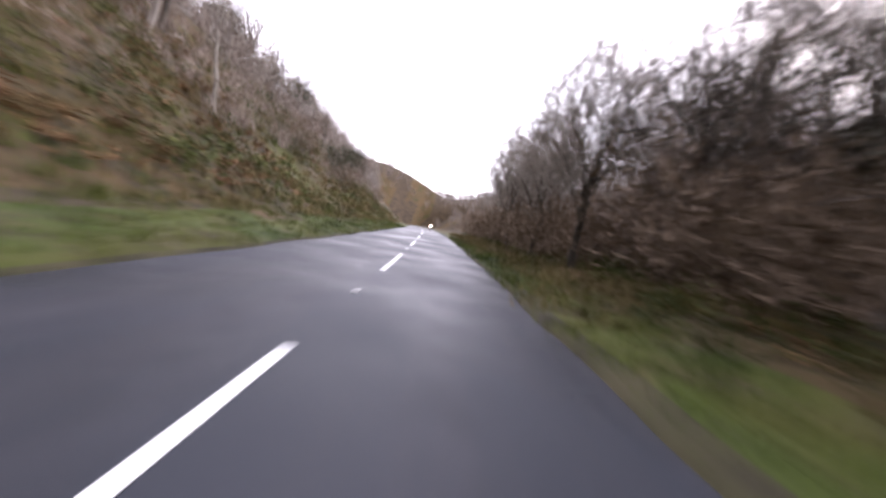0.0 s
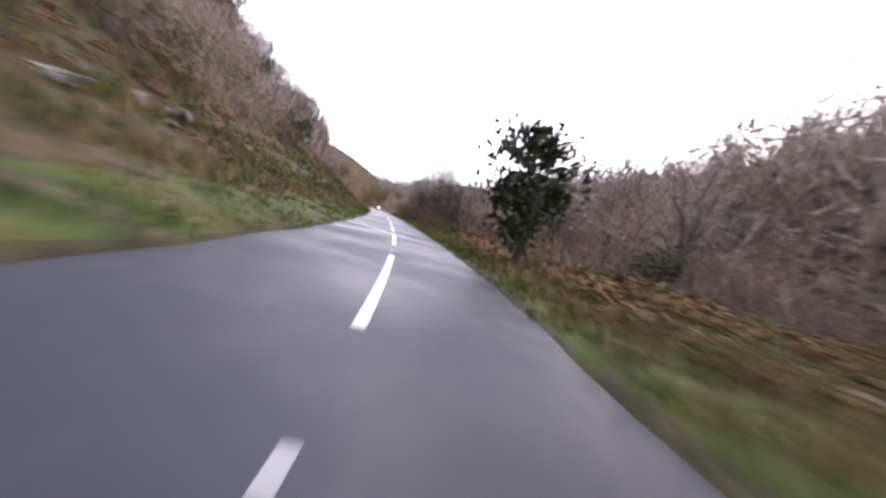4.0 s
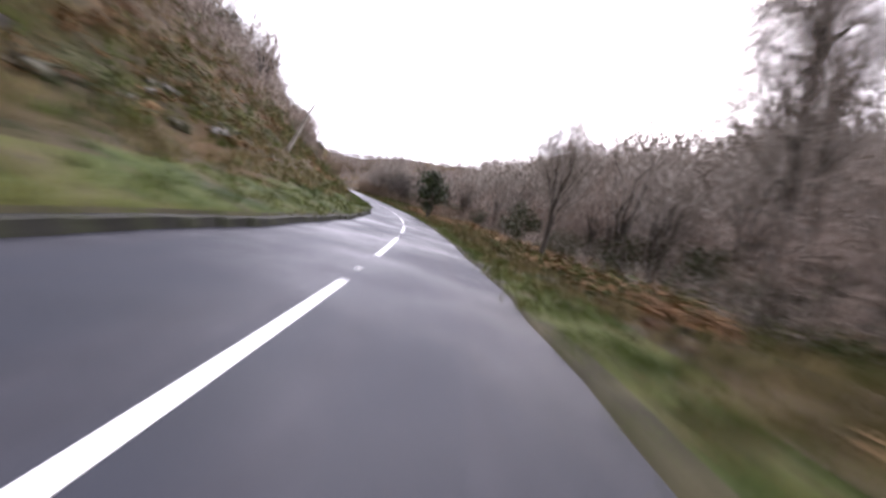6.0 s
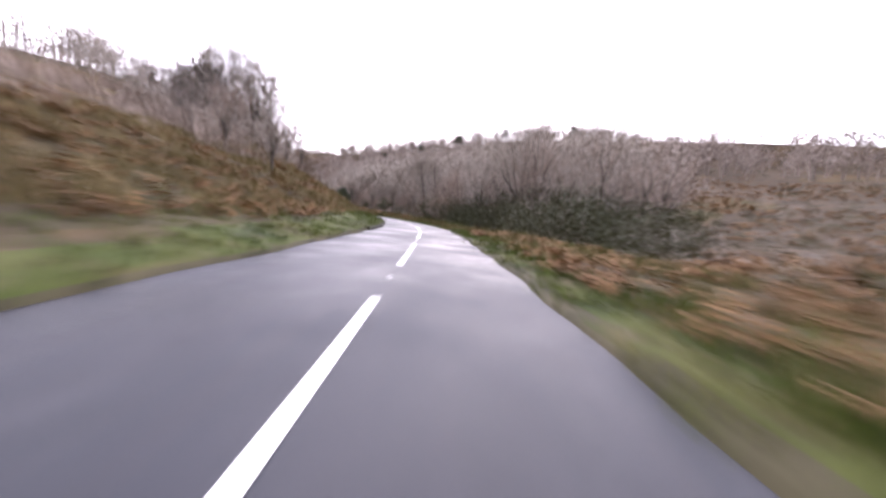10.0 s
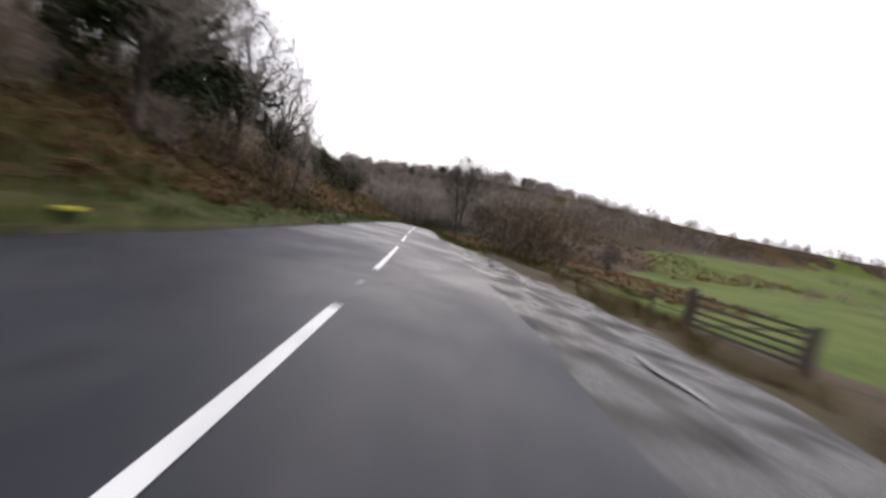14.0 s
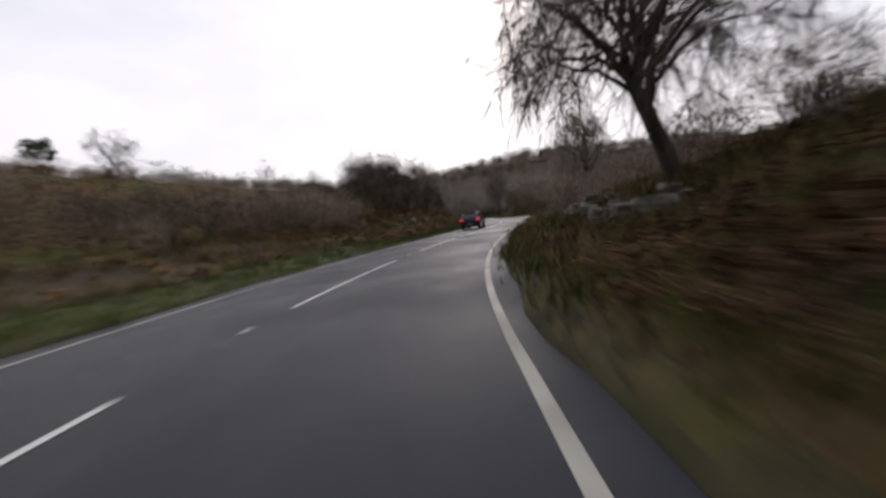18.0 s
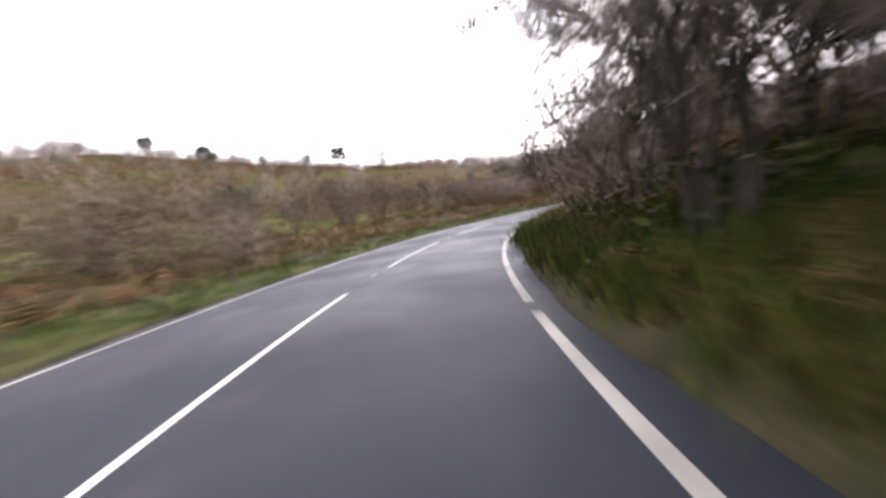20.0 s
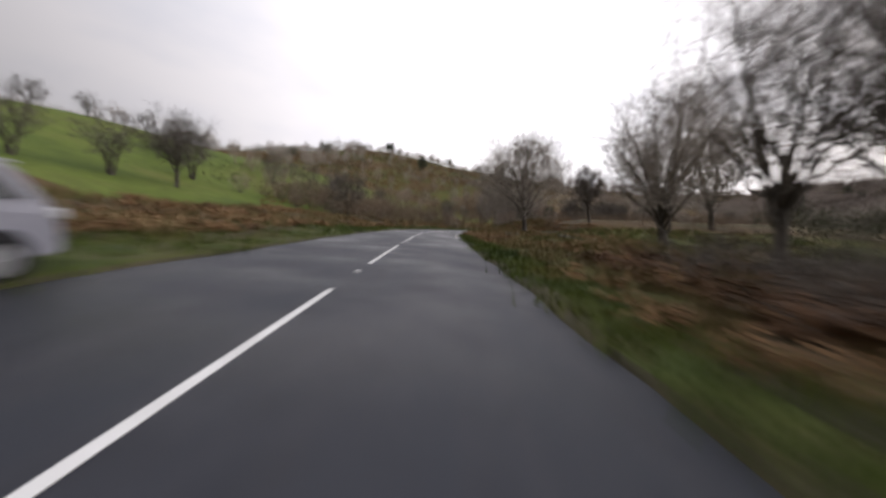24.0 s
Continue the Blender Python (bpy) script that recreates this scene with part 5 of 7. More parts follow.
wood("roadside_scrub", "brown brush behind the rough ground", 60, -40, -8, lambda s: right_edge(s) + 6, lambda s: right_edge(s) + 12, 0.7, 1.3, M_BRUSH, shrub, "scrub")
wood("roadside_scrub", "brown brush below the road", 150, -98, 62, lambda s: right_edge(s) + np.interp(s, [-90, -80, -25, -15], [9, 13, 13, 9]), lambda s: right_edge(s) + 22, 0.6, 1.4, M_TWIG_RED, shrub, "scrub", (8, -0.5))
wood("roadside_scrub", "dull green bushes below the road", 190, -134, -96, lambda s: right_edge(s) + 4.4, lambda s: right_edge(s) + 16, 0.9, 1.8, M_LEAF, shrub, "scrub")
wood("roadside_scrub", "dark evergreen bushes below the road", 34, -120, -92, lambda s: right_edge(s) + 4.6, lambda s: right_edge(s) + 15, 0.8, 1.5, M_IVY, shrub, "scrub")
wood("roadside_scrub", "dull green bushes below the road", 60, -96, -60, lambda s: right_edge(s) + 9, lambda s: right_edge(s) + 18, 0.6, 1.2, M_LEAF, shrub, "scrub")
wood("far_wood", "leafless wood along the ridge beyond the fields", 800, -262, -100, 184, 310, 0.45, 0.9, M_TWIG_FAR)
wood("far_wood", "brown scrub between the far fields", 150, -235, -150, 78, 135, 0.2, 0.5, M_TWIG_RED, wood_far, "scrub", (14, 0.25))
wood("bank_scrub", "dark leafless scrub on the bank", 130, -262, -196, -30, -9, 0.5, 1.1, M_BRUSH, shrub, "scrub")
wood("bank_scrub", "dark green scrub on the bank", 50, -250, -200, -26, -10, 0.6, 1.3, M_IVY, shrub, "scrub")
wood("field_scrub", "brown brush between the road and the field", 130, -262, -232, lambda s: right_edge(s) + 4, lambda s: right_edge(s) + 26, 0.5, 1.1, M_BRUSH, shrub, "scrub")
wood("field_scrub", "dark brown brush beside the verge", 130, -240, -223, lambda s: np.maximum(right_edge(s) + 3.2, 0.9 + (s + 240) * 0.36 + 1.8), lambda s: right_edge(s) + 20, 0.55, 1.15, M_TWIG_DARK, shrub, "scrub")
wood("hedge_scrub", "grey leafless scrub behind the far verge", 240, -306, -256, -40, -11, 0.6, 1.6, M_BRUSH, shrub, "scrub", (8, -0.4))
wood("heath_trees", "small leafless trees behind the far verge", 60, -306, -262, -70, -24, 0.35, 0.7, M_TWIG_RED, wood_near)
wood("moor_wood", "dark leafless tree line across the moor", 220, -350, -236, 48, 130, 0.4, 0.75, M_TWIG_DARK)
wood("bend_hedge", "dark brown scrub behind the verge at the bend", 70, -310, -284, -24, -10, 0.9, 1.7, M_BRUSH, shrub, "scrub")
wood("bend_hedge", "olive scrub behind the verge at the bend", 30, -312, -284, -30, -12, 0.8, 1.5, M_LEAF, shrub, "scrub")
wood("heath_bushes", "grey-green bushes at the heath's far side", 26, -148, -134, lambda s: right_edge(s) + 6, lambda s: right_edge(s) + 15, 0.8, 1.5, M_LEAF, shrub, "scrub")
wood("heath_bushes", "brown bushes at the heath's far side", 18, -150, -130, lambda s: right_edge(s) + 7, lambda s: right_edge(s) + 18, 0.8, 1.5, M_TWIG, shrub, "scrub")
wood("slope_scrub", "grey leafless scrub along the low hillside", 34, -178, -110, -26, -13, 0.6, 1.3, M_TWIG, shrub, "scrub")
wood("slope_scrub", "dark green scrub on the low hillside", 16, -174, -162, -22, -12, 0.8, 1.7, M_LEAF, shrub, "scrub")
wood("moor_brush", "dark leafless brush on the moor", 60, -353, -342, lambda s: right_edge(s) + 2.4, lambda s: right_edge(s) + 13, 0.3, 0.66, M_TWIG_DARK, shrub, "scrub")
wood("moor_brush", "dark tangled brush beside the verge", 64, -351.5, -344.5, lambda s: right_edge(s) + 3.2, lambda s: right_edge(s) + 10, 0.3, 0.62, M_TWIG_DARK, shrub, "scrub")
wood("moor_brush", "dark green bushes far across the moor", 120, -350, -285, 36, 64, 0.8, 1.7, M_LEAF, shrub, "scrub")
wood("field_hedge", "brown bushes along the far field", 46, -215, -125, 70, 78, 0.6, 1.4, M_TWIG_RED, shrub, "scrub")
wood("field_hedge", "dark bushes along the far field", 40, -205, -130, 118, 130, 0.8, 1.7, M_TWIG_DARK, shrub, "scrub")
wood("slope_scrub", "brown scrub high on the low hillside", 170, -205, -150, -60, -15, 0.5, 1.4, M_TWIG_RED, shrub, "scrub")
wood("slope_scrub", "small leafless trees high on the low hillside", 34, -205, -150, -70, -26, 0.35, 0.6, M_TWIG, wood_near)
wood("bank_top_scrub", "dark scrub on top of the bank", 170, -312, -250, lambda s: right_edge(s) + 7, lambda s: right_edge(s) + 30, 0.3, lambda s: np.interp(s, [-290, -255], [0.7, 0.55]), M_BRUSH, shrub, "scrub")


def hill_cover(name, label, n, x0, x1, y0, y1, mat, lo, hi, patch, pieces):
    x, y = rng.uniform(x0, x1, n), rng.uniform(y0, y1, n)
    j = ((x[:, None] - _bx) ** 2 + (y[:, None] - _by) ** 2).argmin(1)
    s, o = near_road(x, y, j)
    field = ((s < -116) & (s > -262) & (o > 20) & (o < np.interp(s, [-262, -226, -208], [30, 48, 178]))) | ((x > -214) & (y > -292) & (y < -214) & (o < -13))
    keep = (np.abs(o) > 26) & (wave(x, y, patch[0], 3.3) > patch[1]) & (~field | (rng.random(n) < 0.008)) & ~((s < -262) & (o > 0) & (o < 60))
    p = np.stack([x, y, ground_at(x, y) - 0.1], 1)[keep]
    stuff(name, label, "scrub", mat, pieces, p, rng.uniform(0, 6.28, len(p)), rng.uniform(lo, hi, len(p)))


hill_cover("head_wood", "leafless wood at the head of the valley", 1700, -220, 330, 95, 560, M_TWIG_FAR, 0.8, 1.4, (40, -2.0), wood_far)
hill_cover("hillside_brush", "brown leafless brush over the hill", 500, -330, -110, -260, -20, M_BRUSH, 0.7, 1.7, (20, -0.5), shrub_far)
hill_cover("hillside_brush", "olive bushes over the hill", 1000, -330, -110, -260, -20, M_LEAF, 0.6, 1.5, (17, -0.2), shrub_far)
hill_cover("hill_bracken", "rust-brown bracken over the hillside", 2000, -222, -118, -262, -110, M_BRACKEN, 0.5, 1.0, (15, -0.5), shrub_far)
hill_cover("ridge_trees", "small leafless trees along the hill's skyline", 150, -226, -190, -215, -60, M_TWIG, 0.4, 0.8, (14, -0.2), wood_near)
hill_cover("hill_trees", "small leafless trees over the hill", 260, -330, -110, -280, -20, M_TWIG, 0.35, 0.65, (24, -0.2), wood_near)
hill_cover("hill_scrub", "dark scattered scrub over the hills", 1500, -330, 190, -420, 120, M_LEAF, 0.5, 1.4, (26, -0.1), shrub_far)
hill_cover("hill_thicket", "brown leafless scrub over the hills", 1700, -330, 190, -420, 120, M_BRUSH, 0.5, 1.4, (30, -0.5), shrub_far)

# brambles and thicket under the trees
canes = [sticks(201 + i, 44, 1.8, 0.9, 0.016, 0.7) for i in range(3)]
leafy = [leaf_cloud(np.random.default_rng(211 + i), (0, 0, 0.45), (0.8, 0.8, 0.5), 110, 0.062) for i in range(3)]
fronds = [frond_clump(221 + i, 5, 0.7) for i in range(4)]
tufts = [tuft(231 + i, 17, 0.22, 0.16) for i in range(4)]
tall_tufts = [tuft(241 + i, 26, 0.45, 0.16) for i in range(3)]


def cover(name, label, category, mat, pieces, n, s0, s1, o0, o1, lo, hi, patch=None, seed=0):
    r = np.random.default_rng(seed + 17)
    s, o = scatter(r, n, s0, s1, o0, o1)
    keep = ~((o > 0) & (o < right_edge(s) + layby_width(s) + 0.25) & (layby_width(s) > 0.15))
    if patch:
        keep &= wave(s, o, patch[0], seed) > patch[1]
    s, o = s[keep], o[keep]
    p = place(s, o)
    p[:, 2] -= 0.03
    return stuff(name, label, category, mat, pieces, p, r.uniform(0, 6.28, len(s)), r.uniform(lo, hi, len(s)))


R1, L1 = lambda k: (lambda s: right_edge(s) + k), lambda k: (lambda s: left_edge(s) - k)
cover("thicket", "tangle of brown leafless canes under the trees", "thicket", M_TWIG, canes, 700, -127, 60, R1(9), R1(24), 0.7, 1.7, (5, -0.3), 1)
cover("thicket", "tangle of reddish leafless canes on the hillside", "thicket", M_TWIG_RED, canes, 1100, -145, 100, L1(9), L1(30), 0.6, 1.4, (6, -0.2), 2)
cover("brambles", "dark green brambles under the trees", "brambles", M_BRAMBLE, leafy, 1300, -127, 60, R1(3.0), R1(15), 0.45, 1.1, (4, -0.2), 3)
cover("brambles", "green brambles on the bank", "brambles", M_BRAMBLE, leafy, 1350, -104, 90, L1(3.2), L1(16), 0.5, 1.3, (5, -0.05), 4)
cover("bracken", "rust-brown dead bracken on the bank", "bracken", M_BRACKEN, fronds, 3600, -262, -130, L1(2.0), L1(16), 0.6, 1.2, (7, -0.5), 5)
cover("bracken", "rust-brown dead bracken on the steep bank", "bracken", M_BRACKEN, fronds, 3800, -130, 90, L1(4.2), L1(15), 0.6, 1.2, (9, -0.2), 5)
cover("bank_grass", "olive rough grass over the steep bank", "grass", M_GRASS, tall_tufts, 2800, -100, 90, L1(3.2), L1(17), 0.7, 1.5, (5, -0.1), 25)
cover("bracken", "rust-brown dead bracken beside the verge", "bracken", M_BRACKEN, fronds, 900, -127, 60, R1(3.0), R1(12), 0.5, 1.0, (5, 0.1), 6)
cover("bracken", "rust-brown dead bracken over the heath", "bracken", M_BRACKEN, fronds, 4200, -200, -127, R1(1.0), R1(30), 0.5, 1.1, (6, -0.5), 7)
cover("bracken", "dark rust bracken by the road bend", "bracken", M_BRACKEN_DARK, fronds, 4000, -284, -236, R1(0.9), R1(11), 0.45, 0.9, (4, -0.8), 8)
cover("bracken", "rust-brown bracken on the bank by the bend", "bracken", M_BRACKEN, fronds, 1900, -312, -284, R1(0.9), R1(11), 0.45, 0.9, (4, -0.6), 46)
cover("bracken", "rust-brown bracken behind the far verge", "bracken", M_BRACKEN, fronds, 2600, -345, -240, L1(2.2), lambda s: left_edge(s) - np.interp(s, [-320, -305], [11, 24]), 0.6, 1.2, (5, -0.3), 9)
cover("bracken", "rust-brown bracken over the moor", "bracken", M_BRACKEN, fronds, 2300, -375, -305, R1(0.9), R1(15), 0.5, 1.0, (4, -0.2), 10)
def heath_cover(name, label, mat, pieces, n, lo, hi, seed):
    """Low growth over the open heath beyond the strips."""
    r = np.random.default_rng(seed)
    s, o = scatter(r, n, -165, -72, 10, 96)
    k = treeless(s, o) & (wave(s, o, 9, seed) > -0.35)
    p = place(s[k], o[k])
    stuff(name, label, "bracken", mat, pieces, p, r.uniform(0, 6.28, len(p)), r.uniform(lo, hi, len(p)))


heath_cover("bracken", "rust-brown dead bracken over the open heath", M_BRACKEN, fronds, 5200, 0.8, 1.7, 41)
heath_cover("heath_brush", "low brown brush over the open heath", M_TWIG_RED, shrub, 110, 0.2, 0.5, 42)
heath_cover("heath_brush", "low olive bushes over the open heath", M_LEAF, shrub, 90, 0.2, 0.6, 43)
cover("verge_grass", "green and straw grass on the verge", "grass", M_GRASS, tufts, 7600, -253, 40, R1(0.12), lambda s: right_edge(s) + np.interp(s, [-253, -236, -234], [1.2, 1.4, 2.2]), 0.6, 1.3, None, 11)
cover("verge_grass", "narrow dark grass edge under the bank", "grass", M_GRASS, tufts, 700, -312, -252, R1(0.1), R1(1.2), 0.6, 1.2, (3, 0.0), 15)
cover("verge_grass", "green and straw grass on the verge", "grass", M_GRASS, tufts, 1700, -375, -320, R1(0.1), R1(1.5), 0.6, 1.3, None, 16)
cover("bracken", "orange-brown bracken down to the road's edge", "bracken", M_BRACKEN, fronds, 640, -329, -308, lambda s: right_edge(s) + np.interp(s, [-324, -319], [1.1, 0.35]), R1(3.6), 0.4, 0.8, (3, -0.7), 51)
cover("verge_grass", "straw and olive grass along the road's edge", "grass", M_GRASS_DRY, tufts, 1300, -126, 40, R1(0.5), R1(2.6), 0.9, 1.7, (3, -0.4), 52)
cover("bracken", "rust bracken patches behind the verge", "bracken", M_BRACKEN, fronds, 700, -110, 10, R1(2.0), R1(6.5), 0.55, 1.05, (6, 0.1), 53)
cover("bracken", "dark wet bracken behind the verge", "bracken", M_BRACKEN_DARK, fronds, 700, -126, 30, R1(2.6), R1(7.5), 0.5, 1.0, (4, -0.2), 54)
cover("bracken", "rust bracken over the rough ground before the wood", "bracken", M_BRACKEN, fronds, 1500, -84, -20, R1(3.4), R1(16), 0.9, 1.9, (5, -0.4), 56)
cover("bank_grass", "olive rough grass behind the verge", "grass", M_BRAMBLE, tall_tufts, 900, -110, 30, R1(2.2), R1(9), 0.7, 1.4, (5, -0.1), 55)
cover("heath_grass", "dull green rough grass on the heath", "grass", M_GRASS, tall_tufts, 2200, -200, -127, R1(0.8), R1(16), 0.6, 1.3, (4, 0.0), 23)
cover("moor_grass", "pale rough grass over the moor", "grass", M_GRASS_DRY, tall_tufts, 3600, -375, -305, R1(1.4), R1(30), 0.5, 1.1, (4, -0.6), 17)
cover("moor_grass", "green rough grass over the moor", "grass", M_GRASS, tall_tufts, 5200, -375, -305, R1(3), R1(34), 0.5, 1.0, (5, -0.3), 18)
cover("verge_grass", "green and straw grass on the verge", "grass", M_GRASS, tufts, 14000, -375, 60, L1(0.02), lambda s: left_edge(s) - np.interp(s, [-262, -256, -226, -220], [4.0, 1.5, 1.5, 4.5]), 0.6, 1.3, None, 12)
cover("dry_grass", "tall dry straw grass", "grass", M_GRASS_DRY, tall_tufts, 6000, -375, 60, R1(1.2), R1(9), 0.7, 1.4, (3, -0.3), 13)
cover("dry_grass", "tall dry straw grass", "grass", M_GRASS_DRY, tall_tufts, 9000, -345, 90, L1(2.4), L1(14), 0.7, 1.5, (3, -0.5), 14)
cover("bank_grass", "tan and olive rough grass among the bracken", "grass", M_GRASS_DRY, tall_tufts, 3600, -312, -240, R1(0.6), R1(10), 0.7, 1.5, (3, -0.3), 21)
cover("bank_grass", "dull green rough grass among the bracken", "grass", M_GRASS, tall_tufts, 1000, -312, -240, R1(0.4), R1(7), 0.6, 1.2, (3.5, 0.2), 22)
plant(IVIES, 5, -170, -158, -19, -13, 0.6, 0.8, "dark trees on the slope")
plant(GREENS, 7, -172, -156, -20, -11, 0.8, 1.2, "bushes on the slope")
plant(THORNS, 9, -156, -122, -22, -13, 0.7, 1.0, "thorns on the slope")
plant(GREENS, 9, -174, -152, 11, 30, 0.5, 0.85, "bushes at the heath's far side")
plant(SCRUBS, 9, -174, -152, 10, 28, 0.4, 0.7, "scrub at the heath's far side")
plant(THORNS, 6, -176, -153, 14, 34, 0.6, 0.85, "thorns at the heath's far side")
plant(GREENS, 9, -132, -106, 8.5, 19, 0.85, 1.25, "evergreen bushes in the wood")
cover("bracken", "low dark bracken along the road's edge", "bracken", M_BRACKEN_DARK, fronds, 1000, -284, -252, R1(0.7), R1(3.4), 0.35, 0.75, None, 26)
cover("bracken", "low rust-brown bracken along the road's edge", "bracken", M_BRACKEN, fronds, 800, -312, -284, R1(0.6), R1(3.4), 0.35, 0.75, None, 47)
cover("bank_grass", "short tan grass along the road's edge", "grass", M_GRASS_DRY, tufts, 2600, -312, -252, R1(0.3), R1(3.0), 0.8, 1.6, (2.5, -0.4), 27)
cover("bank_grass", "dark grass along the road's edge", "grass", M_BRAMBLE, tufts, 1900, -312, -252, R1(0.3), R1(3.0), 0.8, 1.6, (2.5, -0.2), 28)
cover("bank_grass", "tan rough grass over the low bank", "grass", M_GRASS_DRY, tall_tufts, 2600, -175, -98, L1(2.6), L1(15), 0.7, 1.5, (5, -0.5), 29)
cover("bracken", "dark rust bracken on the steep roadside bank", "bracken", M_BRACKEN_DARK, fronds, 1700, -260, -204, L1(1.4), L1(10), 0.45, 0.95, None, 30)
cover("bank_grass", "dark rough grass on the steep roadside bank", "grass", M_BRAMBLE, tall_tufts, 1100, -260, -204, L1(1.2), L1(8), 0.6, 1.2, (3, -0.2), 31)
cover("bank_grass", "tan rough grass beside the wood", "grass", M_GRASS_DRY, tall_tufts, 2600, -130, 60, R1(2.4), R1(9), 0.7, 1.4, (3, -0.2), 32)
cover("verge_grass", "bright green grass verge before the wood", "grass", M_GRASS, tufts, 1500, -256, -226, R1(0.3), R1(1.6), 0.8, 1.3, None, 33)
cover("bank_grass", "yellow-green rough grass under the bend's trees", "grass", M_GRASS, tall_tufts, 1300, -303, -284, R1(0.3), R1(4.5), 0.7, 1.4, (4, -0.5), 34)
cover("brambles", "green bramble mound beside the verge", "brambles", M_BRAMBLE, leafy, 110, -18, -2, R1(2.6), R1(5.6), 0.7, 1.1, None, 58)
cover("brambles", "green brambles close beside the verge", "brambles", M_BRAMBLE, leafy, 480, -130, 45, R1(2.2), R1(6), 0.35, 0.8, (4, 0.1), 36)
cover("brambles", "dark green brambles beside the verge", "brambles", M_BRAMBLE, leafy, 700, -250, -236, R1(1.6), R1(5), 0.4, 0.8, (3, 0.1), 38)
cover("brambles", "dark green brambles on the bank by the bend", "brambles", M_BRAMBLE, leafy, 220, -284, -252, R1(1.2), R1(7), 0.3, 0.7, (3, 0.2), 39)
plant(SCRUBS, 12, -264, -252, lambda s: right_edge(s) + 4.5, lambda s: right_edge(s) + 9, 0.3, 0.5, "scrub on the bend's bank")
cover("bracken", "dark wet bracken on the moor's edge", "bracken", M_BRACKEN_DARK, fronds, 700, -353, -342, R1(2.4), R1(10), 0.6, 1.2, None, 57)
cover("brambles", "dark brambles under the bend's trees", "brambles", M_BRAMBLE, leafy, 44, -298, -289, R1(1.6), R1(5), 0.6, 1.1, None, 35)


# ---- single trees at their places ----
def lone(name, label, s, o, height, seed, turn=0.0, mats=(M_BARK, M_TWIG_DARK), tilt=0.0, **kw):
    t = tree_thing(name, label, *crown_tree(seed, height, **kw), mats)
    return put_tree(t, s, o, 1.0, turn, tilt=tilt)


put_tree(IVIES[0], -46.0, 5.0, 1.02, 0.4, label="dark ivy-clad tree at the road's edge")
put_tree(IVIES[1], -42.0, 6.2, 0.85, 1.4)
lone("bare_tree", "tall leafless tree with two forking trunks", -165.5, 6.7, 13.5, 401, tilt=4, thick=0.75, width=8.6, trunk=0.6, limbs=18, subs=9, twigs=7, fine=5, low=0.3, rise=0.2, foot=2, twig=1.9)
lone("bare_tree", "leafless tree over the heath's edge", -152.0, 13.0, 7.5, 402, width=7.4, trunk=0.3, limbs=14, low=0.28, subs=10, fine=7, twig=1.7)
lone("bare_tree", "tall leafless tree beside the verge", 6.0, 8.2, 12.5, 403, thick=0.75, width=8.5, trunk=0.42, limbs=13, low=0.4, subs=10, twigs=10, fine=8, hang=0.1, twig=1.6, mats=(M_BARK, M_TWIG))
lone("bare_tree", "fine-twigged leafless tree beside the verge", 15.5, 6.8, 9.5, 404, thick=0.75, width=6.0, trunk=0.3, limbs=13, low=0.3, subs=11, twigs=9, fine=9, twig=1.7, mats=(M_BARK, M_TWIG))
lone("bare_tree", "fine-twigged leafless tree beside the verge", 24.0, 7.4, 9.5, 405, thick=0.75, width=6.0, trunk=0.3, limbs=13, low=0.28, subs=11, twigs=9, fine=9, twig=1.7, mats=(M_BARK, M_TWIG))
lone("bare_tree", "fine-twigged leafless tree beside the verge", 33.0, 7.8, 10.5, 425, thick=0.75, width=6.5, trunk=0.3, limbs=13, low=0.25, subs=11, twigs=9, fine=9, twig=1.7, mats=(M_BARK, M_TWIG))
lone("bare_tree", "leafless tree in the dip below the road", -68.6, 9.2, 9.4, 407, tilt=1, width=4.4, trunk=0.34, limbs=14, low=0.32, thick=0.8, subs=9, twigs=8, fine=7, twig=1.3, mats=(M_BARK, M_TWIG))
lone("bare_tree", "tall slender tree with level side branches in the wood", -80.0, 13.0, 13.5, 432, tilt=12, width=4.6, trunk=0.85, limbs=18, thick=0.8, subs=7, low=0.2, rise=0.05, fine=7, twig=1.5, mats=(M_BARK, M_TWIG))
lone("bare_tree", "tall slender tree with level side branches in the wood", -77.7, 16.7, 13.5, 442, tilt=12, width=4.4, trunk=0.85, limbs=16, thick=0.8, subs=7, low=0.25, rise=0.05, fine=7, twig=1.5, mats=(M_BARK, M_TWIG))
lone("bare_tree", "tall leafless tree in the wood below the road", -116.5, 11.4, 12.5, 433, width=7.0, limbs=14, subs=10, low=0.25, twig=1.4, mats=(M_BARK, M_TWIG))
lone("bare_tree", "leafless tree on the hillside ridge", -114.0, -20.5, 6.0, 434, width=4.5, trunk=0.35, limbs=11, low=0.35, twig=1.5)
lone("bare_tree", "dense leafless tree by the field's corner", -247.2, 8.0, 8.0, 408, tilt=3, width=4.6, trunk=0.82, limbs=20, low=0.28, thick=1.15, rise=0.12, subs=9, twigs=8, fine=7, twig=0.9, mats=(M_BARK, M_TWIG))
lone("thorn_tree", "leafless thorn tree by the field's corner", -241.0, 8.0, 4.6, 409, width=4.6, trunk=0.15, limbs=11, low=0.1, foot=2)
lone("bare_tree", "rounded leafless tree on the far bank of the field", -222.4, 13.4, 7.4, 410, tilt=8, width=7.6, twig=1.6, trunk=0.2, limbs=13, low=0.15, subs=9, fine=7, mats=(M_BARK, M_TWIG_FAR))
lone("bare_tree", "leafless tree on the field's bank", -230.8, 19.8, 8.0, 426, tilt=8, width=7.0, trunk=0.22, limbs=14, low=0.15, subs=9, fine=7, twig=1.5, mats=(M_BARK, M_TWIG_FAR))
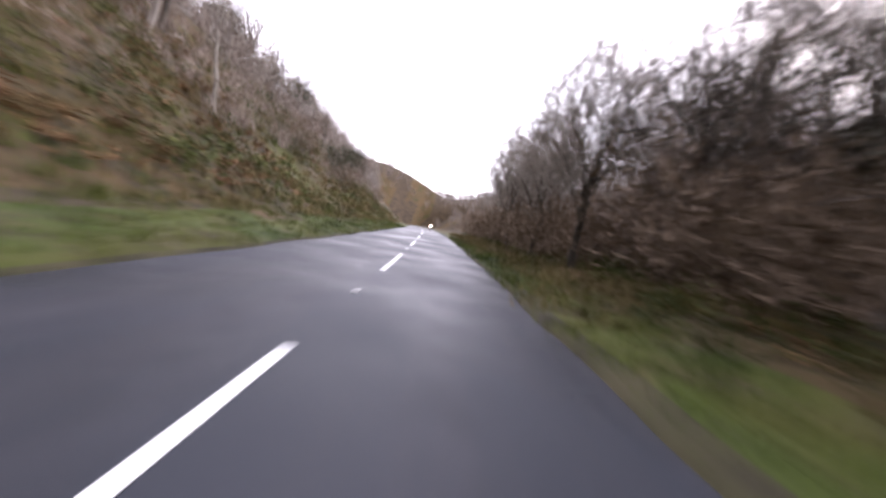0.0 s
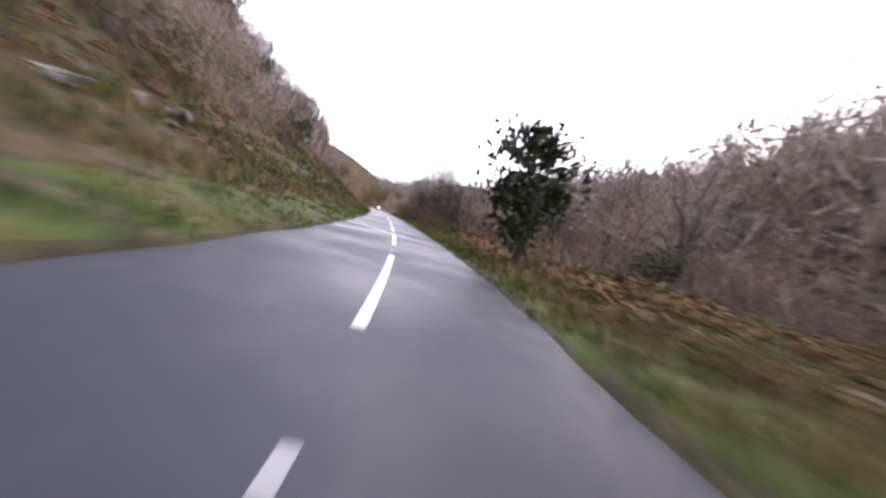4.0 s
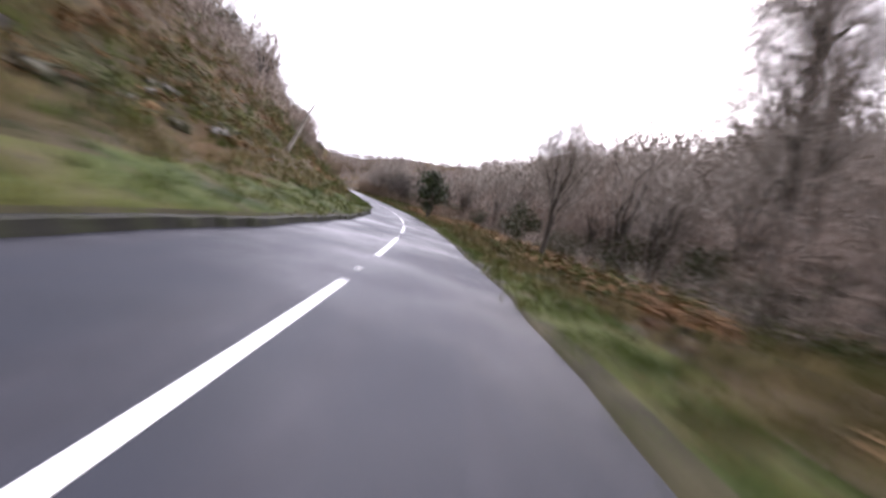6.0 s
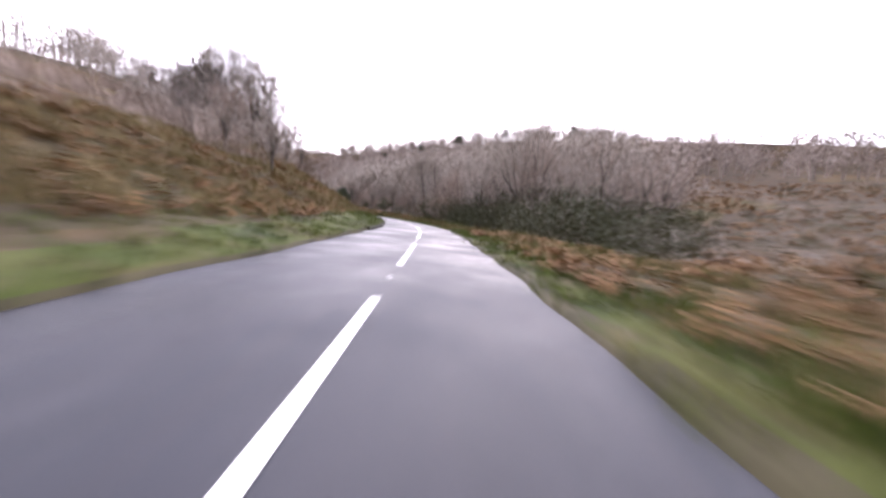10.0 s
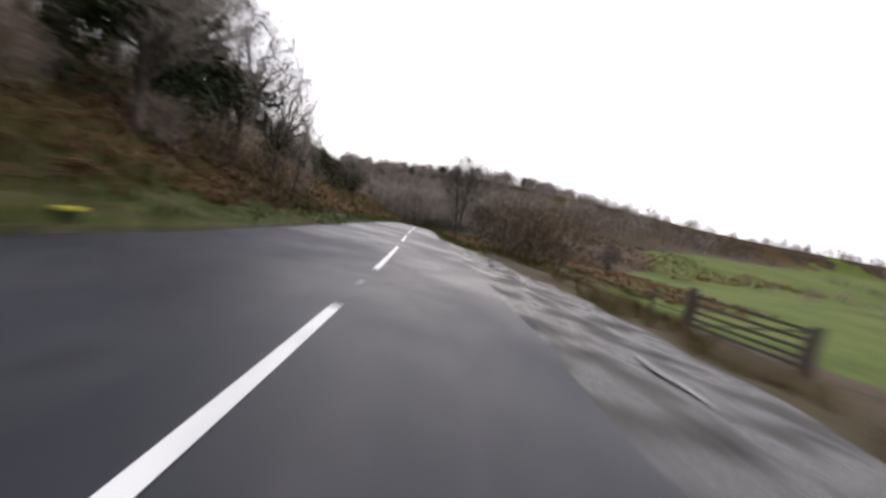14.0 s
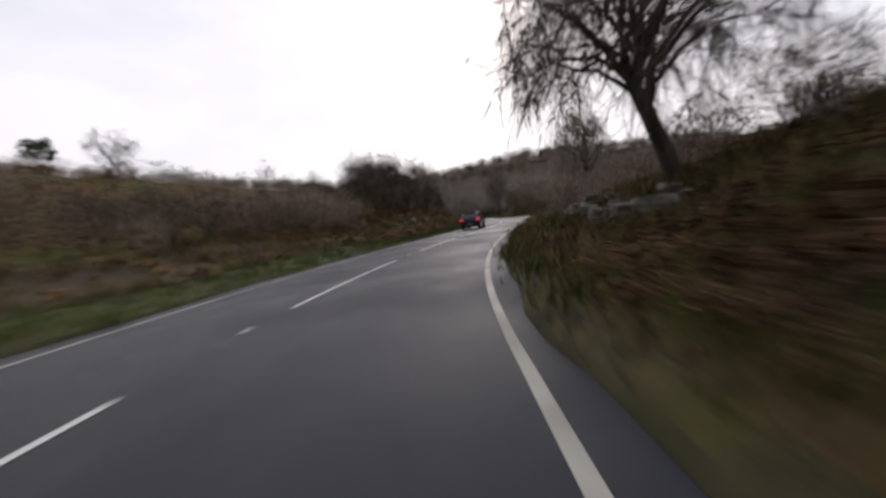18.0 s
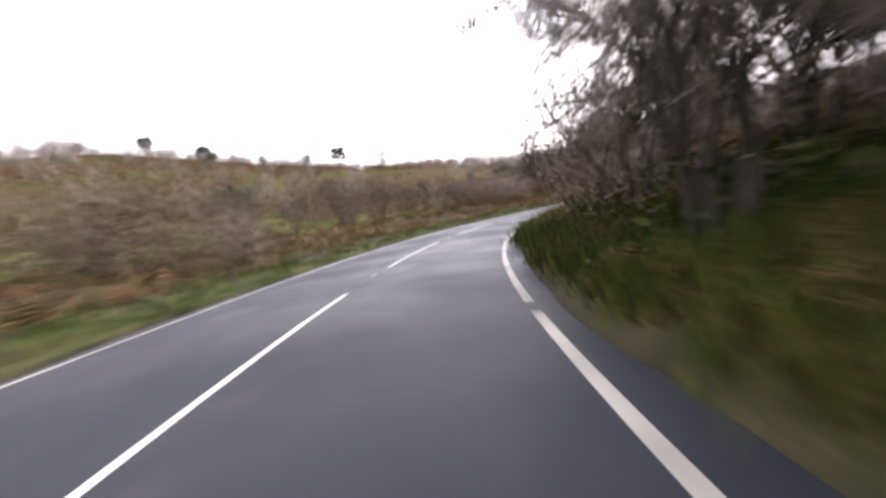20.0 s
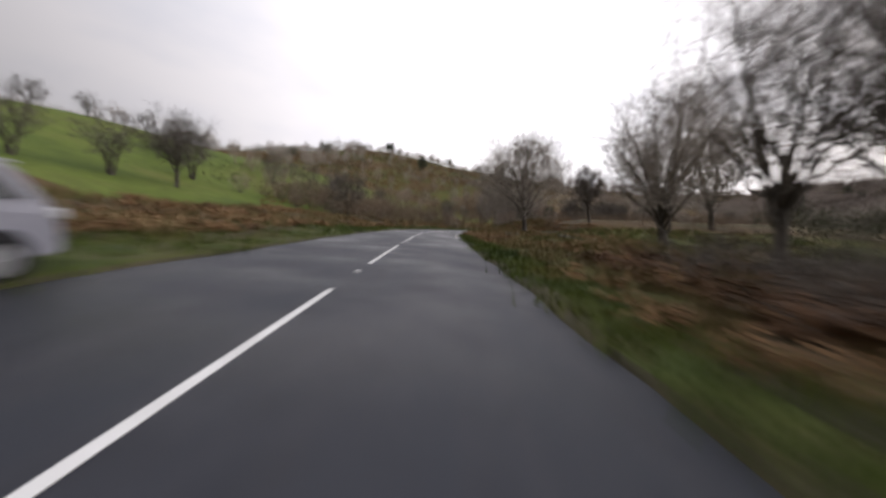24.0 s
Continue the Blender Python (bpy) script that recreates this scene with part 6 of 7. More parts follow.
lone("weeping_tree", "old leafless tree with drooping twigs above the rocks", -268.7, 7.6, 7.6, 411, tilt=5, width=7.2, trunk=0.34, limbs=16, subs=10, twigs=10, fine=9, low=0.06, rise=0.9, hang=0.5, thick=1.1, lean=-0.06)
lone("thorn_tree", "round leafless thorn tree on top of the knoll", -240.8, 26.6, 5.6, 412, tilt=-5, width=5.6, trunk=0.26, limbs=13, low=0.22, subs=9, fine=8, thick=1.5)
lone("bare_tree", "tall many-stemmed leafless tree at the bend", -295.8, 5.0, 7.8, 413, width=6.6, twig=1.3, mats=(M_BARK, M_TWIG), trunk=0.12, foot=5, limbs=18, subs=13, twigs=9, fine=8, low=0.04, rise=1.0)
lone("bare_tree", "many-stemmed leafless tree at the bend", -293.0, 8.2, 6.4, 414, width=6.5, twig=1.3, mats=(M_BARK, M_TWIG), trunk=0.12, foot=4, limbs=15, subs=12, fine=8, low=0.06)
lone("field_tree", "rounded leafless tree on the moor with fanning limbs", -315.8, 9.6, 9.6, 439, tilt=8, width=10.4, trunk=0.5, limbs=24, subs=12, twigs=9, fine=8, low=0.1, rise=0.3, thick=1.0, twig=1.2, mats=(M_BARK, M_TWIG))
lone("field_tree", "narrow leafless tree on the moor", -299.0, 17.8, 7.4, 416, tilt=8, width=4.8, trunk=0.25, limbs=13, subs=9, low=0.22, fine=7, rise=0.9, twig=1.6)
lone("field_tree", "tall dark-limbed leafless tree on the moor", -332.9, 14.3, 9.8, 417, tilt=7, width=7.2, trunk=0.2, limbs=18, subs=13, twigs=9, fine=8, low=0.16, thick=1.1, twig=0.9, mats=(M_BARK, M_TWIG))
lone("field_tree", "spreading leafless tree with a dark foot", -300.3, 30.9, 12.5, 418, tilt=7, width=12.0, trunk=0.2, limbs=16, subs=10, twigs=9, fine=8, low=0.2, twig=1.5)
lone("field_tree", "tall leafless tree on the moor", -342.6, 11.4, 10.0, 419, tilt=5, width=9.4, trunk=0.2, limbs=16, thick=0.8, subs=8, twigs=9, fine=6, low=0.15, mats=(M_BARK, M_TWIG))
lone("field_tree", "leafless tree on the moor", -346.0, 11.0, 8.5, 420, tilt=5, width=7.6, trunk=0.2, limbs=16, subs=10, twigs=9, fine=8, low=0.15)
lone("roadside_tree", "leafless tree behind the far verge", -318.0, -25.0, 7.5, 421, width=7.5, trunk=0.25, limbs=14, low=0.25, subs=9, fine=7, twig=1.3)
lone("roadside_tree", "leafless tree close behind the far verge", -306.0, -13.5, 6.4, 422, width=5.8, trunk=0.22, limbs=13, low=0.18, subs=9, fine=7, twig=1.3)
lone("roadside_tree", "leafless tree behind the far verge", -229.2, -14.7, 5.4, 423, width=5.4, trunk=0.16, limbs=13, low=0.12, foot=2, subs=9, fine=7)
r5 = np.random.default_rng(77)
for s, o, k in ((-212.5, -9.4, 0.85), (-209, -10.6, 0.9), (-220.5, -10.4, 0.8), (-205.5, -9.6, 0.85), (-202, -9.0, 0.75), (-198.5, -8.8, 0.6), (-218, -10.2, 0.75), (-207, -13, 0.9), (-212, -12.6, 0.85)):
    put_tree(OAKS[r5.integers(3)], s, o, k, r5.uniform(0, 6), "trees on the bank", "dark leafless tree on the roadside bank")
for s, o, k in ((-214, -11.0, 0.85), (-208.5, -12.0, 0.95), (-204, -10.8, 0.8), (-199.5, -10, 0.6), (-210, -9.6, 0.55)):
    put_tree(IVIES[r5.integers(2)], s, o, k, r5.uniform(0, 6), "ivy trees on the bank")
for s, o, k in ((-213, -8.2, 0.5), (-209, -8.4, 0.55), (-205, -8.0, 0.5), (-201, -7.8, 0.5), (-217, -9.2, 0.5), (-221, -9.6, 0.5)):
    put_tree(SCRUBS[r5.integers(3)], s, o, k, r5.uniform(0, 6), "scrub on the bank")
for s, o, k in ((-236.6, -14.0, 1.2), (-234.6, -11.6, 1.3), (-238.0, -12.4, 1.0), (-228.4, -9.8, 1.0), (-225.5, -10.2, 0.95)):
    put_tree(THORNS[r5.integers(3)], s, o, k, r5.uniform(0, 6), "thorn trees on the bank", "rounded leafless thorn tree above the roadside bank")
for s, o, k in ((-262, 7.2, 0.3), (-260.5, 8.6, 0.38), (-258.5, 7.4, 0.42), (-257, 9.2, 0.5), (-255, 7.8, 0.52), (-254, 10.4, 0.65), (-251, 6.9, 0.8), (-252.5, 6.3, 0.68), (-249.6, 7.6, 0.9), (-252, 9.0, 0.8), (-257, 11.6, 0.5), (-249.5, 10.6, 1.0), (-246, 10.4, 1.1), (-242.5, 9.6, 1.1), (-251, 12.5, 1.0), (-259.5, 11, 0.45)):
    put_tree(SCRUBS[r5.integers(3)], s, o, k, r5.uniform(0, 6), "scrub on the bend's bank", "dense brown scrub on the bank by the bend")
for s, o, k in ((-270.6, 9.4, 0.5), (-268.4, 10.2, 0.58), (-272.4, 10.4, 0.45), (-266.4, 9.4, 0.45)):
    put_tree(SCRUBS[r5.integers(3)], s, o, k, r5.uniform(0, 6), "dark scrub above the rocks", "dense dark scrub beside the drooping tree")
for s, o, k in ((-7, 10.8, 1.4), (-4, 9.2, 1.45), (0, 11, 1.6), (4, 9.6, 1.5), (9, 10.4, 1.6), (13, 9.4, 1.5)):
    put_tree(THORNS[r5.integers(3)], s, o, k, r5.uniform(0, 6), "dark trees behind the verge", "tall dark leafless thorn tree behind the verge")
for s, o, k in ((-2, 12.5, 1.05), (5.5, 12, 1.1), (10.5, 13, 1.1)):
    put_tree(IVIES[r5.integers(2)], s, o, k, r5.uniform(0, 6), "ivy trees behind the verge", "dark ivy-clad tree in the roadside wood")
put_tree(THORNS[1], -254.8, 12.8, 0.95, 0.7, label="small leafless thorn tree above the bank's scrub")
put_tree(THORNS[0], -222.0, -61.0, 1.5, 0.4, label="tall leafless thorn tree on the hill's skyline")
for s, o, k in ((-294, 8.5, 0.7), (-288, 8.0, 0.8), (-284, 9.5, 0.7)):
    put_tree(IVIES[r5.integers(2)], s, o, k * 0.75, r5.uniform(0, 6), "dark bushes at the bend")
for s, o, k in ((-290, 6.6, 0.8), (-297, 6.4, 0.9), (-292.8, 5.4, 0.95), (-290.0, 5.2, 0.8), (-301.5, 6.8, 0.55), (-305, 8.2, 0.5), (-292, 9, 1.0), (-296, 10, 1.1), (-306, 13, 0.5)):
    put_tree(SCRUBS[r5.integers(3)], s, o, k, r5.uniform(0, 6), "scrub at the bend")
for s, o, k in ((-199, 7.4, 1.1), (-196.5, 9.2, 1.35), (-193.5, 7.8, 1.25), (-197, 12.0, 1.35), (-191, 10.5, 1.3), (-198, 9.6, 1.1)):
    put_tree(SCRUBS[1], s, o, k, r5.uniform(0, 6), "brown bushes by the field", "big reddish-brown leafless bush by the field")
for s, o, k in ((-243, 10.5, 0.9), (-250, 11, 0.9), (-254, 13, 0.7), (-238, 14, 0.8), (-256, 9, 0.55), (-262, 11, 0.4)):
    put_tree(SCRUBS[r5.integers(3)], s, o, k, r5.uniform(0, 6), "scrub on the field bank")
for k in range(26):
    s, o = r5.uniform(-345, -255), r5.uniform(48, 78)
    put_tree(GREENS[k % 2] if k % 3 else WOODS[k % 4], s, o, r5.uniform(0.7, 1.2), r5.uniform(0, 6), "far hedge across the moor")
for s, o, k in ((-322, -27, 1.0), (-326, -30, 0.9), (-334, -24, 0.8), (-345, -30, 0.9), (-312, -30, 1.1), (-300, -34, 1.0), (-308, -38, 1.1), (-296, -28, 0.8), (-290, -36, 1.0)):
    put_tree(THORNS[r5.integers(3)], s, o, k, r5.uniform(0, 6), "thorns along the hill field")
for x, y, k in ((-196, -268, 0.9), (-201, -258, 0.8), (-204, -246, 0.75), (-192, -276, 0.9), (-206, -235, 0.7), (-188, -284, 0.8), (-176, -236, 0.7), (-168, -229, 0.6)):
    c = copy_thing(THORNS[r5.integers(3)], Matrix.Translation((x, y, float(ground_at(x, y)) - 0.15)))
    c.scale = (k, k, k)
    tagged(c, "leafless thorn tree on the green knoll", "tree", "thorns on the knoll")
# single trees on the skyline of the hills
for x, y, k in ((-205, -121, 1.1), (-185, -72, 0.95), (-145, -126, 1.2), (-214, -190, 0.9), (-215, -165, 0.9), (-226, -34, 0.9), (-212, -140, 0.7), (-180, -40, 0.8), (-196, -95, 0.8), (-176, -150, 1.0), (-160, -100, 0.9)):
    c = copy_thing(GREENS[r5.integers(2)] if k < 1 else IVIES[r5.integers(2)], Matrix.Translation((x, y, float(ground_at(x, y)) - 0.2)))
    k *= 1.5 if k < 1 else 1.15
    c.scale = (k, k, k * 0.95)
    tagged(c, "small dark tree on the hill's skyline", "tree", "skyline trees")
# pines on the ridge at the head of the valley
for x, y, k in ((140, 60, 1.5), (146, 20, 1.3), (135, 100, 1.7), (128, 75, 1.4), (120, 130, 1.6), (145, -30, 1.2)):
    c = copy_thing(IVIES[r5.integers(2)], Matrix.Translation((x, y, float(ground_at(x, y)) - 0.2)))
    c.scale = (k, k, k * 1.3)
    tagged(c, "tall dark evergreen on the valley ridge", "tree", "ridge evergreens")


# ---- stones, walls and logs ----
def stone_mesh(seed, flat=0.5):
    r = np.random.default_rng(seed)
    bm = bmesh.new()
    bmesh.ops.create_cube(bm, size=1.0)
    bmesh.ops.subdivide_edges(bm, edges=bm.edges[:], cuts=1, use_grid_fill=True)
    for v in bm.verts:
        v.co *= 0.86 + 0.14 / max(0.3, v.co.length)
        v.co += Vector(r.normal(0, 0.085, 3))
        v.co.z *= flat
    bmesh.ops.triangulate(bm, faces=bm.faces[:])
    me = bpy.data.meshes.new("stone")
    bm.to_mesh(me)
    bm.free()
    return me


STONES = [stone_mesh(501 + i, f) for i, f in enumerate((0.5, 0.4, 0.6, 0.35))]
MOSSY = [m.copy() for m in STONES]
WALLING = [m.copy() for m in STONES]
for m in WALLING:
    m.materials.append(M_WALLSTONE)
for m in STONES:
    m.materials.append(M_ROCK)
for m in MOSSY:
    m.materials.append(M_MOSS)


def heap(name, label, category, n, line, spread, rise, lo, hi, meshes, seed, lift=0.0):
    """Stones scattered in courses along a line of (s, o) points."""
    r = np.random.default_rng(seed)
    t = thing(name, label, category)
    L = np.array(line, float)
    for i in range(n):
        u = r.uniform(0, len(L) - 1)
        k = min(int(u), len(L) - 2)
        s, o = L[k] + (L[k + 1] - L[k]) * (u - k)
        course = r.integers(0, 3)
        o2 = o + np.sign(o) * course * rise * 0.5 + r.normal(0, spread)
        p = place(s, o2)
        size = r.uniform(lo, hi)
        p[2] += lift + course * rise * 0.25 + size * 0.1
        m = Matrix.Translation(p) @ Matrix.Rotation(heading(s) + r.normal(0, 0.25), 4, "Z") @ Matrix.Rotation(r.normal(0, 0.12), 4, "X") @ Matrix.Diagonal((size * r.uniform(0.6, 1.0), size * r.uniform(0.9, 1.7), size, 1))
        part_of("stone", meshes[r.integers(len(meshes))], t, m=m)
    return t


heap("rock_outcrop", "grey ledges of limestone in the bracken bank", "rock", 56, ((-264.2, 5.8), (-266.5, 5.6), (-270.8, 6.1)), 0.3, 0.5, 0.28, 0.6, STONES + WALLING + WALLING, 1)
heap("rock_outcrop", "low dark mossy rocks in the bracken bank", "rock", 24, ((-274, 7.2), (-280, 7.4)), 0.5, 0.6, 0.2, 0.4, MOSSY, 10)
heap("rock_outcrop", "broken dark rock face in the bank", "rock", 44, ((-280, 6.4), (-287, 6.8)), 0.4, 0.8, 0.25, 0.6, MOSSY, 2)
heap("rock_outcrop", "pale limestone ledge in the grassy bank", "rock", 30, ((-29, -8.4), (-17, -8.2), (-4, -8.6)), 0.3, 0.5, 0.35, 0.9, STONES + MOSSY, 3)
heap("rock_outcrop", "small pale rocks in the grassy bank", "rock", 16, ((-52, -8.2), (-40, -7.6)), 0.4, 0.5, 0.3, 0.7, STONES + MOSSY, 4)
heap("rock_outcrop", "small pale rocks among the bracken", "rock", 14, ((-84, -7.6), (-72, -8.2)), 0.5, 0.5, 0.3, 0.6, STONES + MOSSY, 5)
heap("rock_outcrop", "scattered pale stones in the bracken bank", "rock", 16, ((-250, -6.6), (-238, -7.4)), 0.7, 0.5, 0.25, 0.5, STONES, 6)
heap("ruined_wall", "tumbled low grey stone wall on the moor", "stone wall", 72, ((-314.5, 8.0), (-317.7, 6.9), (-320.5, 6.6), (-321.8, 7.8)), 0.42, 0.3, 0.22, 0.5, WALLING + WALLING + MOSSY, 7, -0.1)
heap("ruined_wall", "tumbled low grey stone wall on the moor", "stone wall", 40, ((-324, 11.0), (-328, 13.0), (-331, 18.0)), 0.25, 0.25, 0.22, 0.45, WALLING + MOSSY, 8)
heap("ruined_wall", "tumbled mossy stones beside the bend", "stone wall", 14, ((-300, 6.6), (-296, 6.6)), 0.3, 0.3, 0.3, 0.55, MOSSY, 9)

# the low stone edging under the grass bank
edging = thing("stone_edging", "low wall of dark wet kerb stones under the grass bank", "kerb wall", kind="structure")
kerbs = []
for i in range(3):
    bm = bmesh.new()
    box(bm, -0.09, 0.09, -0.44, 0.44, -0.12, 0.18, 0.02)
    rr = np.random.default_rng(i + 31)
    for v in bm.verts:
        v.co += Vector(rr.normal(0, 0.008, 3))
    me = bpy.data.meshes.new("kerb_stone")
    bm.to_mesh(me)
    bm.free()
    me.materials.append(M_KERB)
    kerbs.append(me)
for i, s in enumerate(np.arange(-133.0, -60.5, 0.9)):
    p = on_road(s, left_edge(s) + 0.04)
    part_of("kerb_stone", kerbs[i % 3], edging, m=Matrix.Translation(p) @ Matrix.Rotation(heading(s) + random.gauss(0, 0.01), 4, "Z"))


def log(name, label, a, b, r0, r1, seed, mat=M_DEADWOOD):
    """A lying or leaning dead trunk between two places, with branch stubs."""
    r = np.random.default_rng(seed)
    a, b = np.array(a, float), np.array(b, float)
    t = np.linspace(0, 1, 8)[:, None]
    P = a + (b - a) * t + r.normal(0, 0.05, (8, 3))
    pile = Pile()
    pile.add(*tube(P, np.linspace(r0, r1, 8), 8))
    for k in range(3):
        c = P[2 + 2 * k]
        d = unit(unit(b - a) + r.normal(0, 0.7, 3) + [0, 0, 0.4])
        Q, R = grow(r, c, d, np.linalg.norm(b - a) * 0.22, r1 * 0.6, 3, 0.15, 0.0)
        pile.add(*tube(Q, R, 5))
    return tagged(new(name, mesh_np(name, *pile.arrays(), mat, True)), label, "log")


def log_at(label, s0, o0, s1, o1, r0, r1, seed, up=0.1):
    log("fallen_log", label, place(s0, o0) + [0, 0, up], place(s1, o1) + [0, 0, up], r0, r1, seed)


log_at("pale fallen trunk lying along the bracken bank", -94.5, -9.4, -87.5, -8.9, 0.11, 0.06, 61, 0.25)
log_at("pale fallen branch in the undergrowth", -24.0, 9.0, -19.0, 8.4, 0.06, 0.03, 62, 0.3)
log_at("pale fallen branch in the undergrowth", -21.0, 5.8, -16.5, 6.4, 0.06, 0.03, 63, 0.2)
log_at("pale fallen branch in the undergrowth", -56.0, 7.2, -52.0, 7.8, 0.05, 0.03, 64, 0.2)
for s, o, dx, h, k in ((-64.5, -9.0, 1.4, 4.6, 71), (-90.0, -8.6, 0.9, 4.2, 72), (-6.0, -13.0, 1.0, 5.0, 73), (22.0, -12.5, -0.8, 4.6, 74)):
    p = place(s, o)
    log("dead_tree", "pale leaning dead tree trunk on the bank", p - [0, 0, 0.3], p + [dx, 0.4, h], 0.16, 0.05, k)


# ---- the field gate and its fence ----
def gate(s0, o0, s1, o1):
    a, b = Vector(place(s0, o0)), Vector(place(s1, o1))
    d = b - a
    t = thing("field_gate", "weathered grey wooden five-bar field gate, closed", "gate", at=Matrix.Translation(a) @ Matrix.Rotation(math.atan2(d.y, d.x), 4, "Z"))
    w = math.hypot(d.x, d.y)
    k = d.z / w
    for x, h in ((-0.12, 1.35), (w + 0.12, 1.25)):
        bm = bmesh.new()
        box(bm, x - 0.09, x + 0.09, -0.09, 0.09, -0.4 + k * x, h + k * x, 0.015)
        part("gate_post", bm, M_WOOD, t)
    for x in (0.06, w - 0.06):
        bm = bmesh.new()
        box(bm, x - 0.04, x + 0.04, -0.03, 0.03, 0.12 + k * x, 1.16 + k * x, 0.008)
        part("stile", bm, M_WOOD, t)
    for z in (0.2, 0.4, 0.62, 0.86, 1.1):
        bm = bmesh.new()
        v = box(bm, 0.0, w, -0.018, 0.018, z - 0.045, z + 0.045, 0.006)
        for q in bm.verts:
            q.co.z += k * q.co.x
        part("bar", bm, M_WOOD, t)
    bm = bmesh.new()
    rod(bm, (0.08, 0.03, 0.2), (w * 0.95, 0.03, 1.05 + k * w), 0.03, 0.03, 6)
    part("brace", bm, M_WOOD, t)
    return t


gate(-214.7, 9.6, -217.3, 10.5)


def fence(points, label):
    t = thing("field_fence", label, "fence")
    P = [Vector(place(s, o)) for s, o in points]
    for p in P:
        bm = bmesh.new()
        rod(bm, p + Vector((0, 0, -0.3)), p + Vector((0.02, 0, 1.05)), 0.055, 0.045, 7)
        part("fence_post", bm, M_WOOD, t)
    for a, b in zip(P, P[1:]):
        for z in (0.5, 0.95):
            bm = bmesh.new()
            rod(bm, a + Vector((0, 0, z)), b + Vector((0, 0, z)), 0.022, 0.022, 5)
            part("rail", bm, M_WOOD, t)
    return t


fence([(-214.7, 9.5), (-213.2, 9.3)], "short weathered rail fence beside the gate")
fence([(-221.2, 10.0), (-223.4, 9.7)], "short weathered rail fence beside the field")


# ---- small things on the verges ----
def verge_post(s, o, h=0.45):
    p = place(s, o)
    t = thing("verge_post", "short dark wooden verge post in the grass", "post", "verge posts", at=Matrix.Translation(p))
    bm = bmesh.new()
    box(bm, -0.05, 0.05, -0.05, 0.05, -0.2, h, 0.01)
    part("shaft", bm, M_WOOD, t)
    bm = bmesh.new()
    box(bm, -0.06, 0.06, -0.06, 0.06, h - 0.01, h + 0.05, 0.02)
    part("cap", bm, M_BLACK, t)
    bm = bmesh.new()
    box(bm, -0.035, 0.035, -0.058, -0.048, h - 0.14, h - 0.05, 0.003)
    part("reflector", bm, M_REFLECTOR, t, "small red reflector")


for s, o in ((-156.4, 6.4), (-259.9, -4.0), (-269.1, -4.7), (-289.7, -8.4), (-290.6, -4.4), (-303.0, -5.2)):
    verge_post(s, o)
p = place(-220.9, -3.5)
t = thing("marker_box", "low box with a bright yellow lid on the verge", "box", at=Matrix.Translation(p) @ Matrix.Rotation(heading(-221), 4, "Z"))
bm = bmesh.new()
box(bm, -0.07, 0.07, -0.08, 0.08, -0.05, 0.15, 0.012)
part("body", bm, M_BLACK, t)
bm = bmesh.new()
box(bm, -0.08, 0.08, -0.09, 0.09, 0.148, 0.185, 0.012)
part("lid", bm, M_YELLOW, t, "bright yellow lid")


# ---- vehicles ----
def lean_in(z):
    """Half-width factor of the body: the cabin leans inwards."""
    return 1.0 - 0.17 * max(0.0, (z - 0.88) / 0.57) - 0.05 * max(0.0, (0.45 - z) / 0.3)


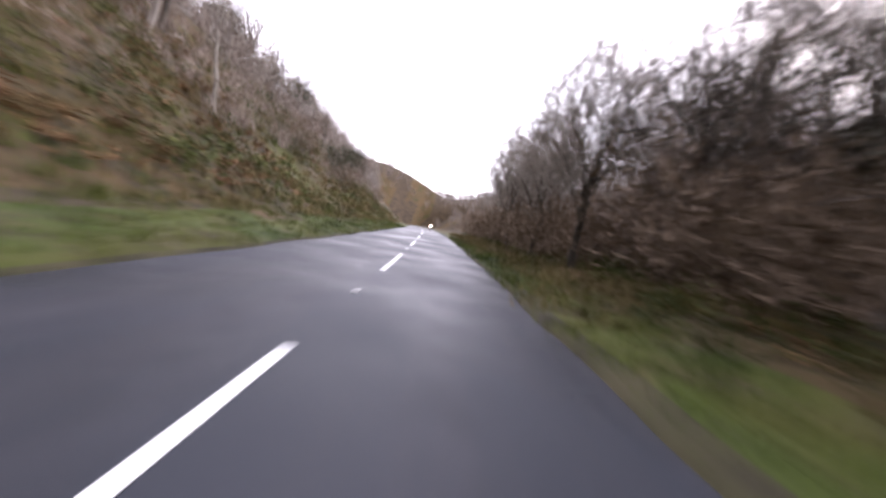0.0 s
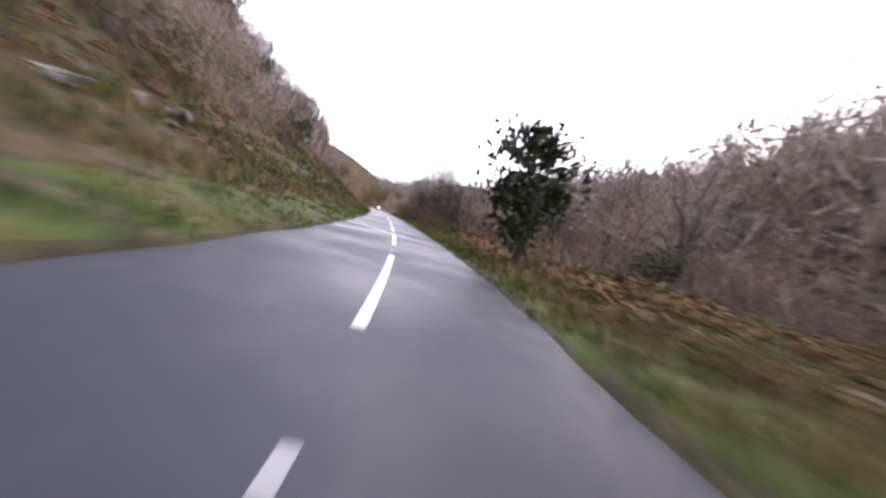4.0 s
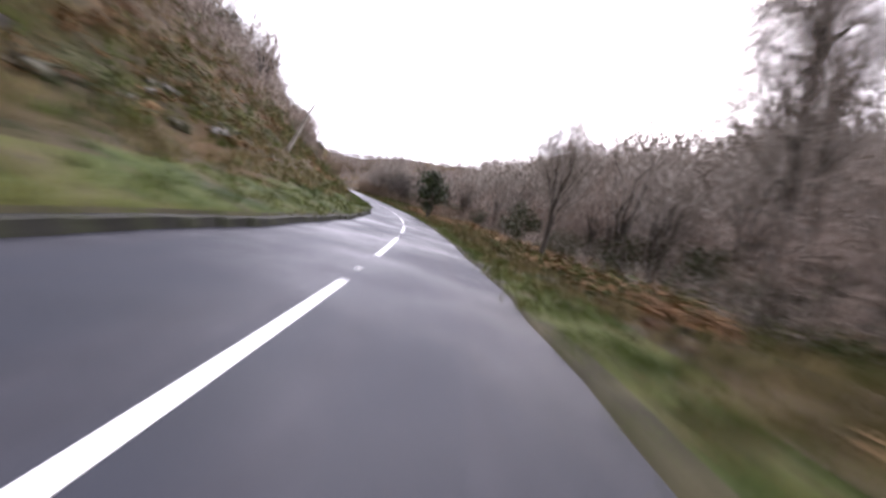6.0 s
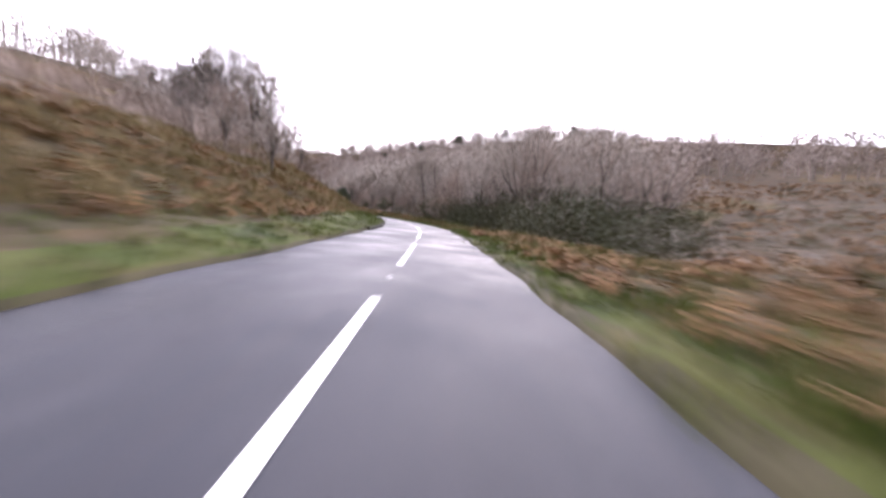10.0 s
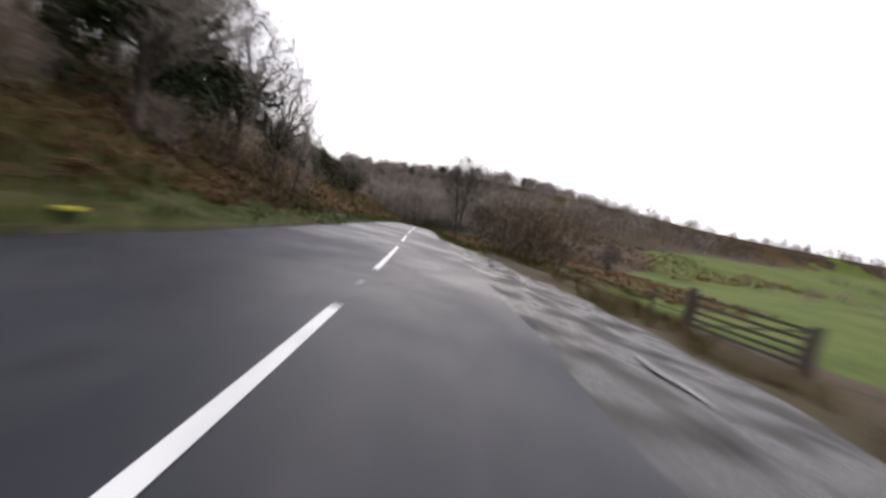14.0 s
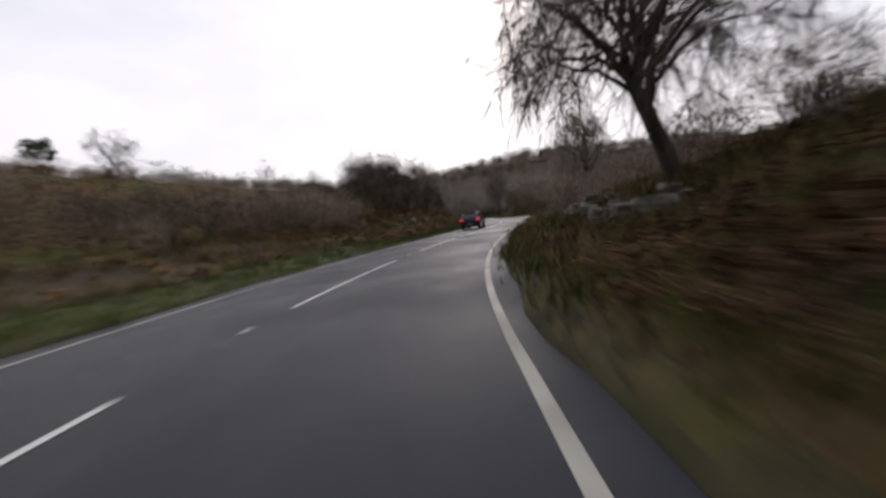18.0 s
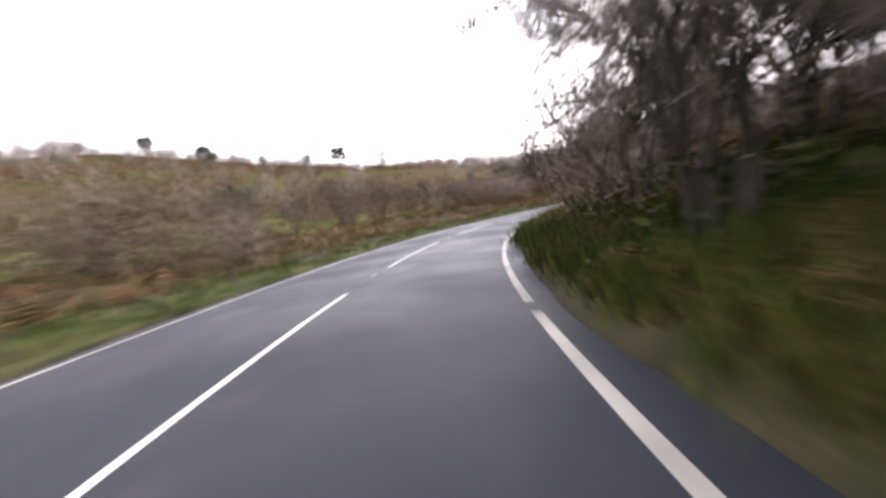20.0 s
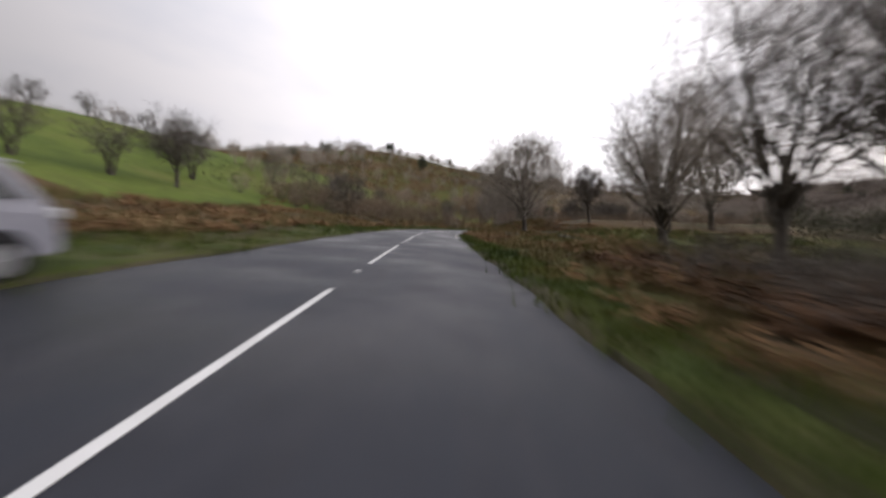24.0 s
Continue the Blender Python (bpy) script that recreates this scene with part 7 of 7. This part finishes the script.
def hatchback(label, paint, s, o, turn, lit, plate):
    t = thing("car", label, "car", at=Matrix.Translation(on_road(s, o)) @ Matrix.Rotation(heading(s) + turn, 4, "Z"))
    W = 0.83
    side = [(-1.88, 0.30), (-1.93, 0.52), (-1.88, 0.80), (-1.78, 0.97), (-1.45, 1.36), (-1.25, 1.43), (-0.6, 1.47), (0.15, 1.45), (0.42, 1.38), (1.02, 0.98), (1.55, 0.87), (1.80, 0.74), (1.90, 0.52), (1.87, 0.27), (0.5, 0.20), (-1.0, 0.20)]
    bm = bmesh.new()
    loops = []
    for x, shrink in ((-1.0, 0.035), (-0.93, 0.0), (0.0, -0.012), (0.93, 0.0), (1.0, 0.035)):
        loop = []
        for y, z in side:
            cy, cz = y * (1 - shrink * 0.6), 0.75 + (z - 0.75) * (1 - shrink)
            loop.append(bm.verts.new((x * W * lean_in(z) * (1 - 0.05 * (abs(y) / 1.9) ** 3), cy, cz)))
        loops.append(loop)
    n = len(side)
    for a, b in zip(loops, loops[1:]):
        for i in range(n):
            bm.faces.new((a[i], a[(i + 1) % n], b[(i + 1) % n], b[i]))
    bm.faces.new(loops[0][::-1])
    bm.faces.new(loops[-1])
    bmesh.ops.recalc_face_normals(bm, faces=bm.faces[:])
    body = part("body", bm, paint, t)
    body.data.polygons.foreach_set("use_smooth", np.array([len(p.vertices) == 4 for p in body.data.polygons]))

    def pane(name, pts, mat, off, lab=""):
        """A thin panel from corner points, pushed out along its normal."""
        b2 = bmesh.new()
        vs = [b2.verts.new(q) for q in pts]
        f = b2.faces.new(vs)
        f.normal_update()
        nn = f.normal.copy()
        if nn.dot(Vector(pts[0]) - Vector((0, 0, 0.8))) < 0:
            nn = -nn
        for v in b2.verts:
            v.co += nn * off
        r = bmesh.ops.extrude_face_region(b2, geom=[f])
        for v in r["geom"]:
            if isinstance(v, bmesh.types.BMVert):
                v.co -= nn * 0.03
        bmesh.ops.recalc_face_normals(b2, faces=b2.faces[:])
        return part(name, b2, mat, t, lab)

    def sx(z, sg, y=0):
        return sg * W * lean_in(z) * (1 - 0.05 * (abs(y) / 1.9) ** 3) * 0.998

    pane("rear_window", [(-0.56, -1.755, 1.02), (0.56, -1.755, 1.02), (0.50, -1.50, 1.31), (-0.50, -1.50, 1.31)], M_CARGLASS, 0.012)
    pane("windscreen", [(-0.60, 0.95, 1.03), (0.60, 0.95, 1.03), (0.54, 0.48, 1.34), (-0.54, 0.48, 1.34)], M_CARGLASS, 0.012)
    for sg in (-1, 1):
        pane("side_window", [(sx(0.99, sg), -0.72, 0.99), (sx(0.99, sg), 0.78, 0.99), (sx(1.33, sg), 0.36, 1.33), (sx(1.36, sg), -0.62, 1.36)], M_CARGLASS, 0.012)
        pane("quarter_window", [(sx(0.99, sg, 1.5), -1.50, 0.99), (sx(0.99, sg), -0.80, 0.99), (sx(1.36, sg), -0.72, 1.36), (sx(1.33, sg, 1.3), -1.22, 1.33)], M_CARGLASS, 0.014)
        bm = bmesh.new()
        box(bm, sg * W - (0.25 if sg > 0 else -0.02), sg * W + (0.02 if sg > 0 else 0.25), -1.935, -1.76, 0.745, 0.885, 0.03)
        part("tail_lamp", bm, M_TAIL if lit else M_LAMP_CLEAR, t, "glowing red tail lamp" if lit else "pale tail lamp")
        bm = bmesh.new()
        box(bm, sg * W - (0.30 if sg > 0 else 0.0), sg * W + (0.0 if sg > 0 else 0.30), 1.62, 1.86, 0.62, 0.76, 0.03)
        part("headlamp", bm, M_LAMP_CLEAR, t)
        bm = bmesh.new()
        box(bm, sg * 0.99 - 0.10, sg * 0.99 + 0.10, 0.62, 0.72, 0.96, 1.09, 0.03)
        part("door_mirror", bm, M_BLACK, t)
        bm = bmesh.new()
        box(bm, sg * W * 0.985 - 0.015, sg * W * 0.985 + 0.02, -0.9, 0.95, 0.50, 0.56, 0.008)
        part("rub_strip", bm, M_BLACK, t)
        for y in (-1.18, 1.22):
            bm = bmesh.new()
            rod(bm, (sg * 0.60, y, 0.30), (sg * (W + 0.004), y, 0.30), 0.345, 0.345, 24)
            part("wheel_arch", bm, M_BLACK, t)
            bm = bmesh.new()
            v = rod(bm, (sg * 0.66, y, 0.29), (sg * (W + 0.018), y, 0.29), 0.29, 0.29, 28)
            bmesh.ops.bevel(bm, geom=[e for e in bm.edges if abs(e.verts[0].co.x - e.verts[1].co.x) < 0.01], offset=0.03, segments=2, affect="EDGES")
            tyre = part("wheel", bm, M_RUBBER, t)
            bm = bmesh.new()
            rod(bm, (sg * (W + 0.008), y, 0.29), (sg * (W + 0.028), y, 0.29), 0.20, 0.19, 20)
            for q in range(5):
                a = q * 1.2566
                rod(bm, (sg * (W + 0.03), y, 0.29), (sg * (W + 0.03), y + 0.18 * math.cos(a), 0.29 + 0.18 * math.sin(a)), 0.022, 0.018, 5)
            part("rim", bm, M_ALLOY, tyre, "dull alloy rim")
    bm = bmesh.new()
    box(bm, -0.72, 0.72, -1.98, -1.80, 0.30, 0.50, 0.04)
    part("rear_bumper", bm, paint, t)
    bm = bmesh.new()
    box(bm, -0.13, 0.13, -1.925, -1.87, 0.835, 0.855, 0.006)
    part("tailgate_handle", bm, M_ALLOY, t, "bright tailgate handle")
    bm = bmesh.new()
    box(bm, -0.72, 0.72, 1.80, 1.95, 0.26, 0.48, 0.04)
    part("front_bumper", bm, M_BLACK if lit else paint, t)
    bm = bmesh.new()
    box(bm, -0.26, 0.26, -2.0, -1.97, 0.39, 0.50, 0.004)
    pl = part("number_plate", bm, plate, t, "plain rear plate")
    for q in range(6):
        bm = bmesh.new()
        x = -0.19 + q * 0.07 + (0.02 if q > 3 else 0)
        box(bm, x - 0.018, x + 0.018, -2.006, -1.998, 0.415, 0.475)
        part("plate_bar", bm, M_BLACK, pl)
    bm = bmesh.new()
    box(bm, -0.56, 0.56, -1.56, -1.34, 1.395, 1.435, 0.015)
    part("roof_spoiler", bm, M_BLACK if lit else paint, t)
    bm = bmesh.new()
    rod(bm, (0.1, -1.77, 1.01), (-0.35, -1.73, 1.10), 0.010, 0.006, 5)
    part("rear_wiper", bm, M_BLACK, t)
    return t


hatchback("dark blue hatchback driving away with red tail lamps lit", M_NAVY, -244.9, -1.62, 0.03, True, M_PLATE)
hatchback("pale silver car standing half on the verge", M_SILVER, -349.85, -4.15, math.pi, False, M_PLATE)


def motorcycle(s, o):
    t = thing("motorcycle", "dark motorcycle far down the road with its headlamp lit", "motorcycle", at=Matrix.Translation(on_road(s, o)) @ Matrix.Rotation(heading(s) + math.pi, 4, "Z"))
    for y in (-0.72, 0.72):
        bm = bmesh.new()
        for q in range(20):
            a, b = q * 0.31416, (q + 1) * 0.31416
            rod(bm, (0, y + 0.27 * math.cos(a), 0.31 + 0.27 * math.sin(a)), (0, y + 0.27 * math.cos(b), 0.31 + 0.27 * math.sin(b)), 0.055, 0.055, 8)
        wh = part("wheel", bm, M_RUBBER, t)
        bm = bmesh.new()
        rod(bm, (-0.06, y, 0.31), (0.06, y, 0.31), 0.06, 0.06, 12)
        for q in range(5):
            a = q * 1.2566
            rod(bm, (0, y, 0.31), (0, y + 0.24 * math.cos(a), 0.31 + 0.24 * math.sin(a)), 0.02, 0.015, 5)
        part("rim", bm, M_ALLOY, wh)
    bm = bmesh.new()
    box(bm, -0.17, 0.17, -0.35, 0.35, 0.32, 0.72, 0.08)
    part("engine", bm, M_BLACK, t)
    bm = bmesh.new()
    box(bm, -0.15, 0.15, -0.10, 0.42, 0.70, 0.96, 0.09)
    part("tank", bm, M_NAVY, t)
    bm = bmesh.new()
    box(bm, -0.14, 0.14, -0.85, -0.08, 0.74, 0.86, 0.05)
    part("seat", bm, M_RUBBER, t)
    bm = bmesh.new()
    box(bm, -0.22, 0.22, 0.45, 0.74, 0.72, 1.18, 0.10)
    part("fairing", bm, M_NAVY, t)
    for sg in (-1, 1):
        bm = bmesh.new()
        rod(bm, (sg * 0.10, 0.72, 0.31), (sg * 0.11, 0.50, 0.95), 0.026, 0.03, 8)
        part("fork_leg", bm, M_ALLOY, t)
        bm = bmesh.new()
        rod(bm, (sg * 0.05, 0.42, 1.02), (sg * 0.36, 0.30, 1.02), 0.014, 0.017, 7)
        part("handlebar", bm, M_BLACK, t)
        bm = bmesh.new()
        box(bm, sg * 0.36 - 0.07, sg * 0.36 + 0.07, 0.40, 0.43, 1.12, 1.22, 0.012)
        part("mirror", bm, M_BLACK, t)
    bm = bmesh.new()
    rod(bm, (0, 0.70, 0.98), (0, 0.775, 0.98), 0.11, 0.095, 20)
    part("headlamp", bm, M_HEADLAMP, t, "bright warm headlamp")
    return t


motorcycle(66.0, 1.3)
